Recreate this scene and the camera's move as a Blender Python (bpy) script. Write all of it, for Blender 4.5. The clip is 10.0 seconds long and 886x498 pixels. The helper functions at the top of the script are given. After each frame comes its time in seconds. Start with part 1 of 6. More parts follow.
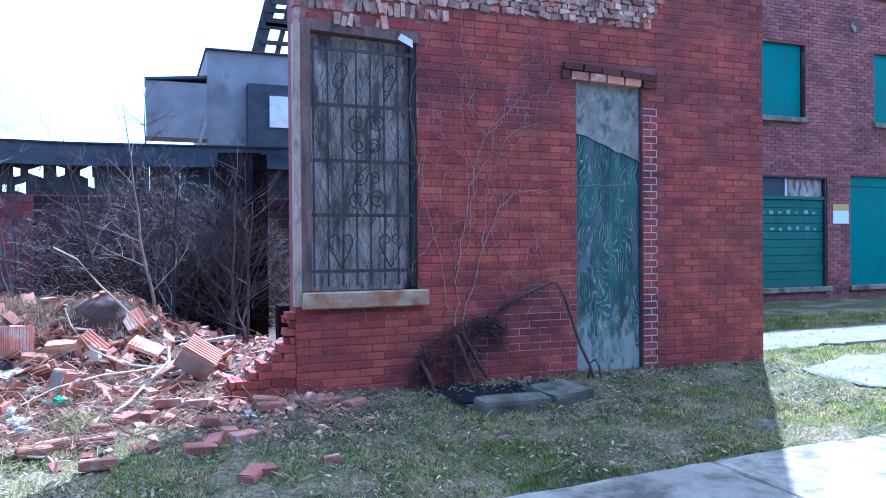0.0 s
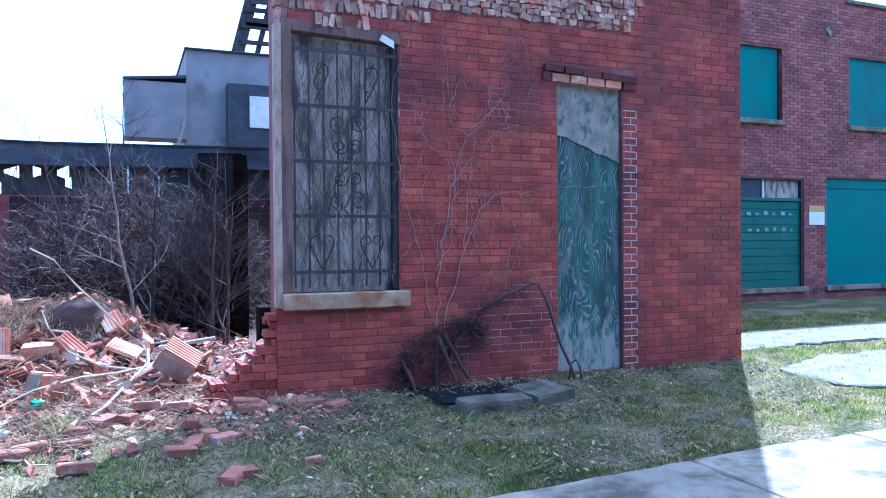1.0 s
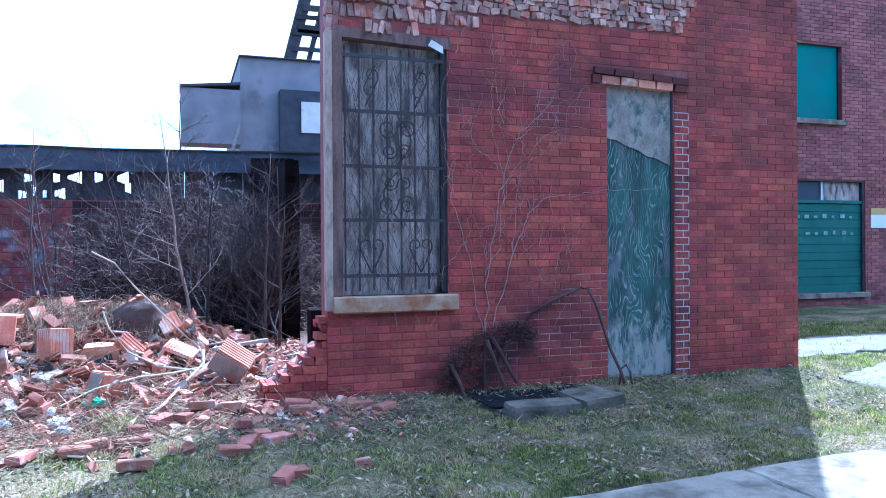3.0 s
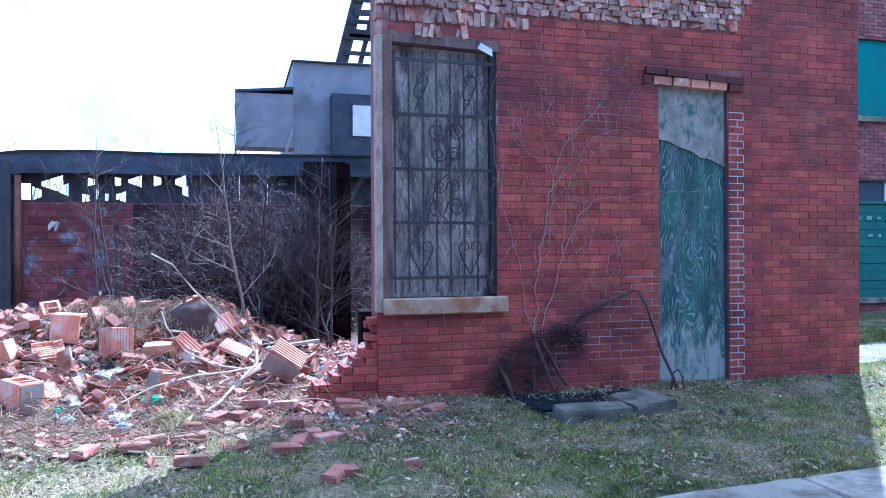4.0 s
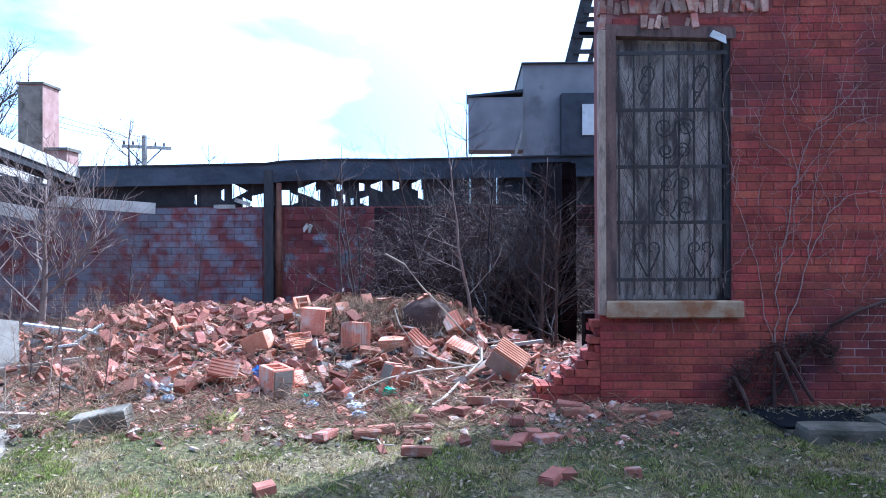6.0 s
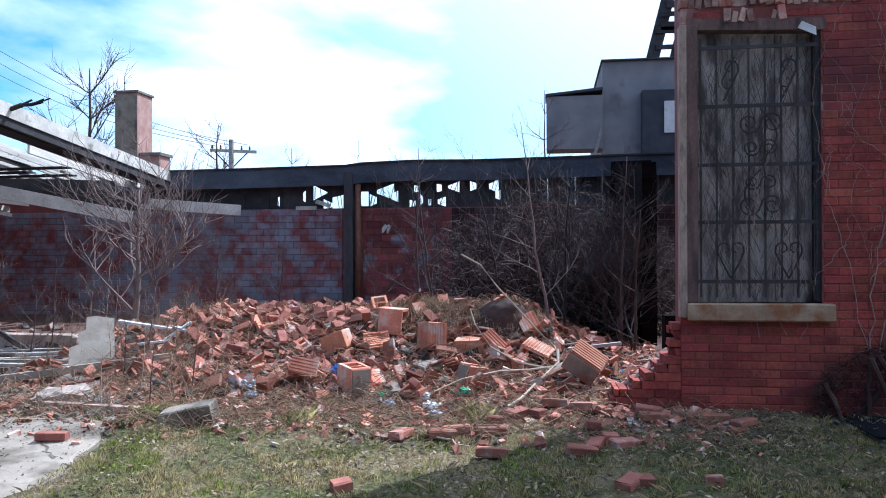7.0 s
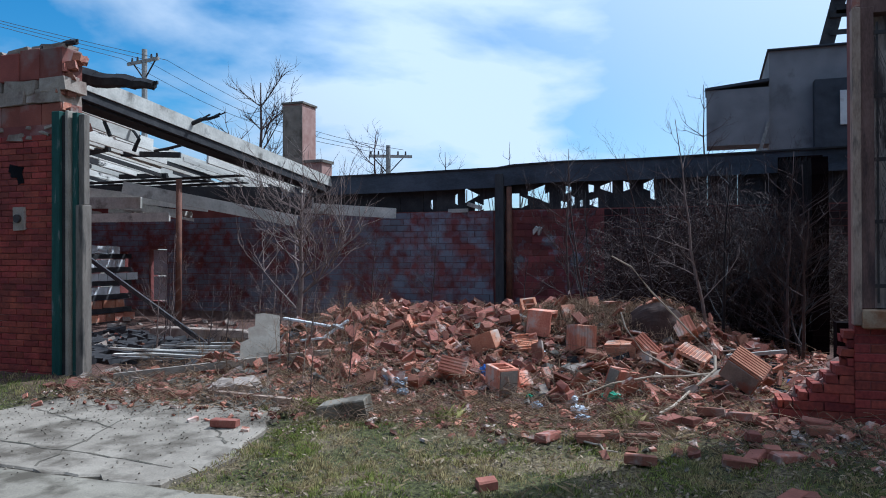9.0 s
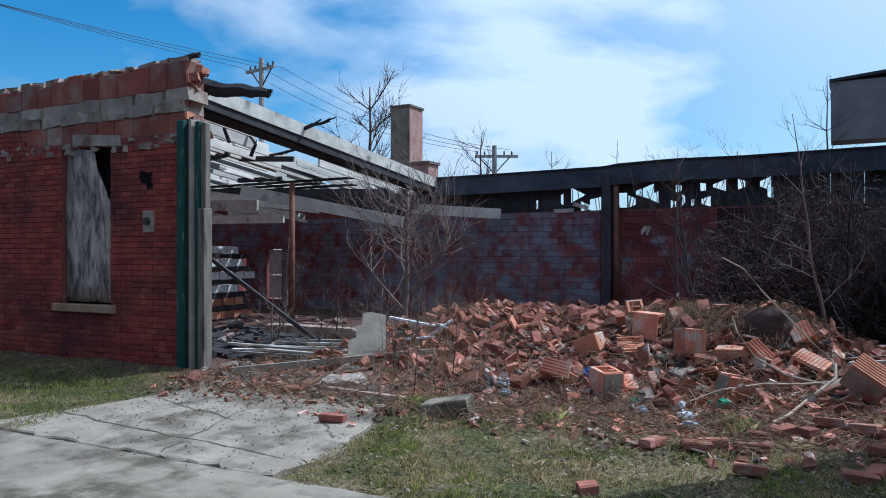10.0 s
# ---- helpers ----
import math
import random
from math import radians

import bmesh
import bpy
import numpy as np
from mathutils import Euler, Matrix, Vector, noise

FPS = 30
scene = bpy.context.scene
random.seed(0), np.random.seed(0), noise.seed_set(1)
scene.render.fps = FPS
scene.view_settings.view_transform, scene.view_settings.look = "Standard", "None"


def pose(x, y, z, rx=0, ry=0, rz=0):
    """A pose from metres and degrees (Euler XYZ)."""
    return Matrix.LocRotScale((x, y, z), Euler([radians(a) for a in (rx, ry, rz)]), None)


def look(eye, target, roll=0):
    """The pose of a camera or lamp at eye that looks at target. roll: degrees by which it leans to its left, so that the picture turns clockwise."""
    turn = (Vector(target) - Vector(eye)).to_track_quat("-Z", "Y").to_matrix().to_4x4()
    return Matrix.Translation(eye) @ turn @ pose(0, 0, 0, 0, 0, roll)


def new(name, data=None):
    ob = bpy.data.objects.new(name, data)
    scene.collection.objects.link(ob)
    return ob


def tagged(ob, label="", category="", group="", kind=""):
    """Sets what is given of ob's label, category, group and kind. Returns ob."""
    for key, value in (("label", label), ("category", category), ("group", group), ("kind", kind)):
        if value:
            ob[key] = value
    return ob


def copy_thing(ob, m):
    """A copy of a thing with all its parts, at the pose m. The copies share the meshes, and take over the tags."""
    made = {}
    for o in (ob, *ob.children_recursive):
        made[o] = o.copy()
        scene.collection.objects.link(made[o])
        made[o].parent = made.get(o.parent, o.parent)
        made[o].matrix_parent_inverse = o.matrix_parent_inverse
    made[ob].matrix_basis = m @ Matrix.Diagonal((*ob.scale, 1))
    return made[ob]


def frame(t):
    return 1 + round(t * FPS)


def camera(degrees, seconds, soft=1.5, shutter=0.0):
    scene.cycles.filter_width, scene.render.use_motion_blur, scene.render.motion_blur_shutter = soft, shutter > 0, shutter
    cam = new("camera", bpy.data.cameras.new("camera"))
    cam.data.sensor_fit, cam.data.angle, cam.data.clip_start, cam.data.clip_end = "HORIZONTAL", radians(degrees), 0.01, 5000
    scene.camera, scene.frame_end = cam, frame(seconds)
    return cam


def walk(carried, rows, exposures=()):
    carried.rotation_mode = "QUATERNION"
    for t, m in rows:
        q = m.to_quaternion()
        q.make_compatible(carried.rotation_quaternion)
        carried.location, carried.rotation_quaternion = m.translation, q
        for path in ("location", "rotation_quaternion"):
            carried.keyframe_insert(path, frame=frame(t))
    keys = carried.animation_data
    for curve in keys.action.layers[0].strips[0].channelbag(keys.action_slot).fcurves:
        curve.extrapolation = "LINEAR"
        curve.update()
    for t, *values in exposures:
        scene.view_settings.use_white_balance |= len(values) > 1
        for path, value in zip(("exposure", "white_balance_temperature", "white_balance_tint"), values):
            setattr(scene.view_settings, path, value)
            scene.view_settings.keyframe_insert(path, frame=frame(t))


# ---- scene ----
cam = camera(60.6, 10.0, soft=1.0)
PATH = [
    (0, (-1.167, -6.133, 1.217), (-0.439, -4.271, 1.2), -0.4),
    (0.5, (-1.173, -6.127, 1.218), (-0.403, -4.282, 1.202), -0.4),
    (1, (-1.174, -6.137, 1.218), (-0.399, -4.293, 1.203), -0.4),
    (1.5, (-1.173, -6.14, 1.219), (-0.41, -4.291, 1.206), -0.4),
    (2, (-1.175, -6.144, 1.219), (-0.439, -4.284, 1.209), -0.4),
    (2.5, (-1.178, -6.146, 1.22), (-0.481, -4.271, 1.212), -0.4),
    (4, (-1.176, -6.182, 1.227), (-0.648, -4.253, 1.227), -0.3),
    (4.5, (-1.161, -6.17, 1.227), (-0.764, -4.21, 1.229), -0.3),
    (5, (-1.104, -6.174, 1.222), (-0.941, -4.18, 1.226), -0.2),
    (5.2, (-1.1, -6.172, 1.223), (-1.004, -4.174, 1.227), -0.2),
    (6.3, (-1.087, -6.163, 1.23), (-1.216, -4.167, 1.233), -0.2),
    (6.5, (-1.085, -6.161, 1.23), (-1.256, -4.168, 1.233), -0.2),
    (7, (-1.065, -6.164, 1.233), (-1.345, -4.184, 1.238), -0.2),
    (7.5, (-1.054, -6.166, 1.232), (-1.403, -4.197, 1.239), -0.2),
    (8, (-1.049, -6.168, 1.232), (-1.484, -4.216, 1.241), -0.2),
    (8.5, (-1.033, -6.176, 1.232), (-1.584, -4.253, 1.243), -0.2),
    (9, (-1.012, -6.176, 1.233), (-1.683, -4.292, 1.244), -0.2),
    (9.5, (-0.991, -6.189, 1.241), (-1.786, -4.354, 1.252), -0.1),
    (10, (-0.961, -6.199, 1.245), (-1.89, -4.427, 1.256), -0.1),
]
EXPOSURES = [(0, 1.83, 4160, 9.5), (4, 1.83, 4160, 9.5), (5.2, 1.7, 4320, 10), (6.5, 0.9, 4800, 10.5), (7.5, 0.38, 5200, 8.5), (9, -0.15, 5030, 5), (10, -0.17, 5000, 4.5)]
walk(cam, [(t, look(eye, target, roll)) for t, eye, target, roll in PATH], EXPOSURES)

# ---- sky and sun ----
ELEV, AZIM = radians(54), radians(42)      # the sun stands behind the row of buildings, to the right
SUN_DIR = Vector((math.sin(AZIM) * math.cos(ELEV), math.cos(AZIM) * math.cos(ELEV), math.sin(ELEV)))
world = bpy.data.worlds.new("world")
scene.world = world
world.use_nodes = True
wn, wl = world.node_tree.nodes, world.node_tree.links
wn.clear()
sky = wn.new("ShaderNodeTexSky")
sky.sky_type, sky.sun_disc, sky.sun_elevation, sky.sun_rotation = "NISHITA", False, ELEV, AZIM
sky.air_density, sky.dust_density, sky.ozone_density = 1.0, 0.6, 2.0
coord = wn.new("ShaderNodeTexCoord")
split = wn.new("ShaderNodeSeparateXYZ")
wl.new(coord.outputs["Generated"], split.inputs[0])
lift = wn.new("ShaderNodeMath"); lift.operation = "ADD"; lift.inputs[1].default_value = 0.22
wl.new(split.outputs["Z"], lift.inputs[0])
high = wn.new("ShaderNodeMath"); high.operation = "MAXIMUM"; high.inputs[1].default_value = 0.12
wl.new(lift.outputs[0], high.inputs[0])
flat = wn.new("ShaderNodeVectorMath"); flat.operation = "DIVIDE"
both = wn.new("ShaderNodeCombineXYZ")
for k in range(3):
    wl.new(high.outputs[0], both.inputs[k])
wl.new(coord.outputs["Generated"], flat.inputs[0]); wl.new(both.outputs[0], flat.inputs[1])
cloud = wn.new("ShaderNodeTexNoise")
cloud.inputs["Scale"].default_value, cloud.inputs["Detail"].default_value, cloud.inputs["Roughness"].default_value = 1.15, 7, 0.52
cloud.inputs["Distortion"].default_value = 0.25
wl.new(flat.outputs[0], cloud.inputs["Vector"])
ramp = wn.new("ShaderNodeValToRGB")
ramp.color_ramp.elements[0].position, ramp.color_ramp.elements[1].position = 0.40, 0.59
wl.new(cloud.outputs["Fac"], ramp.inputs[0])
near_sun = wn.new("ShaderNodeVectorMath"); near_sun.operation = "DOT_PRODUCT"      # bright veil of thin cloud round the sun
near_sun.inputs[1].default_value = SUN_DIR
wl.new(coord.outputs["Generated"], near_sun.inputs[0])
veil = wn.new("ShaderNodeMapRange"); veil.inputs[1].default_value, veil.inputs[2].default_value, veil.inputs[4].default_value = 0.38, 0.72, 0.95
wl.new(near_sun.outputs["Value"], veil.inputs[0])
cover = wn.new("ShaderNodeMath"); cover.operation = "MAXIMUM"
mixc = wn.new("ShaderNodeMix"); mixc.data_type = "RGBA"
wl.new(ramp.outputs["Color"], cover.inputs[0]); wl.new(veil.outputs[0], cover.inputs[1])
wl.new(cover.outputs[0], mixc.inputs["Factor"])
deep = wn.new("ShaderNodeHueSaturation"); deep.inputs["Hue"].default_value, deep.inputs["Saturation"].default_value, deep.inputs["Value"].default_value = 0.487, 1.4, 2.2
wl.new(sky.outputs[0], deep.inputs["Color"]); wl.new(deep.outputs[0], mixc.inputs[6])
toward = wn.new("ShaderNodeVectorMath"); toward.operation = "DOT_PRODUCT"      # clouds shine brightest round the sun
toward.inputs[1].default_value = SUN_DIR
wl.new(coord.outputs["Generated"], toward.inputs[0])
glow = wn.new("ShaderNodeMapRange")
glow.inputs[1].default_value, glow.inputs[2].default_value, glow.inputs[3].default_value, glow.inputs[4].default_value = -0.35, 0.4, 0.5, 17.0
wl.new(toward.outputs["Value"], glow.inputs[0])
white = wn.new("ShaderNodeVectorMath"); white.operation = "SCALE"
white.inputs[0].default_value = (0.95, 1.0, 1.06)
wl.new(glow.outputs[0], white.inputs["Scale"])
wl.new(white.outputs[0], mixc.inputs[7])
back = wn.new("ShaderNodeBackground"); back.inputs["Strength"].default_value = 0.056
wl.new(mixc.outputs[2], back.inputs["Color"])
wout = wn.new("ShaderNodeOutputWorld"); wl.new(back.outputs[0], wout.inputs[0])
sun = new("sun", bpy.data.lights.new("sun", "SUN"))
sun.data.energy, sun.data.angle, sun.data.color = 5.0, radians(0.5), (1.0, 0.95, 0.88)
sun.matrix_world = look(SUN_DIR * 60, (0, 0, 0))

# ---- materials ----
def noise_mat(name, low, high, scale=6.0, rough=0.85, bump=0.3, fine=60.0, stain=None, stain_scale=1.2, stain_at=(0.55, 0.7), vary=0.0, metal=0.0, stretch=(1, 1, 1), island=False, spec=0.3, fine_mix=0.35, thin=0.0):
    """Two-scale procedural surface in world space: broad colour noise, fine grain with bump, an optional stain and a piece-by-piece shift."""
    m = bpy.data.materials.new(name)
    m.use_nodes = True
    n, l = m.node_tree.nodes, m.node_tree.links
    b = n["Principled BSDF"]
    b.inputs["Metallic"].default_value = metal
    b.inputs["Specular IOR Level"].default_value = spec
    g = n.new("ShaderNodeNewGeometry")
    mp = n.new("ShaderNodeMapping"); mp.inputs["Scale"].default_value = stretch
    l.new(g.outputs["Position"], mp.inputs[0])
    a = n.new("ShaderNodeTexNoise"); a.inputs["Scale"].default_value = scale; a.inputs["Detail"].default_value = 5
    f = n.new("ShaderNodeTexNoise"); f.inputs["Scale"].default_value = fine; f.inputs["Detail"].default_value = 4
    l.new(mp.outputs[0], a.inputs["Vector"]); l.new(mp.outputs[0], f.inputs["Vector"])
    blend = n.new("ShaderNodeMix"); blend.inputs["Factor"].default_value = fine_mix
    l.new(a.outputs["Fac"], blend.inputs[2]); l.new(f.outputs["Fac"], blend.inputs[3])
    r = n.new("ShaderNodeValToRGB")
    r.color_ramp.elements[0].position, r.color_ramp.elements[1].position = 0.33, 0.67
    r.color_ramp.elements[0].color, r.color_ramp.elements[1].color = (*low, 1), (*high, 1)
    l.new(blend.outputs[0], r.inputs[0])
    colour = r.outputs[0]
    if stain:
        s = n.new("ShaderNodeTexNoise"); s.inputs["Scale"].default_value = stain_scale; s.inputs["Detail"].default_value = 7; s.inputs["Roughness"].default_value = 0.62
        l.new(mp.outputs[0], s.inputs["Vector"])
        sr = n.new("ShaderNodeValToRGB")
        sr.color_ramp.elements[0].position, sr.color_ramp.elements[1].position = stain_at
        l.new(s.outputs["Fac"], sr.inputs[0])
        mx = n.new("ShaderNodeMix"); mx.data_type = "RGBA"
        l.new(sr.outputs[0], mx.inputs["Factor"]); l.new(colour, mx.inputs[6]); mx.inputs[7].default_value = (*stain, 1)
        colour = mx.outputs[2]
    if vary:
        o = n.new("ShaderNodeObjectInfo")
        src = g.outputs["Random Per Island"] if island else o.outputs["Random"]
        hs = n.new("ShaderNodeHueSaturation")
        v = n.new("ShaderNodeMapRange"); v.inputs[3].default_value, v.inputs[4].default_value = 1 - vary, 1 + vary
        l.new(src, v.inputs[0]); l.new(v.outputs[0], hs.inputs["Value"])
        w = n.new("ShaderNodeMath"); w.operation = "MULTIPLY"; w.inputs[1].default_value = 7.31
        fr = n.new("ShaderNodeMath"); fr.operation = "FRACT"
        h = n.new("ShaderNodeMapRange"); h.inputs[3].default_value, h.inputs[4].default_value = 0.5 - 0.006, 0.5 + 0.008
        l.new(src, w.inputs[0]); l.new(w.outputs[0], fr.inputs[0]); l.new(fr.outputs[0], h.inputs[0]); l.new(h.outputs[0], hs.inputs["Hue"])
        l.new(colour, hs.inputs["Color"])
        colour = hs.outputs[0]
    l.new(colour, b.inputs["Base Color"])
    rr = n.new("ShaderNodeMapRange"); rr.inputs[3].default_value, rr.inputs[4].default_value = rough - 0.1, min(1, rough + 0.1)
    l.new(f.outputs["Fac"], rr.inputs[0]); l.new(rr.outputs[0], b.inputs["Roughness"])
    if bump:
        bp = n.new("ShaderNodeBump"); bp.inputs["Strength"].default_value = bump; bp.inputs["Distance"].default_value = 0.01
        l.new(blend.outputs[0], bp.inputs["Height"]); l.new(bp.outputs[0], b.inputs["Normal"])
    if thin:
        tr = n.new("ShaderNodeBsdfTranslucent"); l.new(colour, tr.inputs["Color"])
        ms = n.new("ShaderNodeMixShader"); ms.inputs[0].default_value = thin
        l.new(b.outputs[0], ms.inputs[1]); l.new(tr.outputs[0], ms.inputs[2])
        l.new(ms.outputs[0], n["Material Output"].inputs["Surface"])
    return m


BRICK = noise_mat("brick_red", (0.14, 0.026, 0.023), (0.40, 0.078, 0.055), 5.0, 0.85, 0.45, 38, (0.075, 0.024, 0.03), 1.0, (0.46, 0.72), 0.24, fine_mix=0.45)
BRICK_I = noise_mat("brick_red_joined", (0.14, 0.026, 0.023), (0.40, 0.078, 0.055), 5.0, 0.85, 0.45, 38, (0.075, 0.024, 0.03), 1.0, (0.46, 0.72), 0.24, island=True, fine_mix=0.45)
BRICK_OLD = noise_mat("dusty_loose_brick", (0.19, 0.066, 0.046), (0.38, 0.15, 0.10), 6.0, 0.9, 0.45, 70, (0.36, 0.27, 0.23), 5.0, (0.56, 0.68), 0.4)
BRICK_OLD_I = noise_mat("dusty_brick_rubble", (0.16, 0.055, 0.04), (0.40, 0.155, 0.10), 6.0, 0.9, 0.45, 70, (0.36, 0.27, 0.23), 5.0, (0.56, 0.68), 0.5, island=True)
BRICK_PALE = noise_mat("pale_chimney_brick", (0.30, 0.16, 0.13), (0.46, 0.30, 0.25), 5.0, 0.9, 0.4, 60)
# Brown-red brick, lightened so that glare haze is in the colour.
BRICK_G = noise_mat("brick_brown_red", (0.20, 0.070, 0.066), (0.35, 0.125, 0.112), 2.0, 0.85, 0.3, 70, (0.13, 0.055, 0.055), 1.0, (0.5, 0.7), 0.3, island=True)
CHARRED_BRICK = noise_mat("sooty_header_brick", (0.045, 0.014, 0.014), (0.12, 0.032, 0.028), 5.0, 0.9, 0.4, 40, vary=0.3, island=True)
BRICK_G_ONE = noise_mat("brick_brown_red_single", (0.20, 0.070, 0.066), (0.35, 0.125, 0.112), 2.0, 0.85, 0.3, 70, (0.13, 0.055, 0.055), 1.0, (0.5, 0.7), 0.3)
MORTAR = noise_mat("mortar_dirty_red", (0.15, 0.042, 0.038), (0.25, 0.085, 0.072), 4.0, 0.95, 0.4, 120, (0.36, 0.22, 0.20), 1.1, (0.55, 0.70))
MORTAR_FADED = noise_mat("mortar_faded_white", (0.30, 0.20, 0.185), (0.48, 0.37, 0.35), 8.0, 0.9, 0.4, 120, (0.18, 0.07, 0.06), 6.0, (0.48, 0.6))
MORTAR_W = noise_mat("mortar_white", (0.30, 0.235, 0.22), (0.52, 0.45, 0.43), 8.0, 0.9, 0.4, 120)
RUBBLE_STONE = noise_mat("brick_back_mortar_smeared", (0.22, 0.10, 0.08), (0.52, 0.35, 0.27), 9.0, 0.95, 0.6, 60, (0.34, 0.085, 0.055), 5.0, (0.5, 0.62), 0.45, island=True)
PLASTER = noise_mat("cement_plaster", (0.23, 0.18, 0.145), (0.42, 0.345, 0.285), 5.0, 0.95, 0.6, 50, (0.16, 0.10, 0.08), 3.0, (0.52, 0.68), 0.2, island=True)
CLAY = noise_mat("terracotta_tile", (0.40, 0.125, 0.075), (0.66, 0.31, 0.19), 5.0, 0.85, 0.45, 70, (0.52, 0.41, 0.34), 5.0, (0.52, 0.64), 0.4)
CLAY_DULL = noise_mat("dull_terracotta", (0.20, 0.06, 0.045), (0.32, 0.10, 0.07), 4.0, 0.9, 0.35, 70, (0.26, 0.18, 0.16), 2.0, (0.5, 0.66), 0.25)
# Near-black brick: the deep shade inside the ruin is put into the colour.
SHADE_BRICK = noise_mat("shade_black_brick", (0.005, 0.004, 0.005), (0.014, 0.009, 0.009), 3.0, 0.95, 0.3, 70, vary=0.3, island=True, spec=0.02)
GREY_DARK = noise_mat("dark_grey_weathered", (0.035, 0.035, 0.04), (0.085, 0.08, 0.08), 4.0, 0.9, 0.3, 50, (0.02, 0.02, 0.02), 2.0, vary=0.15, stretch=(3, 3, 0.8))
CURB = noise_mat("mossy_old_curb", (0.085, 0.07, 0.052), (0.18, 0.15, 0.115), 7.0, 0.95, 0.9, 60, (0.055, 0.05, 0.034), 4.0, (0.48, 0.64))
PANEL_TAN = noise_mat("chalky_tan_panel", (0.26, 0.22, 0.175), (0.40, 0.345, 0.28), 5.0, 0.9, 0.3, 60, (0.24, 0.19, 0.15), 3.0)
OLD_ROOT = noise_mat("brown_root_fibre", (0.045, 0.024, 0.022), (0.10, 0.058, 0.05), 9.0, 0.95, 0.1, 60, vary=0.3, island=True, spec=0.1)
# Bramble heart fibre: near-black, with the inner shade as part of the colour.
BRAMBLE_SHADE = noise_mat("shade_dark_bramble_fibre", (0.022, 0.014, 0.014), (0.06, 0.036, 0.034), 9.0, 0.95, 0.1, 60, vary=0.3, island=True, spec=0.1)
TRANSOM = noise_mat("bleached_transom_board", (0.14, 0.12, 0.10), (0.33, 0.285, 0.24), 5.0, 0.85, 0.35, 40, (0.06, 0.095, 0.08), 4.5, (0.50, 0.64), stretch=(2.2, 2.2, 1.4))
PIPE_DARK = noise_mat("dark_rusted_pipe", (0.05, 0.026, 0.024), (0.11, 0.055, 0.045), 9.0, 0.8, 0.3, 60)
TAN_WOOD = noise_mat("tan_bleached_post", (0.27, 0.18, 0.13), (0.48, 0.35, 0.27), 5.0, 0.9, 0.4, 40, (0.10, 0.075, 0.065), 3.0, (0.52, 0.68), stretch=(3, 3, 0.8))
FADED = noise_mat("faded_letter_paint", (0.10, 0.22, 0.18), (0.34, 0.44, 0.40), 9.0, 0.8, 0.1, 60)
# Lit copy of the bark: sun on saplings, bushes and tips, in the colour.
BARK_LIT = noise_mat("sunlit_grey_brown_bark", (0.13, 0.095, 0.085), (0.27, 0.20, 0.17), 9.0, 0.9, 0.2, 60)
LEAF = noise_mat("dead_leaf_litter", (0.05, 0.034, 0.022), (0.40, 0.30, 0.20), 9.0, 0.9, 0, 60, vary=0.75, island=True, thin=0.2)
STEM = noise_mat("dead_brown_stem", (0.13, 0.08, 0.05), (0.36, 0.235, 0.145), 9.0, 0.9, 0.1, 60, vary=0.5, island=True)
CLAY_I = noise_mat("terracotta_rubble", (0.14, 0.046, 0.034), (0.50, 0.21, 0.135), 4.0, 0.9, 0.45, 70, (0.54, 0.43, 0.36), 6.0, (0.54, 0.64), 0.65, island=True)
CLAY_GREY = noise_mat("cement_coated_tile", (0.20, 0.16, 0.13), (0.38, 0.31, 0.25), 6.0, 0.9, 0.5, 70, (0.30, 0.11, 0.07), 5.0, (0.52, 0.62), 0.25)
CONCRETE = noise_mat("concrete_pale", (0.19, 0.158, 0.12), (0.335, 0.283, 0.22), 3.5, 0.9, 0.6, 70, (0.10, 0.08, 0.058), 2.6, (0.48, 0.64), 0.1)
CONCRETE_OLD = noise_mat("concrete_old", (0.10, 0.09, 0.075), (0.21, 0.188, 0.155), 5.0, 0.95, 0.6, 70, (0.085, 0.075, 0.045), 3.0, vary=0.25, island=True)
STONE_SILL = noise_mat("limestone_sill", (0.29, 0.19, 0.12), (0.47, 0.33, 0.215), 6.0, 0.9, 0.5, 90, (0.26, 0.11, 0.05), 3.6, (0.50, 0.64))
ASPHALT = noise_mat("asphalt_worn", (0.042, 0.042, 0.042), (0.08, 0.08, 0.077), 3.0, 0.9, 0.4, 120, (0.12, 0.115, 0.11), 1.0)
GREY_WOOD = noise_mat("weathered_grey_wood", (0.20, 0.19, 0.18), (0.40, 0.38, 0.35), 4.0, 0.85, 0.3, 30, (0.12, 0.11, 0.1), 2.0, vary=0.22, stretch=(5, 0.6, 5))
PALE_WOOD = noise_mat("pale_bleached_wood", (0.40, 0.365, 0.315), (0.70, 0.65, 0.575), 4.0, 0.85, 0.35, 30, (0.15, 0.13, 0.11), 2.5, (0.56, 0.70), 0.25)
CHARRED = noise_mat("burnt_black_timber", (0.014, 0.013, 0.015), (0.05, 0.046, 0.046), 6.0, 0.75, 0.6, 30, vary=0.3)
DARK_WOOD = noise_mat("charred_dark_wood", (0.022, 0.022, 0.026), (0.06, 0.055, 0.055), 5.0, 0.8, 0.4, 40, vary=0.3)
BOARD_GREY = noise_mat("grey_window_board", (0.23, 0.175, 0.15), (0.62, 0.51, 0.44), 3.5, 0.85, 0.35, 26, (0.12, 0.092, 0.085), 3.2, (0.47, 0.62), 0.16, stretch=(3.5, 3.5, 0.9))
BROWN_FRAME = noise_mat("weathered_brown_frame", (0.10, 0.055, 0.045), (0.21, 0.125, 0.105), 5.0, 0.9, 0.4, 40, (0.045, 0.032, 0.034), 3.0, (0.5, 0.66), stretch=(3, 3, 0.8))
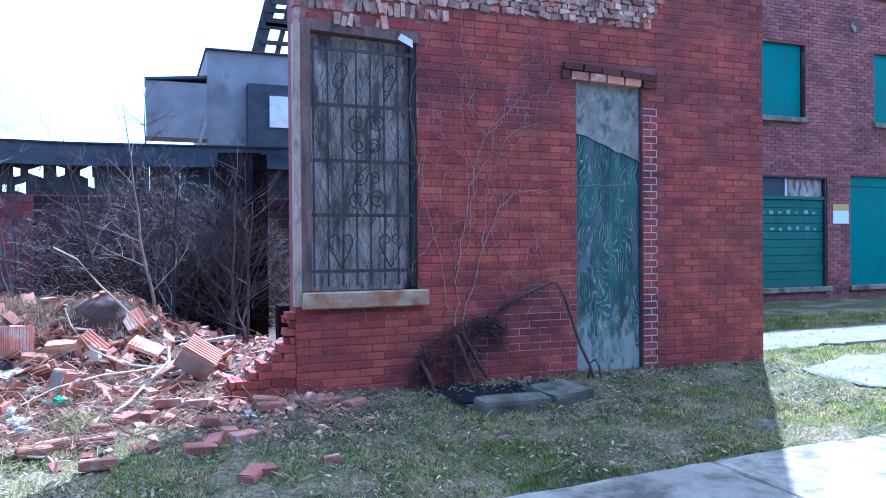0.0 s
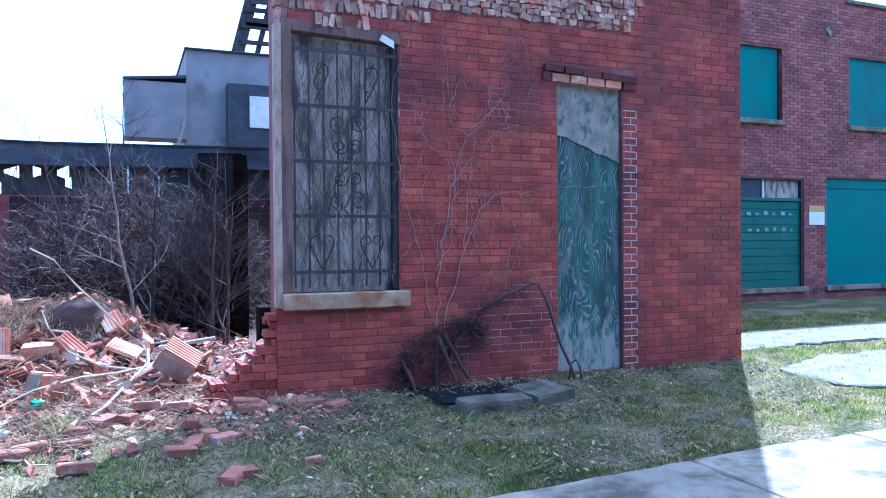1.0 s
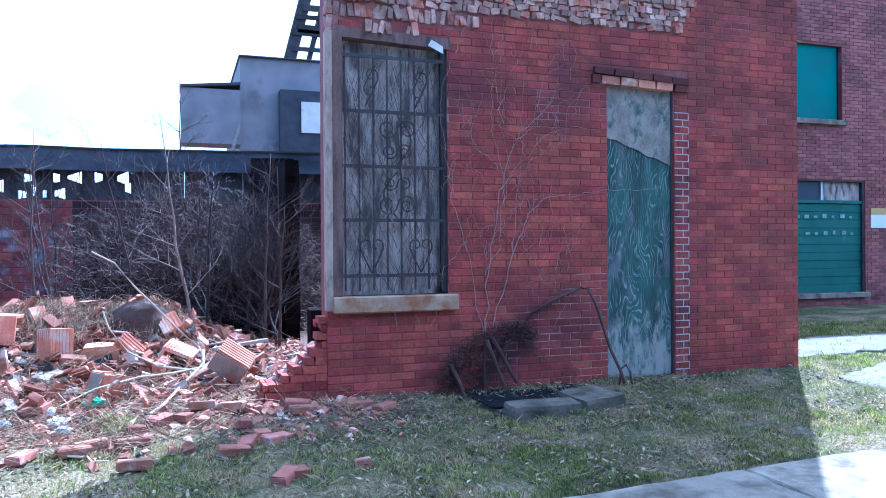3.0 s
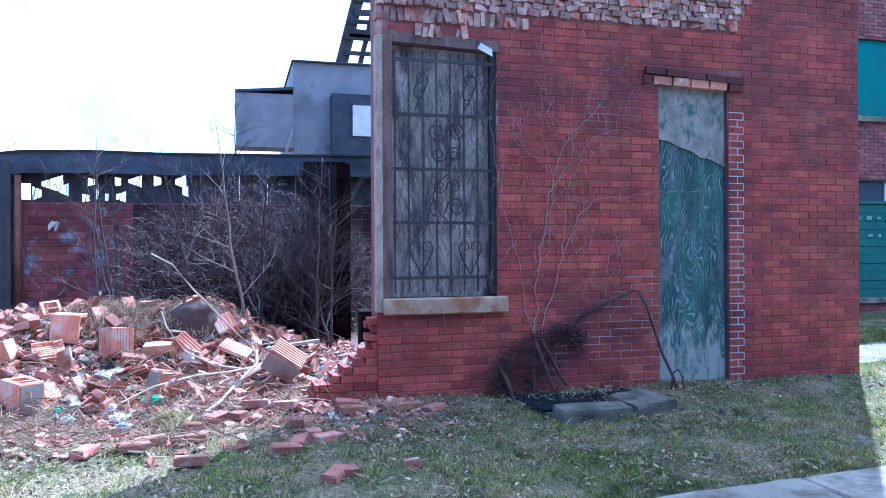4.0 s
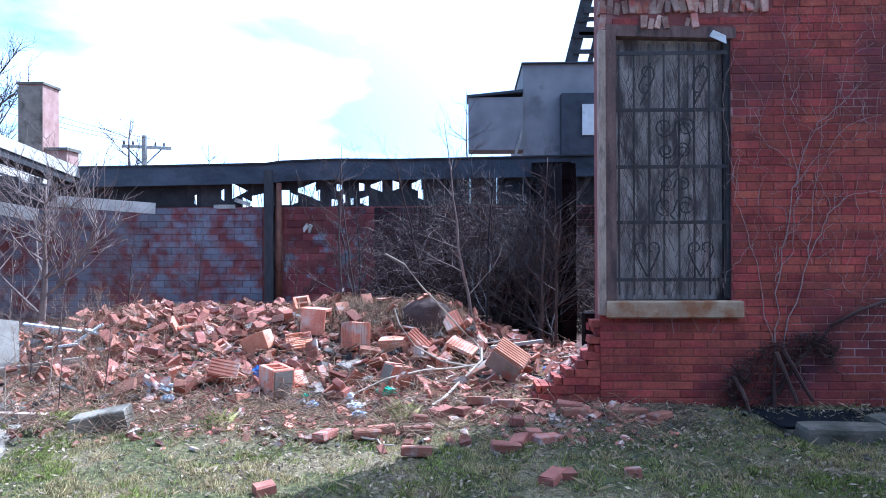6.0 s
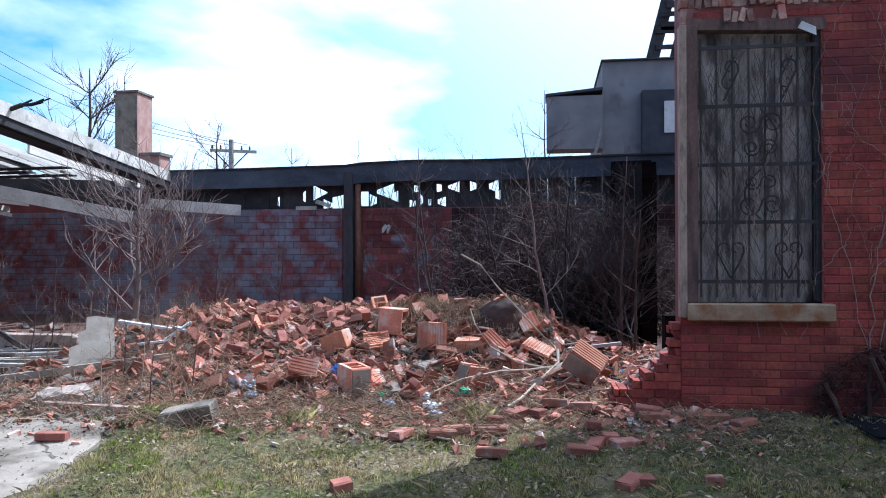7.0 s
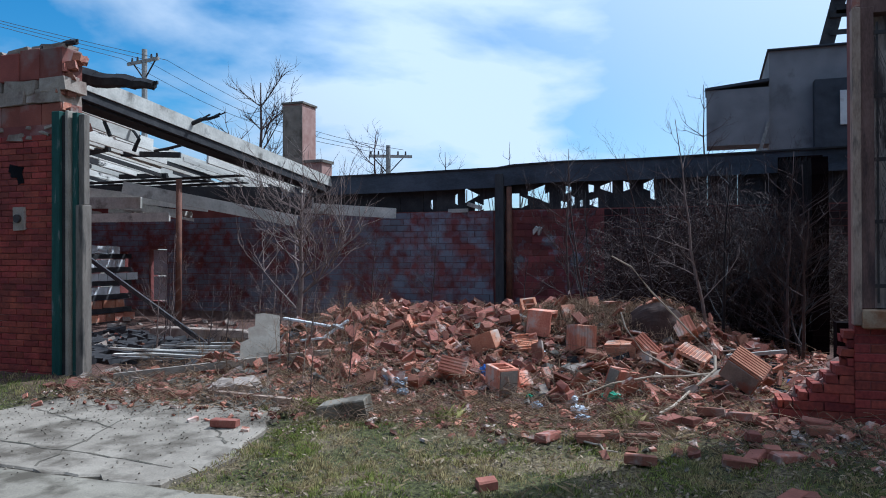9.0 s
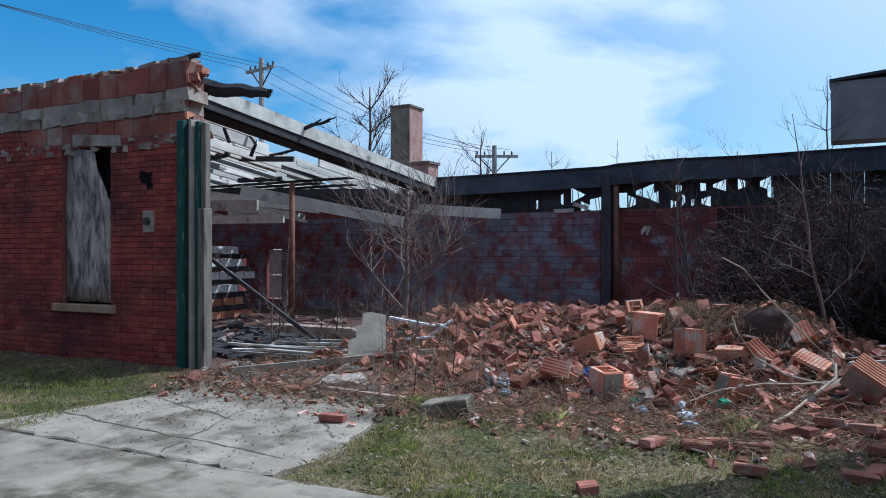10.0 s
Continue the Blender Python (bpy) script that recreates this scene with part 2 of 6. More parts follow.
MAT_BROWN = noise_mat("stiff_brown_mat", (0.04, 0.022, 0.017), (0.09, 0.052, 0.04), 5.0, 0.8, 0.3, 60)
DULL_BOARD = noise_mat("dull_grey_brown_board", (0.12, 0.10, 0.085), (0.26, 0.22, 0.18), 4.0, 0.9, 0.4, 30, (0.06, 0.055, 0.05), 2.5, (0.52, 0.66), stretch=(4, 4, 0.7))
IRON = noise_mat("dark_wrought_iron", (0.025, 0.022, 0.024), (0.07, 0.05, 0.045), 9.0, 0.6, 0.2, 60, spec=0.5)
RUST = noise_mat("rusty_steel", (0.09, 0.04, 0.03), (0.22, 0.09, 0.05), 9.0, 0.75, 0.3, 60)
PAINT_TEAL = noise_mat("teal_painted_board", (0.014, 0.125, 0.115), (0.022, 0.18, 0.16), 1.5, 0.65, 0.15, 40, (0.015, 0.08, 0.08), 1.0, (0.5, 0.78))
DARK_GREEN = noise_mat("peeling_dark_green", (0.012, 0.05, 0.042), (0.035, 0.10, 0.085), 5.0, 0.75, 0.3, 50, (0.2, 0.2, 0.19), 5.0, (0.58, 0.68), stretch=(3, 3, 0.6))
PAINT_GREEN = noise_mat("green_painted_slats", (0.02, 0.09, 0.07), (0.04, 0.14, 0.11), 2.0, 0.7, 0.2, 40, (0.10, 0.15, 0.13), 3.0, (0.6, 0.75))
WHITE_PAINT = noise_mat("chalky_white_paint", (0.55, 0.55, 0.55), (0.74, 0.73, 0.72), 6.0, 0.8, 0.2, 60, (0.4, 0.38, 0.36), 3.0)
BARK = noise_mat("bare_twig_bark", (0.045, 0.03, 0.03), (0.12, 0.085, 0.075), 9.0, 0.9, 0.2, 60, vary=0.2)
TWIG_PALE = noise_mat("dry_pale_twig", (0.30, 0.23, 0.16), (0.50, 0.40, 0.30), 9.0, 0.85, 0.2, 60, vary=0.25, island=True)
VINE = noise_mat("dead_vine", (0.20, 0.115, 0.10), (0.38, 0.26, 0.23), 9.0, 0.9, 0.2, 60)
GRASS = noise_mat("grass_blades", (0.09, 0.115, 0.028), (0.33, 0.35, 0.09), 2.0, 0.7, 0, 20, (0.44, 0.35, 0.18), 2.6, (0.47, 0.60), 0.7, island=True, thin=0.58)
DRY = noise_mat("dry_straw", (0.24, 0.16, 0.09), (0.50, 0.37, 0.22), 3.0, 0.85, 0, 20, vary=0.45, island=True, thin=0.45)
# Plain black that stands in for unlit depth in openings and the pit.
DARK_VOID = noise_mat("unlit_void_black", (0.008, 0.008, 0.010), (0.02, 0.02, 0.023), 4.0, 0.95, 0.1, 40, spec=0.02)
SHINGLE = noise_mat("dark_roof_felt", (0.035, 0.04, 0.05), (0.07, 0.075, 0.09), 4.0, 0.85, 0.3, 40)
# Stucco lightened for the haze over the rear house.
SIDING = noise_mat("grey_stucco_siding", (0.17, 0.165, 0.175), (0.29, 0.28, 0.285), 1.5, 0.9, 0.3, 50, (0.08, 0.075, 0.08), 0.8)


def plywood_mat():
    """Green paint weathered off plywood in thin flame-shaped grain lines, with bare patches and a bleached foot."""
    m = bpy.data.materials.new("weathered_green_plywood")
    m.use_nodes = True
    n, l = m.node_tree.nodes, m.node_tree.links
    b = n["Principled BSDF"]; b.inputs["Roughness"].default_value = 0.8
    g = n.new("ShaderNodeNewGeometry")

    def tex(stretch, scale, detail, rough=0.5):
        mp = n.new("ShaderNodeMapping"); mp.inputs["Scale"].default_value = stretch
        t = n.new("ShaderNodeTexNoise"); t.inputs["Scale"].default_value, t.inputs["Detail"].default_value, t.inputs["Roughness"].default_value = scale, detail, rough
        l.new(g.outputs["Position"], mp.inputs[0]); l.new(mp.outputs[0], t.inputs["Vector"])
        return t.outputs["Fac"]

    def math_node(op, a, k):
        x = n.new("ShaderNodeMath"); x.operation = op
        l.new(a, x.inputs[0])
        if hasattr(k, "links"):
            l.new(k, x.inputs[1])
        else:
            x.inputs[1].default_value = k
        return x.outputs[0]

    def span(src, lo, hi, a, c):
        x = n.new("ShaderNodeMapRange")
        for i, v in enumerate((lo, hi, a, c)):
            x.inputs[i + 1].default_value = v
        l.new(src, x.inputs[0])
        return x.outputs[0]

    def mix(fac, a, c):
        x = n.new("ShaderNodeMix"); x.data_type = "RGBA"
        l.new(fac, x.inputs["Factor"]); l.new(a, x.inputs[6]); x.inputs[7].default_value = (*c, 1)
        return x.outputs[2]

    pos = n.new("ShaderNodeSeparateXYZ"); l.new(g.outputs["Position"], pos.inputs[0])
    phase = math_node("ADD", math_node("MULTIPLY", pos.outputs["X"], 210.0), math_node("MULTIPLY", tex((4.2, 4.2, 1.5), 1.0, 2.0), 105.0))
    wave = math_node("SINE", phase, 0.0)
    lines = span(wave, 0.45, 1.0, 0.0, 1.0)
    fade = math_node("MULTIPLY", span(tex((1, 1, 0.6), 5.0, 5), 0.38, 0.58, 0.1, 1.0), span(tex((60, 60, 9), 1.0, 3), 0.38, 0.56, 0.15, 1.0))
    grain = math_node("MULTIPLY", lines, fade)
    tone = n.new("ShaderNodeValToRGB")
    tone.color_ramp.elements[0].position, tone.color_ramp.elements[0].color = 0.36, (0.014, 0.038, 0.031, 1)
    tone.color_ramp.elements[1].position, tone.color_ramp.elements[1].color = 0.64, (0.040, 0.098, 0.075, 1)
    l.new(tex((2, 2, 0.8), 4.0, 6), tone.inputs[0])
    bare = span(tex((2.4, 2.4, 0.6), 3.0, 5, 0.6), 0.54, 0.66, 0.0, 0.75)
    z = n.new("ShaderNodeSeparateXYZ"); l.new(g.outputs["Position"], z.inputs[0])
    foot = math_node("ADD", span(z.outputs["Z"], 0.0, 0.75, 0.62, -0.25), span(tex((3, 3, 1.2), 5.0, 7, 0.65), 0.3, 0.7, -0.5, 0.5))
    foot = span(foot, 0.0, 0.5, 0.0, 0.8)
    col = mix(bare, tone.outputs[0], (0.13, 0.125, 0.14))
    col = mix(foot, col, (0.34, 0.31, 0.27))
    col = mix(grain, col, (0.25, 0.275, 0.265))
    l.new(col, b.inputs["Base Color"])
    bp = n.new("ShaderNodeBump"); bp.inputs["Strength"].default_value = 0.25; bp.inputs["Distance"].default_value = 0.004
    l.new(grain, bp.inputs["Height"]); l.new(bp.outputs[0], b.inputs["Normal"])
    return m


PLYWOOD = plywood_mat()


def plain_mat(name, colour, rough=0.5, spec=0.5, clear=0.0):
    m = bpy.data.materials.new(name)
    m.use_nodes = True
    b = m.node_tree.nodes["Principled BSDF"]
    b.inputs["Base Color"].default_value, b.inputs["Roughness"].default_value, b.inputs["Specular IOR Level"].default_value = (*colour, 1), rough, spec
    b.inputs["Transmission Weight"].default_value = clear
    return m


GLASS = plain_mat("dusty_window_glass", (0.05, 0.06, 0.08), 0.15, 0.6)
BAG_BLUE, BAG_WHITE, BAG_GREEN, BAG_GREY = (plain_mat("plastic_" + k, c, 0.35) for k, c in (("blue", (0.05, 0.16, 0.5)), ("white", (0.75, 0.77, 0.8)), ("green", (0.03, 0.32, 0.17)), ("grey", (0.42, 0.47, 0.52))))
PAPER = plain_mat("white_paper", (0.78, 0.76, 0.76), 0.8, 0.2)
OCHRE = plain_mat("ochre_band", (0.55, 0.36, 0.13), 0.8, 0.2)


def ground_mat():
    """Thin spring turf over soil, with straw patches and brick dust where the bay fell in."""
    m = bpy.data.materials.new("ground_turf_and_soil")
    m.use_nodes = True
    n, l = m.node_tree.nodes, m.node_tree.links
    b = n["Principled BSDF"]; b.inputs["Roughness"].default_value = 0.95; b.inputs["Specular IOR Level"].default_value = 0.15
    g = n.new("ShaderNodeNewGeometry")
    def tex(scale, detail=6):
        t = n.new("ShaderNodeTexNoise"); t.inputs["Scale"].default_value, t.inputs["Detail"].default_value = scale, detail
        l.new(g.outputs["Position"], t.inputs["Vector"])
        return t.outputs["Fac"]
    def ramp2(src, p0, c0, p1, c1):
        r = n.new("ShaderNodeValToRGB")
        r.color_ramp.elements[0].position, r.color_ramp.elements[1].position = p0, p1
        r.color_ramp.elements[0].color, r.color_ramp.elements[1].color = (*c0, 1), (*c1, 1)
        l.new(src, r.inputs[0])
        return r.outputs[0]
    def mix(fac, a, c):
        x = n.new("ShaderNodeMix"); x.data_type = "RGBA"
        l.new(fac, x.inputs["Factor"]); l.new(a, x.inputs[6]); l.new(c, x.inputs[7])
        return x.outputs[2]
    turf = ramp2(tex(28), 0.35, (0.028, 0.027, 0.014), 0.65, (0.12, 0.115, 0.045))
    straw = ramp2(tex(45), 0.35, (0.075, 0.056, 0.032), 0.65, (0.26, 0.20, 0.115))
    dust = ramp2(tex(35), 0.35, (0.05, 0.033, 0.028), 0.65, (0.18, 0.10, 0.075))
    patch = ramp2(tex(1.7), 0.49, (0, 0, 0), 0.60, (1, 1, 1))
    base = mix(patch, turf, straw)
    pos = n.new("ShaderNodeSeparateXYZ"); l.new(g.outputs["Position"], pos.inputs[0])
    wob = n.new("ShaderNodeMath"); wob.operation = "MULTIPLY_ADD"; wob.inputs[1].default_value = 1.6
    l.new(tex(1.2), wob.inputs[0]); l.new(pos.outputs["Y"], wob.inputs[2])
    lim = n.new("ShaderNodeMapRange"); lim.inputs[1].default_value, lim.inputs[2].default_value = -0.1, 0.7
    l.new(wob.outputs[0], lim.inputs[0])
    side = n.new("ShaderNodeMapRange"); side.inputs[1].default_value, side.inputs[2].default_value, side.inputs[3].default_value, side.inputs[4].default_value = 0.2, 1.0, 1.0, 0.0
    l.new(pos.outputs["X"], side.inputs[0])
    both2 = n.new("ShaderNodeMath"); both2.operation = "MULTIPLY"
    l.new(lim.outputs[0], both2.inputs[0]); l.new(side.outputs[0], both2.inputs[1])
    l.new(mix(both2.outputs[0], base, dust), b.inputs["Base Color"])
    bp = n.new("ShaderNodeBump"); bp.inputs["Strength"].default_value = 0.7; bp.inputs["Distance"].default_value = 0.03
    l.new(tex(40), bp.inputs["Height"]); l.new(bp.outputs[0], b.inputs["Normal"])
    return m


GROUND = ground_mat()

# ---- mesh helpers ----
class Geo:
    """Collects vertices and faces of one mesh."""
    def __init__(self):
        self.v, self.f = [], []

    def add(self, verts, faces):
        k = len(self.v)
        self.v += [tuple(p) for p in verts]
        self.f += [tuple(i + k for i in q) for q in faces]
        return self

    def box(self, x0, x1, y0, y1, z0, z1, m=None, bevel=0.0):
        """A box, with its long edges chamfered when bevel is given."""
        if bevel:
            b = min(bevel, abs(x1 - x0) * 0.3, abs(y1 - y0) * 0.3, abs(z1 - z0) * 0.3)
            ring = lambda z, d: [(x0 + d, y0 + d, z), (x1 - d, y0 + d, z), (x1 - d, y1 - d, z), (x0 + d, y1 - d, z)]
            p = ring(z0, b) + ring(z0 + b, 0) + ring(z1 - b, 0) + ring(z1, b)
            f = [(3, 2, 1, 0), (12, 13, 14, 15)]
            for r in range(3):
                for i in range(4):
                    j = (i + 1) % 4
                    f.append((r * 4 + i, r * 4 + j, r * 4 + 4 + j, r * 4 + 4 + i))
        else:
            p = [(x, y, z) for z in (z0, z1) for x, y in ((x0, y0), (x1, y0), (x1, y1), (x0, y1))]
            f = [(3, 2, 1, 0), (4, 5, 6, 7), (0, 1, 5, 4), (1, 2, 6, 5), (2, 3, 7, 6), (3, 0, 4, 7)]
        if m is not None:
            p = [m @ Vector(q) for q in p]
        return self.add(p, f)

    def bar(self, a, b, w, h, up=(0, 0, 1), bevel=0.0):
        """A squared timber from a to b, w across and h deep."""
        a, b = Vector(a), Vector(b)
        d = b - a
        n = d.length
        z = d.normalized()
        x = z.cross(Vector(up))
        if x.length < 1e-4:
            x = z.cross(Vector((1, 0, 0)))
        x.normalize()
        y = x.cross(z) * -1
        m = Matrix((x, y, z)).transposed().to_4x4()
        m.translation = a
        return self.box(-w / 2, w / 2, -h / 2, h / 2, 0, n, m, bevel)

    def tube(self, pts, r0, r1=None, sides=5):
        """A tapered round limb along the points."""
        pts = [Vector(p) for p in pts]
        r1 = r0 if r1 is None else r1
        k, base = len(pts), len(self.v)
        for i, p in enumerate(pts):
            d = (pts[min(i + 1, k - 1)] - pts[max(i - 1, 0)]).normalized()
            u = d.orthogonal().normalized()
            w = d.cross(u)
            r = r0 + (r1 - r0) * i / (k - 1)
            self.v += [tuple(p + (u * math.cos(2 * math.pi * s / sides) + w * math.sin(2 * math.pi * s / sides)) * r) for s in range(sides)]
        for i in range(k - 1):
            for s in range(sides):
                t = (s + 1) % sides
                self.f.append((base + i * sides + s, base + i * sides + t, base + (i + 1) * sides + t, base + (i + 1) * sides + s))
        self.f.append(tuple(base + s for s in reversed(range(sides))))
        self.f.append(tuple(base + (k - 1) * sides + s for s in range(sides)))
        return self

    def brick(self, x0, x1, z0, z1, y, depth=0.06, c=0.004):
        """One brick's face in a wall that looks toward -y, with a worn arris."""
        p = [(x0, y + depth, z0), (x1, y + depth, z0), (x1, y + depth, z1), (x0, y + depth, z1),
             (x0, y + c, z0), (x1, y + c, z0), (x1, y + c, z1), (x0, y + c, z1),
             (x0 + c, y, z0 + c), (x1 - c, y, z0 + c), (x1 - c, y, z1 - c), (x0 + c, y, z1 - c)]
        f = [(8, 9, 10, 11)]
        for r in (0, 4):
            for i in range(4):
                j = (i + 1) % 4
                f.append((r + i, r + j, r + 4 + j, r + 4 + i))
        return self.add(p, f)

    def lump(self, m, size, seed, cut=0.28):
        """A broken chunk: a box with its corners knocked about."""
        rng = random.Random(seed)
        sx, sy, sz = (s / 2 for s in size)
        p = []
        for z in (-sz, sz):
            for x, y in ((-sx, -sy), (sx, -sy), (sx, sy), (-sx, sy)):
                k = 1 - cut * rng.random()
                p.append(m @ Vector((x * k, y * (1 - cut * rng.random()), z * (1 - cut * 0.6 * rng.random()))))
        return self.add(p, [(3, 2, 1, 0), (4, 5, 6, 7), (0, 1, 5, 4), (1, 2, 6, 5), (2, 3, 7, 6), (3, 0, 4, 7)])

    def mesh(self, name, material, smooth=False):
        me = bpy.data.meshes.new(name)
        me.from_pydata(self.v, [], self.f)
        me.materials.append(material)
        if smooth:
            me.polygons.foreach_set("use_smooth", [True] * len(me.polygons))
        me.update()
        return me


def part(name, geo, material, parent, label="", smooth=False):
    ob = new(name, geo.mesh(name, material, smooth))
    ob.parent = parent
    if parent is not None and parent.type == "EMPTY":
        ob.matrix_parent_inverse = parent.matrix_basis.inverted()
    return tagged(ob, label)


def thing(name, label, category, at=(0, 0, 0), group="", kind=""):
    ob = new(name)
    ob.empty_display_size = 0.1
    ob.matrix_basis = Matrix.Translation(at)
    return tagged(ob, label, category, group, kind)


def solid(name, geo, material, label, category="", group="", kind="", smooth=False):
    return tagged(new(name, geo.mesh(name, material, smooth)), label, category, group, kind)


def ease(a, b, v):
    u = min(1.0, max(0.0, (v - a) / (b - a)))
    return u * u * (3 - 2 * u)


def ground_z(x, y):
    """Height of the lot: falls to the pavement, with the rubble mound in the collapsed bay."""
    z = -0.03 + 0.05 * max(-2.4, min(0.0, y))
    if y < -2.4:
        z -= 0.012 * min(4.0, -2.4 - y)
    mound = ease(-0.5, 2.6, y) * (1 - 0.55 * ease(3.2, 6.0, y)) * ease(-6.7, -5.1, x) * (1 - 0.75 * ease(-1.6, -0.1, x))
    crest = 0.26 * math.exp(-((x + 2.4) / 0.6) ** 2 - ((y - 1.85) / 0.38) ** 2) + 0.24 * math.exp(-((x + 1.45) / 0.4) ** 2 - ((y - 1.85) / 0.33) ** 2)
    return z + 0.5 * mound + crest

# ---- ground, pavement, drive ----
def steps(lo, a, b, hi, fine):
    """Coordinates that are fine between a and b and spread outwards."""
    out = list(np.arange(a, b + 1e-6, fine))
    d, v = fine, a
    while v > lo:
        d *= 1.5; v -= d; out.insert(0, max(v, lo))
    d, v = fine, b
    while v < hi:
        d *= 1.5; v += d; out.append(min(v, hi))
    return out


gx, gy = steps(-420, -11, 9, 420, 0.11), steps(-420, -3.6, 6, 420, 0.11)
land = Geo()
for y in gy:
    for x in gx:
        near = ease(-14, -9, x) * (1 - ease(9, 14, x)) * ease(-6, -3, y) * (1 - ease(7, 10, y))
        z = ground_z(x, y) + near * (0.035 * noise.noise(Vector((x * 1.3, y * 1.3, 0))) + 0.02 * noise.noise(Vector((x * 5, y * 5, 3))))
        if -3.3 < x < 9 and y < -2.35 or y < -2.55:
            z -= 0.06
        if x < -3.9 and -2.8 < y < -0.7:
            z -= 0.05
        land.v.append((x, y, z))
w = len(gx)
for j in range(len(gy) - 1):
    for i in range(w - 1):
        land.f.append((j * w + i, j * w + i + 1, (j + 1) * w + i + 1, (j + 1) * w + i))
ground = solid("ground", land, GROUND, "uneven thin spring turf and soil rising into a rubble mound", kind="structure", smooth=True)


def slab(name, outline, z, thick, material, parent=None, label="", seed=0, kind="", tilt=None, rag=0.01):
    """A flat slab from an outline, with an edge broken into short uneven steps."""
    rng = random.Random(seed)
    pts = []
    for (xa, ya), (xb, yb) in zip(outline, outline[1:] + outline[:1]):
        n = max(2, int(math.hypot(xb - xa, yb - ya) / 0.14))
        for i in range(n):
            u = i / n
            pts.append((xa + (xb - xa) * u + rng.uniform(-rag, rag), ya + (yb - ya) * u + rng.uniform(-rag, rag)))
    zz = tilt or (lambda x, y: z)
    g = Geo()
    n = len(pts)
    inner = [(x * 0.985 + sum(p[0] for p in pts) / n * 0.015, y * 0.985 + sum(p[1] for p in pts) / n * 0.015) for x, y in pts]
    g.v = [(x, y, zz(x, y) - thick) for x, y in pts] + [(x, y, zz(x, y) - 0.012) for x, y in pts] + [(x, y, zz(x, y)) for x, y in inner]
    for i in range(n):
        j = (i + 1) % n
        g.f += [(i, j, n + j, n + i), (n + i, n + j, 2 * n + j, 2 * n + i)]
    g.f.append(tuple(range(2 * n, 3 * n)))
    if parent is None:
        return solid(name, g, material, label, kind=kind or "structure")
    return part(name, g, material, parent, label)


def walk_z(x, y):
    return -0.155 - 0.012 * max(0, -2.4 - y)


pavement = slab("pavement", [(9.6, -4.25), (9.6, -4.15), (-13, -4.15), (-13, -4.25)], -0.19, 0.1, CONCRETE_OLD, label="pale concrete pavement in large slabs along the lot")
edge = lambda x: -2.47 + 0.075 * max(0.0, x - 0.4)
for k in range(15):
    xa, xb = -12.9 + 1.5 * k, -11.415 + 1.5 * k
    slab("paving_slab", [(xa, -4.14), (xb, -4.14), (xb, edge(xb)), (xa, edge(xa))], 0, 0.09, CONCRETE, pavement, seed=k, tilt=walk_z)
road = slab("road", [(-60, -5.0), (-60, -14), (60, -14), (60, -5.0)], -0.19, 0.05, ASPHALT, label="worn grey asphalt road beyond the verge")
drive_z = lambda x, y: -0.03 + 0.05 * y - 0.004 if y > -2.4 else walk_z(x, y) + 0.004
driveway = slab("driveway", [(-4.2, -2.45), (-4.05, -1.9), (-4.25, -1.3), (-4.45, -0.6), (-6.6, -0.45), (-6.85, -1.5), (-7.35, -2.45)], 0, 0.08, CONCRETE, label="pale cracked concrete driveway with brick crumbs", tilt=drive_z, rag=0.05)
crack_rng = random.Random(19)
cracks = Geo()
for (xa, ya), (xb, yb) in (((-7.0, -1.9), (-4.3, -2.15)), ((-5.6, -0.75), (-5.2, -2.4)), ((-6.6, -1.2), (-5.4, -1.5)), ((-4.9, -1.0), (-4.3, -1.6))):
    pts = [Vector((xa + (xb - xa) * i / 14 + crack_rng.uniform(-0.03, 0.03), ya + (yb - ya) * i / 14 + crack_rng.uniform(-0.03, 0.03), 0)) for i in range(15)]
    for a, b in zip(pts, pts[1:]):
        w0 = crack_rng.uniform(0.003, 0.012)
        n0 = Vector((-(b - a).y, (b - a).x, 0)).normalized() * w0
        cracks.add([(q.x, q.y, drive_z(q.x, q.y) + 0.003) for q in (a - n0, b - n0, b + n0, a + n0)], [(0, 1, 2, 3)])
part("crack_line", cracks, CURB, driveway, "dark dirt-filled cracks")
for outline, s in (([(4.95, 0.3), (6.2, 0.42), (9.5, 0.45), (9.5, 1.35), (6.5, 1.3), (5.0, 1.15)], 1), ([(4.75, -0.55), (5.6, -0.2), (9.5, -0.1), (9.5, -1.7), (6.0, -1.55), (4.75, -1.25)], 2), ([(2.75, -1.55), (3.45, -1.5), (3.55, -1.85), (2.9, -1.88)], 3)):
    slab("concrete_patch", outline, 0, 0.05, CURB if s == 3 else CONCRETE_OLD, rag=0.06, label="broken pale concrete patch sunk in the grass", seed=s, tilt=lambda x, y: ground_z(x, y) + (0.02 if x > 4.5 else -0.004))
slab("side_yard", [(4.9, 2.3), (30, 2.3), (30, 5.05), (4.9, 5.05)], 0, 0.05, ASPHALT, label="shaded worn asphalt yard before the boarded building", tilt=lambda x, y: -0.015)


# ---- brick walls ----
COURSE, LEN = 0.0667, 0.213


def brick_wall(parent, x0, x1, z0, z1, y, keep, material, singles=None, single_material=None, jitter=0.0025, name="brick", length=LEN, course=COURSE, seed=3, joint=0.0075, rows=None):
    """Lays a running bond of brick faces; keep(x0, x1, z0, z1) clips a brick against the openings (None drops it)."""
    rng = random.Random(seed)
    rest = Geo()
    count = 0
    shared = None
    for r in range(int((z1 - z0) / course)):
        za, zb = z0 + r * course, z0 + (r + 1) * course - joint
        x = x0 - (length / 2 if r % 2 else 0)
        while x < x1:
            xa, xb = max(x, x0), min(x + length - joint, x1)
            x += length
            if xb - xa < 0.03:
                continue
